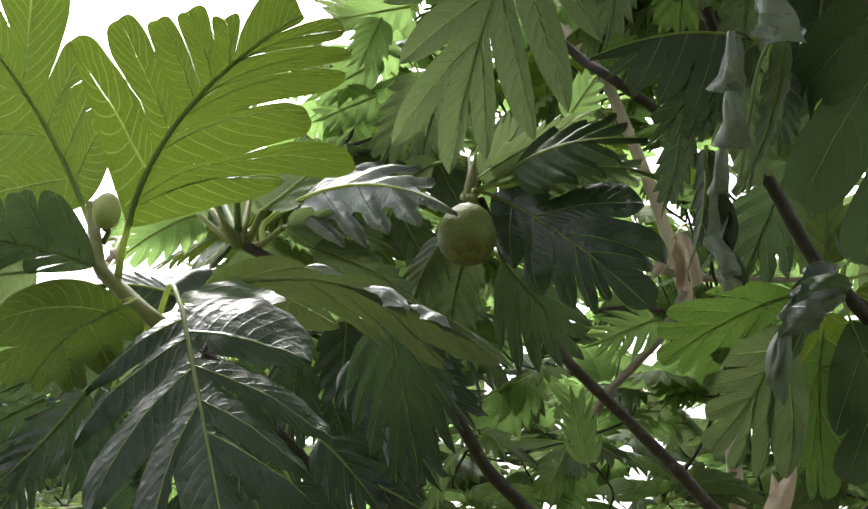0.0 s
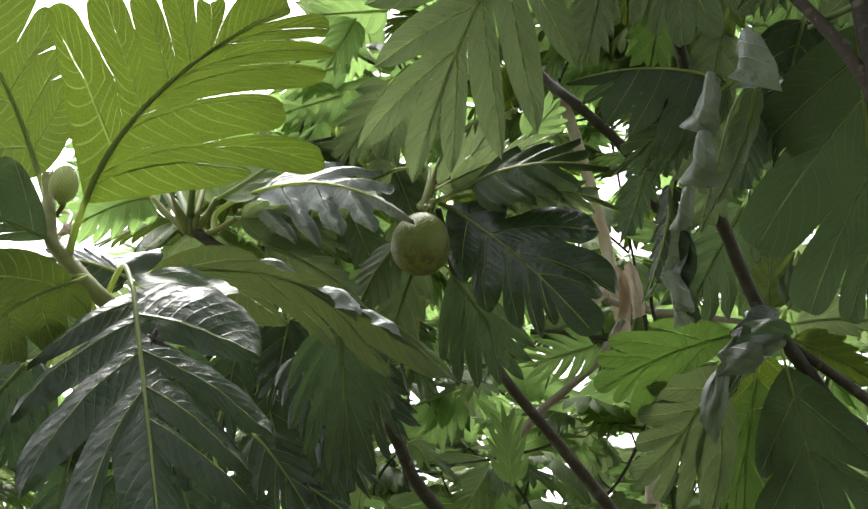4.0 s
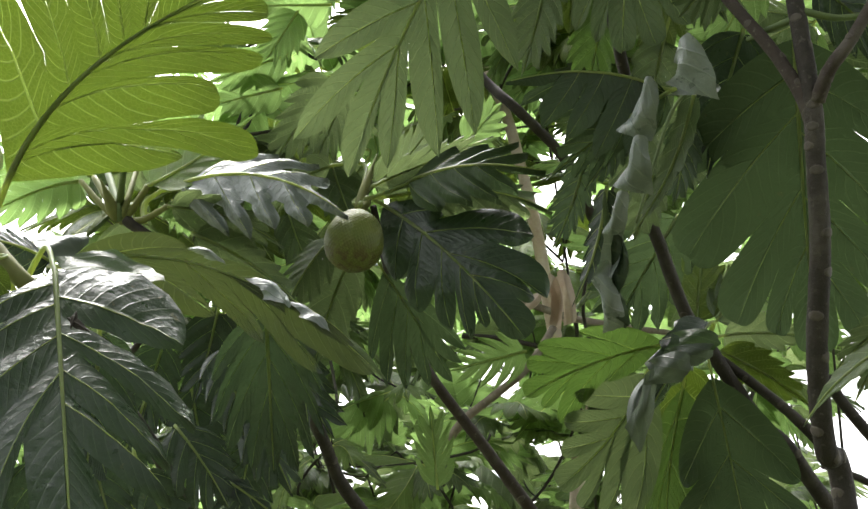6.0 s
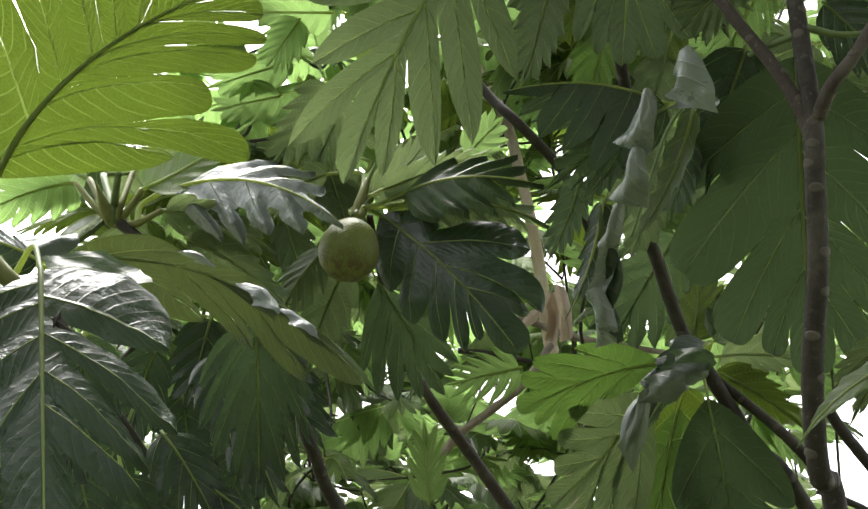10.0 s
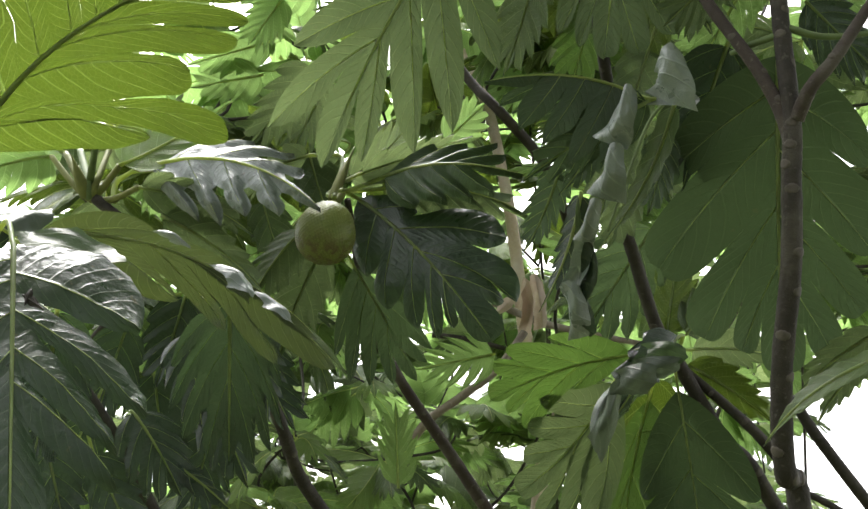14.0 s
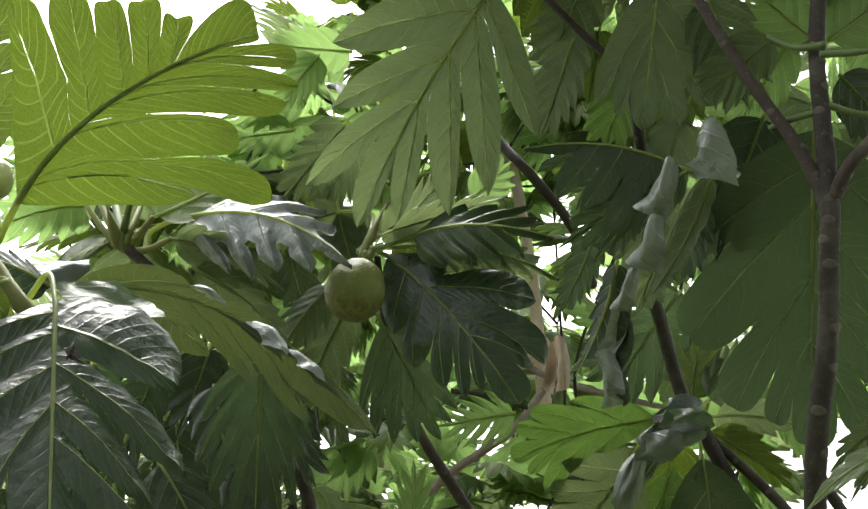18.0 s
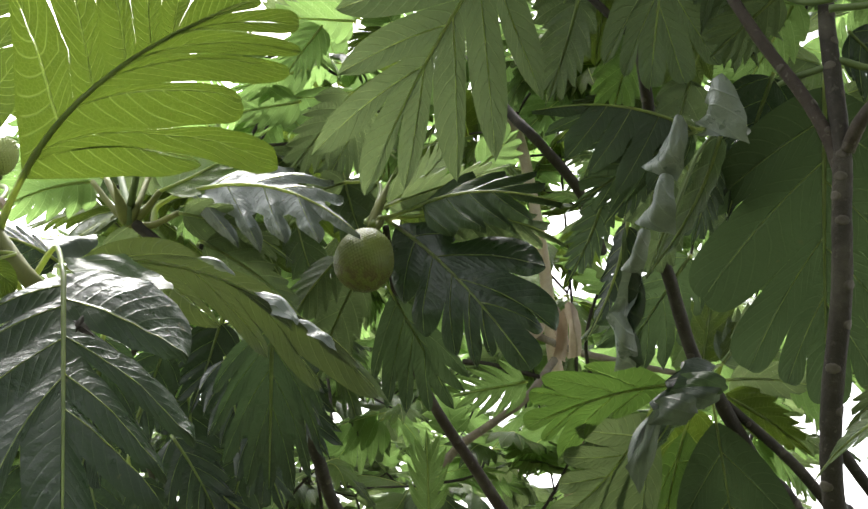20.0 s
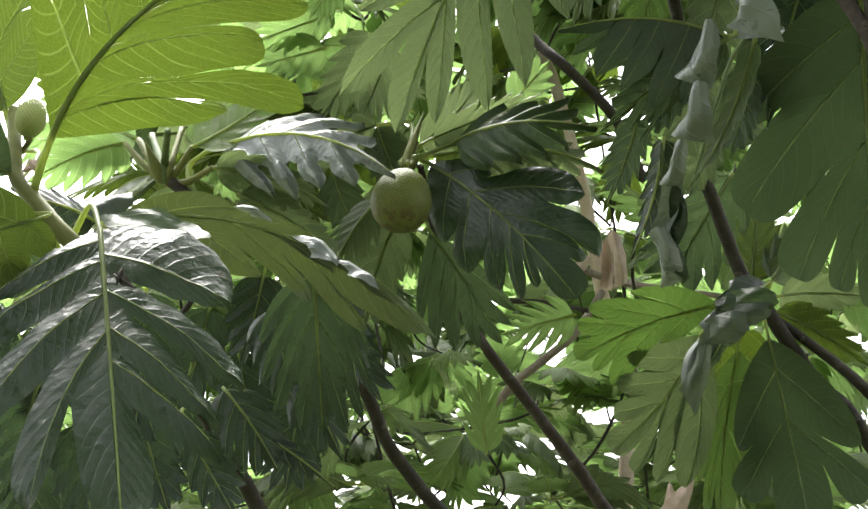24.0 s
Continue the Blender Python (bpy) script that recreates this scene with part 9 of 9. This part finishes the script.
spray(rear_tree_7, (5.858, -2.376, 2.722), 6, 0.79, 1332, ages=(1, 2), lift=(-50, 20), ribs=False, hub=(5.187, -2.773, 2.872))
rear_tree_8 = tree_at(6.46, -1.26, "unseen breadfruit tree added behind the camera to block light")
branch(rear_tree_8, [(6.46, -1.26, -0.08), (6.56, -1.26, 1.5), (6.46, -1.16, 3.0), (6.46, -1.26, 4.2)], 0.1, 0.03, BARK, name="trunk")
spray(rear_tree_8, (5.737, -0.410, 1.789), 6, 0.87, 1340, ages=(1, 2), lift=(-50, 20), ribs=False, hub=(6.457, -1.255, 4.100))
spray(rear_tree_8, (6.757, -2.056, 3.633), 6, 0.85, 1341, ages=(1, 2), lift=(-50, 20), ribs=False, hub=(6.457, -1.255, 4.100))
spray(rear_tree_8, (6.968, -1.171, 3.809), 6, 0.77, 1342, ages=(1, 2), lift=(-50, 20), ribs=False, hub=(6.457, -1.255, 4.100))
spray(rear_tree_8, (5.731, -0.895, 1.334), 6, 0.83, 1343, ages=(1, 2), lift=(-50, 20), ribs=False, hub=(5.737, -0.410, 1.789))
spray(rear_tree_8, (7.005, -1.976, 2.450), 6, 0.89, 1344, ages=(1, 2), lift=(-50, 20), ribs=False, hub=(6.757, -2.056, 3.633))
spray(rear_tree_8, (5.692, -1.637, 2.857), 6, 0.92, 1345, ages=(1, 2), lift=(-50, 20), ribs=False, hub=(7.005, -1.976, 2.450))
spray(rear_tree_8, (6.509, -0.552, 2.722), 6, 0.77, 1346, ages=(1, 2), lift=(-50, 20), ribs=False, hub=(5.737, -0.410, 1.789))
spray(rear_tree_8, (7.483, -1.381, 1.478), 6, 0.86, 1347, ages=(1, 2), lift=(-50, 20), ribs=False, hub=(7.005, -1.976, 2.450))
spray(rear_tree_8, (6.295, -2.250, 2.091), 6, 0.78, 1348, ages=(1, 2), lift=(-50, 20), ribs=False, hub=(7.005, -1.976, 2.450))
spray(rear_tree_8, (6.190, -1.613, 4.406), 6, 0.76, 1349, ages=(1, 2), lift=(-50, 20), ribs=False, hub=(6.457, -1.255, 4.100))
spray(rear_tree_8, (5.931, -2.201, 2.369), 6, 0.82, 1350, ages=(1, 2), lift=(-50, 20), ribs=False, hub=(6.295, -2.250, 2.091))
spray(rear_tree_8, (5.993, -1.880, 2.129), 6, 0.92, 1351, ages=(1, 2), lift=(-50, 20), ribs=False, hub=(5.931, -2.201, 2.369))
spray(rear_tree_8, (7.506, -1.201, 3.071), 6, 0.80, 1352, ages=(1, 2), lift=(-50, 20), ribs=False, hub=(6.968, -1.171, 3.809))
spray(tree_behind, (0.266, 6.281, 5.637), 5, 0.5, 1700, ages=(3, 3, 0), lift=(-60, 10), hub=(-0.203, 5.594, 5.950))
# unseen crowns added to the rear trees, to cut light from above and behind
rnd = random.Random(77)
crowns = (rear_tree_2, rear_tree_3, rear_tree_4, rear_tree_5, rear_tree_6)
for k in range(46):
    tree = crowns[k % 5]
    top = Vector((tree.location.x, tree.location.y, 4.1))
    reach = 0.35 + 0.6 * (k // 5) / 9
    goal = Vector((rnd.uniform(-3.6, 3.6), rnd.uniform(-3.0, -0.9), rnd.uniform(5.0, 7.0)))
    at = top.lerp(goal, reach)
    spray(tree, tuple(at), 6, rnd.uniform(0.75, 0.95), 3000 + k, ages=(1, 2), lift=(-40, 20), ribs=False, hub=tuple(top.lerp(goal, max(0.0, reach - 0.4))))
spray(tree_behind, (0.612, 5.525, 5.367), 5, 0.5, 1701, ages=(3, 3, 0), lift=(-60, 10), hub=(0.266, 6.281, 5.637))
spray(tree_behind, (0.743, 5.315, 5.346), 5, 0.5, 1702, ages=(3, 3, 0), lift=(-60, 10), hub=(0.612, 5.525, 5.367))
spray(tree_behind, (0.224, 6.459, 5.237), 5, 0.5, 1703, ages=(3, 3, 0), lift=(-60, 10), hub=(0.266, 6.281, 5.637))
spray(tree_behind, (0.761, 6.369, 4.946), 5, 0.5, 1704, ages=(3, 3, 0), lift=(-60, 10), hub=(0.224, 6.459, 5.237))
spray(tree_behind, (0.090, 5.501, 5.422), 5, 0.5, 1705, ages=(3, 3, 0), lift=(-60, 10), hub=(0.612, 5.525, 5.367))
spray(tree_behind, (0.712, 6.769, 4.539), 5, 0.5, 1706, ages=(3, 3, 0), lift=(-60, 10), hub=(0.761, 6.369, 4.946))
spray(tree_behind, (0.520, 6.807, 4.947), 5, 0.5, 1707, ages=(3, 3, 0), lift=(-60, 10), hub=(0.712, 6.769, 4.539))
far_tree_left = tree_at(-2.5, 5.7, "breadfruit tree with fresh light-green leaves")
branch(far_tree_left, [(-2.5, 5.7, -0.08), (-2.4, 5.6, 1.2), (-1.9, 5.4, 2.6), (-1.3, 5.1, 3.6)], 0.045, 0.012, BARK, name="trunk")
spray(far_tree_left, (-0.784, 3.941, 4.253), 5, 0.42, 1800, ages=(3, 3, 0, 1), lift=(-50, 15), hub=(-1.300, 5.100, 3.580))
spray(far_tree_left, (-0.921, 4.200, 4.164), 5, 0.42, 1801, ages=(3, 3, 0, 1), lift=(-50, 15), hub=(-0.784, 3.941, 4.253))
spray(far_tree_left, (-1.006, 4.038, 3.789), 5, 0.42, 1802, ages=(3, 3, 0, 1), lift=(-50, 15), hub=(-0.921, 4.200, 4.164))
spray(far_tree_left, (-0.688, 4.098, 3.902), 5, 0.42, 1803, ages=(3, 3, 0, 1), lift=(-50, 15), hub=(-1.006, 4.038, 3.789))
spray(far_tree_left, (-0.611, 4.206, 4.395), 5, 0.42, 1804, ages=(3, 3, 0, 1), lift=(-50, 15), hub=(-0.784, 3.941, 4.253))
spray(far_tree_left, (-1.106, 4.115, 3.618), 5, 0.42, 1805, ages=(3, 3, 0, 1), lift=(-50, 15), hub=(-1.006, 4.038, 3.789))
hedge_tree_0 = tree_at(-7.35, 12.97, "distant leafy tree beyond the garden")
branch(hedge_tree_0, [(-7.35, 12.97, -0.1), (-7.25, 12.97, 2.0), (-7.35, 12.97, 3.75)], 0.15, 0.05, BARK, name="trunk")
spray(hedge_tree_0, (-7.465, 12.239, 6.063), 6, 0.96, 2388, ages=(1, 1, 3), lift=(-50, 40), ribs=False, hub=(-7.350, 12.970, 3.700))
spray(hedge_tree_0, (-7.871, 13.029, 4.946), 6, 0.83, 2389, ages=(1, 1, 3), lift=(-50, 40), ribs=False, hub=(-7.350, 12.970, 3.700))
spray(hedge_tree_0, (-7.085, 11.511, 4.093), 6, 0.92, 2390, ages=(1, 1, 3), lift=(-50, 40), ribs=False, hub=(-7.350, 12.970, 3.700))
spray(hedge_tree_0, (-8.267, 14.697, 4.148), 6, 0.94, 2391, ages=(1, 1, 3), lift=(-50, 40), ribs=False, hub=(-7.350, 12.970, 3.700))
spray(hedge_tree_0, (-7.633, 13.235, 3.420), 6, 0.93, 2392, ages=(1, 1, 3), lift=(-50, 40), ribs=False, hub=(-7.350, 12.970, 3.700))
spray(hedge_tree_0, (-7.228, 13.403, 6.144), 6, 0.94, 2393, ages=(1, 1, 3), lift=(-50, 40), ribs=False, hub=(-7.465, 12.239, 6.063))
spray(hedge_tree_0, (-7.244, 13.222, 5.626), 6, 0.9, 2394, ages=(1, 1, 3), lift=(-50, 40), ribs=False, hub=(-7.228, 13.403, 6.144))
spray(hedge_tree_0, (-6.821, 13.077, 4.482), 6, 0.86, 2395, ages=(1, 1, 3), lift=(-50, 40), ribs=False, hub=(-7.350, 12.970, 3.700))
spray(hedge_tree_0, (-7.189, 14.323, 4.362), 6, 1.1, 2396, ages=(1, 1, 3), lift=(-50, 40), ribs=False, hub=(-8.267, 14.697, 4.148))
spray(hedge_tree_0, (-6.054, 12.999, 3.248), 6, 0.97, 2397, ages=(1, 1, 3), lift=(-50, 40), ribs=False, hub=(-7.350, 12.970, 3.700))
spray(hedge_tree_0, (-5.868, 12.615, 6.196), 6, 0.9, 2398, ages=(1, 1, 3), lift=(-50, 40), ribs=False, hub=(-7.228, 13.403, 6.144))
spray(hedge_tree_0, (-6.247, 13.125, 5.692), 6, 0.9, 2399, ages=(1, 1, 3), lift=(-50, 40), ribs=False, hub=(-5.868, 12.615, 6.196))
spray(hedge_tree_0, (-6.218, 13.967, 4.848), 6, 1.02, 2400, ages=(1, 1, 3), lift=(-50, 40), ribs=False, hub=(-6.821, 13.077, 4.482))
spray(hedge_tree_0, (-5.964, 14.308, 3.903), 6, 0.84, 2401, ages=(1, 1, 3), lift=(-50, 40), ribs=False, hub=(-6.218, 13.967, 4.848))
spray(hedge_tree_0, (-4.997, 12.554, 3.018), 6, 0.88, 2402, ages=(1, 1, 3), lift=(-50, 40), ribs=False, hub=(-6.054, 12.999, 3.248))
hedge_tree_1 = tree_at(-3.55, 12.86, "distant leafy tree beyond the garden")
branch(hedge_tree_1, [(-3.55, 12.86, -0.1), (-3.45, 12.86, 2.0), (-3.55, 12.86, 3.75)], 0.15, 0.05, BARK, name="trunk")
spray(hedge_tree_1, (-4.234, 11.125, 5.310), 6, 1.03, 2403, ages=(1, 1, 3), lift=(-50, 40), ribs=False, hub=(-3.550, 12.860, 3.700))
spray(hedge_tree_1, (-4.307, 11.750, 5.113), 6, 0.87, 2404, ages=(1, 1, 3), lift=(-50, 40), ribs=False, hub=(-4.234, 11.125, 5.310))
spray(hedge_tree_1, (-5.309, 13.707, 4.623), 6, 0.88, 2405, ages=(1, 1, 3), lift=(-50, 40), ribs=False, hub=(-3.550, 12.860, 3.700))
spray(hedge_tree_1, (-4.329, 12.481, 3.732), 6, 1.07, 2406, ages=(1, 1, 3), lift=(-50, 40), ribs=False, hub=(-3.550, 12.860, 3.700))
spray(hedge_tree_1, (-4.553, 12.982, 3.601), 6, 0.9, 2407, ages=(1, 1, 3), lift=(-50, 40), ribs=False, hub=(-4.329, 12.481, 3.732))
spray(hedge_tree_1, (-4.129, 12.079, 5.840), 6, 1.08, 2408, ages=(1, 1, 3), lift=(-50, 40), ribs=False, hub=(-4.307, 11.750, 5.113))
spray(hedge_tree_1, (-4.327, 13.712, 5.672), 6, 0.8, 2409, ages=(1, 1, 3), lift=(-50, 40), ribs=False, hub=(-5.309, 13.707, 4.623))
spray(hedge_tree_1, (-4.144, 13.385, 4.589), 6, 1.05, 2410, ages=(1, 1, 3), lift=(-50, 40), ribs=False, hub=(-4.553, 12.982, 3.601))
spray(hedge_tree_1, (-3.915, 12.451, 3.771), 6, 0.89, 2411, ages=(1, 1, 3), lift=(-50, 40), ribs=False, hub=(-4.329, 12.481, 3.732))
spray(hedge_tree_1, (-4.199, 14.463, 3.582), 6, 1.0, 2412, ages=(1, 1, 3), lift=(-50, 40), ribs=False, hub=(-4.553, 12.982, 3.601))
spray(hedge_tree_1, (-3.022, 12.708, 6.445), 6, 0.91, 2413, ages=(1, 1, 3), lift=(-50, 40), ribs=False, hub=(-4.129, 12.079, 5.840))
spray(hedge_tree_1, (-2.512, 11.580, 5.089), 6, 0.92, 2414, ages=(1, 1, 3), lift=(-50, 40), ribs=False, hub=(-4.307, 11.750, 5.113))
spray(hedge_tree_1, (-2.617, 12.007, 4.510), 6, 0.86, 2415, ages=(1, 1, 3), lift=(-50, 40), ribs=False, hub=(-2.512, 11.580, 5.089))
spray(hedge_tree_1, (-2.726, 13.026, 4.414), 6, 1.03, 2416, ages=(1, 1, 3), lift=(-50, 40), ribs=False, hub=(-2.617, 12.007, 4.510))
spray(hedge_tree_1, (-3.406, 14.663, 4.015), 6, 1.05, 2417, ages=(1, 1, 3), lift=(-50, 40), ribs=False, hub=(-4.199, 14.463, 3.582))
spray(hedge_tree_1, (-2.034, 13.123, 6.307), 6, 0.94, 2418, ages=(1, 1, 3), lift=(-50, 40), ribs=False, hub=(-3.022, 12.708, 6.445))
spray(hedge_tree_1, (-1.770, 13.184, 5.417), 6, 1.02, 2419, ages=(1, 1, 3), lift=(-50, 40), ribs=False, hub=(-2.034, 13.123, 6.307))
spray(hedge_tree_1, (-2.358, 12.838, 5.055), 6, 1.04, 2420, ages=(1, 1, 3), lift=(-50, 40), ribs=False, hub=(-2.726, 13.026, 4.414))
spray(hedge_tree_1, (-2.476, 14.394, 4.189), 6, 0.81, 2421, ages=(1, 1, 3), lift=(-50, 40), ribs=False, hub=(-3.406, 14.663, 4.015))
spray(hedge_tree_1, (-1.620, 12.754, 3.375), 6, 0.97, 2422, ages=(1, 1, 3), lift=(-50, 40), ribs=False, hub=(-2.726, 13.026, 4.414))
hedge_tree_2 = tree_at(0.25, 12.75, "distant leafy tree beyond the garden")
branch(hedge_tree_2, [(0.25, 12.75, -0.1), (0.35, 12.75, 2.0), (0.25, 12.75, 3.75)], 0.15, 0.05, BARK, name="trunk")
spray(hedge_tree_2, (-1.496, 13.283, 6.643), 6, 0.93, 2423, ages=(1, 1, 3), lift=(-50, 40), ribs=False, hub=(0.250, 12.750, 3.700))
spray(hedge_tree_2, (-1.133, 12.932, 5.820), 6, 0.95, 2424, ages=(1, 1, 3), lift=(-50, 40), ribs=False, hub=(-1.496, 13.283, 6.643))
spray(hedge_tree_2, (-1.142, 13.112, 4.983), 6, 1.08, 2425, ages=(1, 1, 3), lift=(-50, 40), ribs=False, hub=(-1.133, 12.932, 5.820))
spray(hedge_tree_2, (-1.072, 12.168, 4.271), 6, 0.88, 2426, ages=(1, 1, 3), lift=(-50, 40), ribs=False, hub=(-1.142, 13.112, 4.983))
spray(hedge_tree_2, (-0.851, 12.236, 3.689), 6, 0.94, 2427, ages=(1, 1, 3), lift=(-50, 40), ribs=False, hub=(-1.072, 12.168, 4.271))
spray(hedge_tree_2, (-0.601, 13.225, 6.718), 6, 0.88, 2428, ages=(1, 1, 3), lift=(-50, 40), ribs=False, hub=(-1.496, 13.283, 6.643))
spray(hedge_tree_2, (-0.051, 13.033, 5.690), 6, 1.09, 2429, ages=(1, 1, 3), lift=(-50, 40), ribs=False, hub=(-1.133, 12.932, 5.820))
spray(hedge_tree_2, (-0.082, 13.307, 5.339), 6, 0.84, 2430, ages=(1, 1, 3), lift=(-50, 40), ribs=False, hub=(-0.051, 13.033, 5.690))
spray(hedge_tree_2, (-0.092, 12.021, 4.386), 6, 0.88, 2431, ages=(1, 1, 3), lift=(-50, 40), ribs=False, hub=(-1.072, 12.168, 4.271))
spray(hedge_tree_2, (0.108, 12.058, 3.287), 6, 1.09, 2432, ages=(1, 1, 3), lift=(-50, 40), ribs=False, hub=(0.250, 12.750, 3.700))
spray(hedge_tree_2, (0.563, 10.757, 5.893), 6, 0.89, 2433, ages=(1, 1, 3), lift=(-50, 40), ribs=False, hub=(-0.092, 12.021, 4.386))
spray(hedge_tree_2, (0.465, 12.994, 5.930), 6, 0.96, 2434, ages=(1, 1, 3), lift=(-50, 40), ribs=False, hub=(-0.051, 13.033, 5.690))
spray(hedge_tree_2, (0.761, 13.947, 5.036), 6, 0.98, 2435, ages=(1, 1, 3), lift=(-50, 40), ribs=False, hub=(-0.082, 13.307, 5.339))
spray(hedge_tree_2, (0.672, 11.667, 4.166), 6, 1.02, 2436, ages=(1, 1, 3), lift=(-50, 40), ribs=False, hub=(-0.092, 12.021, 4.386))
spray(hedge_tree_2, (1.125, 13.787, 3.732), 6, 0.94, 2437, ages=(1, 1, 3), lift=(-50, 40), ribs=False, hub=(0.250, 12.750, 3.700))
spray(hedge_tree_2, (1.640, 11.461, 6.203), 6, 0.82, 2438, ages=(1, 1, 3), lift=(-50, 40), ribs=False, hub=(0.563, 10.757, 5.893))
spray(hedge_tree_2, (2.032, 13.572, 6.094), 6, 0.93, 2439, ages=(1, 1, 3), lift=(-50, 40), ribs=False, hub=(0.465, 12.994, 5.930))
hedge_tree_3 = tree_at(4.06, 12.64, "distant leafy tree beyond the garden")
branch(hedge_tree_3, [(4.06, 12.64, -0.1), (4.16, 12.64, 2.0), (4.06, 12.64, 3.75)], 0.15, 0.05, BARK, name="trunk")
spray(hedge_tree_3, (2.172, 12.484, 5.348), 6, 0.95, 2440, ages=(1, 1, 3), lift=(-50, 40), ribs=False, hub=(4.060, 12.640, 3.700))
spray(hedge_tree_2, (1.989, 13.218, 4.282), 6, 1.0, 2441, ages=(1, 1, 3), lift=(-50, 40), ribs=False, hub=(1.125, 13.787, 3.732))
spray(hedge_tree_2, (2.018, 12.165, 3.383), 6, 1.05, 2442, ages=(1, 1, 3), lift=(-50, 40), ribs=False, hub=(1.989, 13.218, 4.282))
spray(hedge_tree_3, (2.793, 12.971, 6.632), 6, 0.83, 2443, ages=(1, 1, 3), lift=(-50, 40), ribs=False, hub=(2.172, 12.484, 5.348))
spray(hedge_tree_3, (2.425, 12.545, 5.570), 6, 1.05, 2444, ages=(1, 1, 3), lift=(-50, 40), ribs=False, hub=(2.172, 12.484, 5.348))
spray(hedge_tree_3, (2.533, 12.821, 5.170), 6, 0.83, 2445, ages=(1, 1, 3), lift=(-50, 40), ribs=False, hub=(2.172, 12.484, 5.348))
spray(hedge_tree_3, (3.011, 13.206, 4.750), 6, 0.85, 2446, ages=(1, 1, 3), lift=(-50, 40), ribs=False, hub=(2.533, 12.821, 5.170))
spray(hedge_tree_3, (3.191, 13.935, 3.973), 6, 0.99, 2447, ages=(1, 1, 3), lift=(-50, 40), ribs=False, hub=(3.011, 13.206, 4.750))
spray(hedge_tree_3, (3.471, 10.785, 6.299), 6, 0.92, 2448, ages=(1, 1, 3), lift=(-50, 40), ribs=False, hub=(2.425, 12.545, 5.570))
spray(hedge_tree_3, (3.700, 12.619, 5.958), 6, 0.9, 2449, ages=(1, 1, 3), lift=(-50, 40), ribs=False, hub=(2.425, 12.545, 5.570))
spray(hedge_tree_3, (3.418, 12.049, 5.178), 6, 0.95, 2450, ages=(1, 1, 3), lift=(-50, 40), ribs=False, hub=(2.533, 12.821, 5.170))
spray(hedge_tree_3, (4.359, 13.674, 4.989), 6, 1.01, 2451, ages=(1, 1, 3), lift=(-50, 40), ribs=False, hub=(3.011, 13.206, 4.750))
spray(hedge_tree_3, (3.914, 13.683, 3.966), 6, 1.05, 2452, ages=(1, 1, 3), lift=(-50, 40), ribs=False, hub=(3.191, 13.935, 3.973))
spray(hedge_tree_3, (4.194, 11.873, 6.421), 6, 0.88, 2453, ages=(1, 1, 3), lift=(-50, 40), ribs=False, hub=(3.700, 12.619, 5.958))
spray(hedge_tree_3, (5.366, 12.383, 6.912), 6, 0.86, 2454, ages=(1, 1, 3), lift=(-50, 40), ribs=False, hub=(4.194, 11.873, 6.421))
hedge_tree_4 = tree_at(7.86, 12.53, "distant leafy tree beyond the garden")
branch(hedge_tree_4, [(7.86, 12.53, -0.1), (7.96, 12.53, 2.0), (7.86, 12.53, 3.75)], 0.15, 0.05, BARK, name="trunk")
spray(hedge_tree_4, (6.442, 12.256, 6.773), 6, 0.98, 2455, ages=(1, 1, 3), lift=(-50, 40), ribs=False, hub=(7.860, 12.530, 3.700))
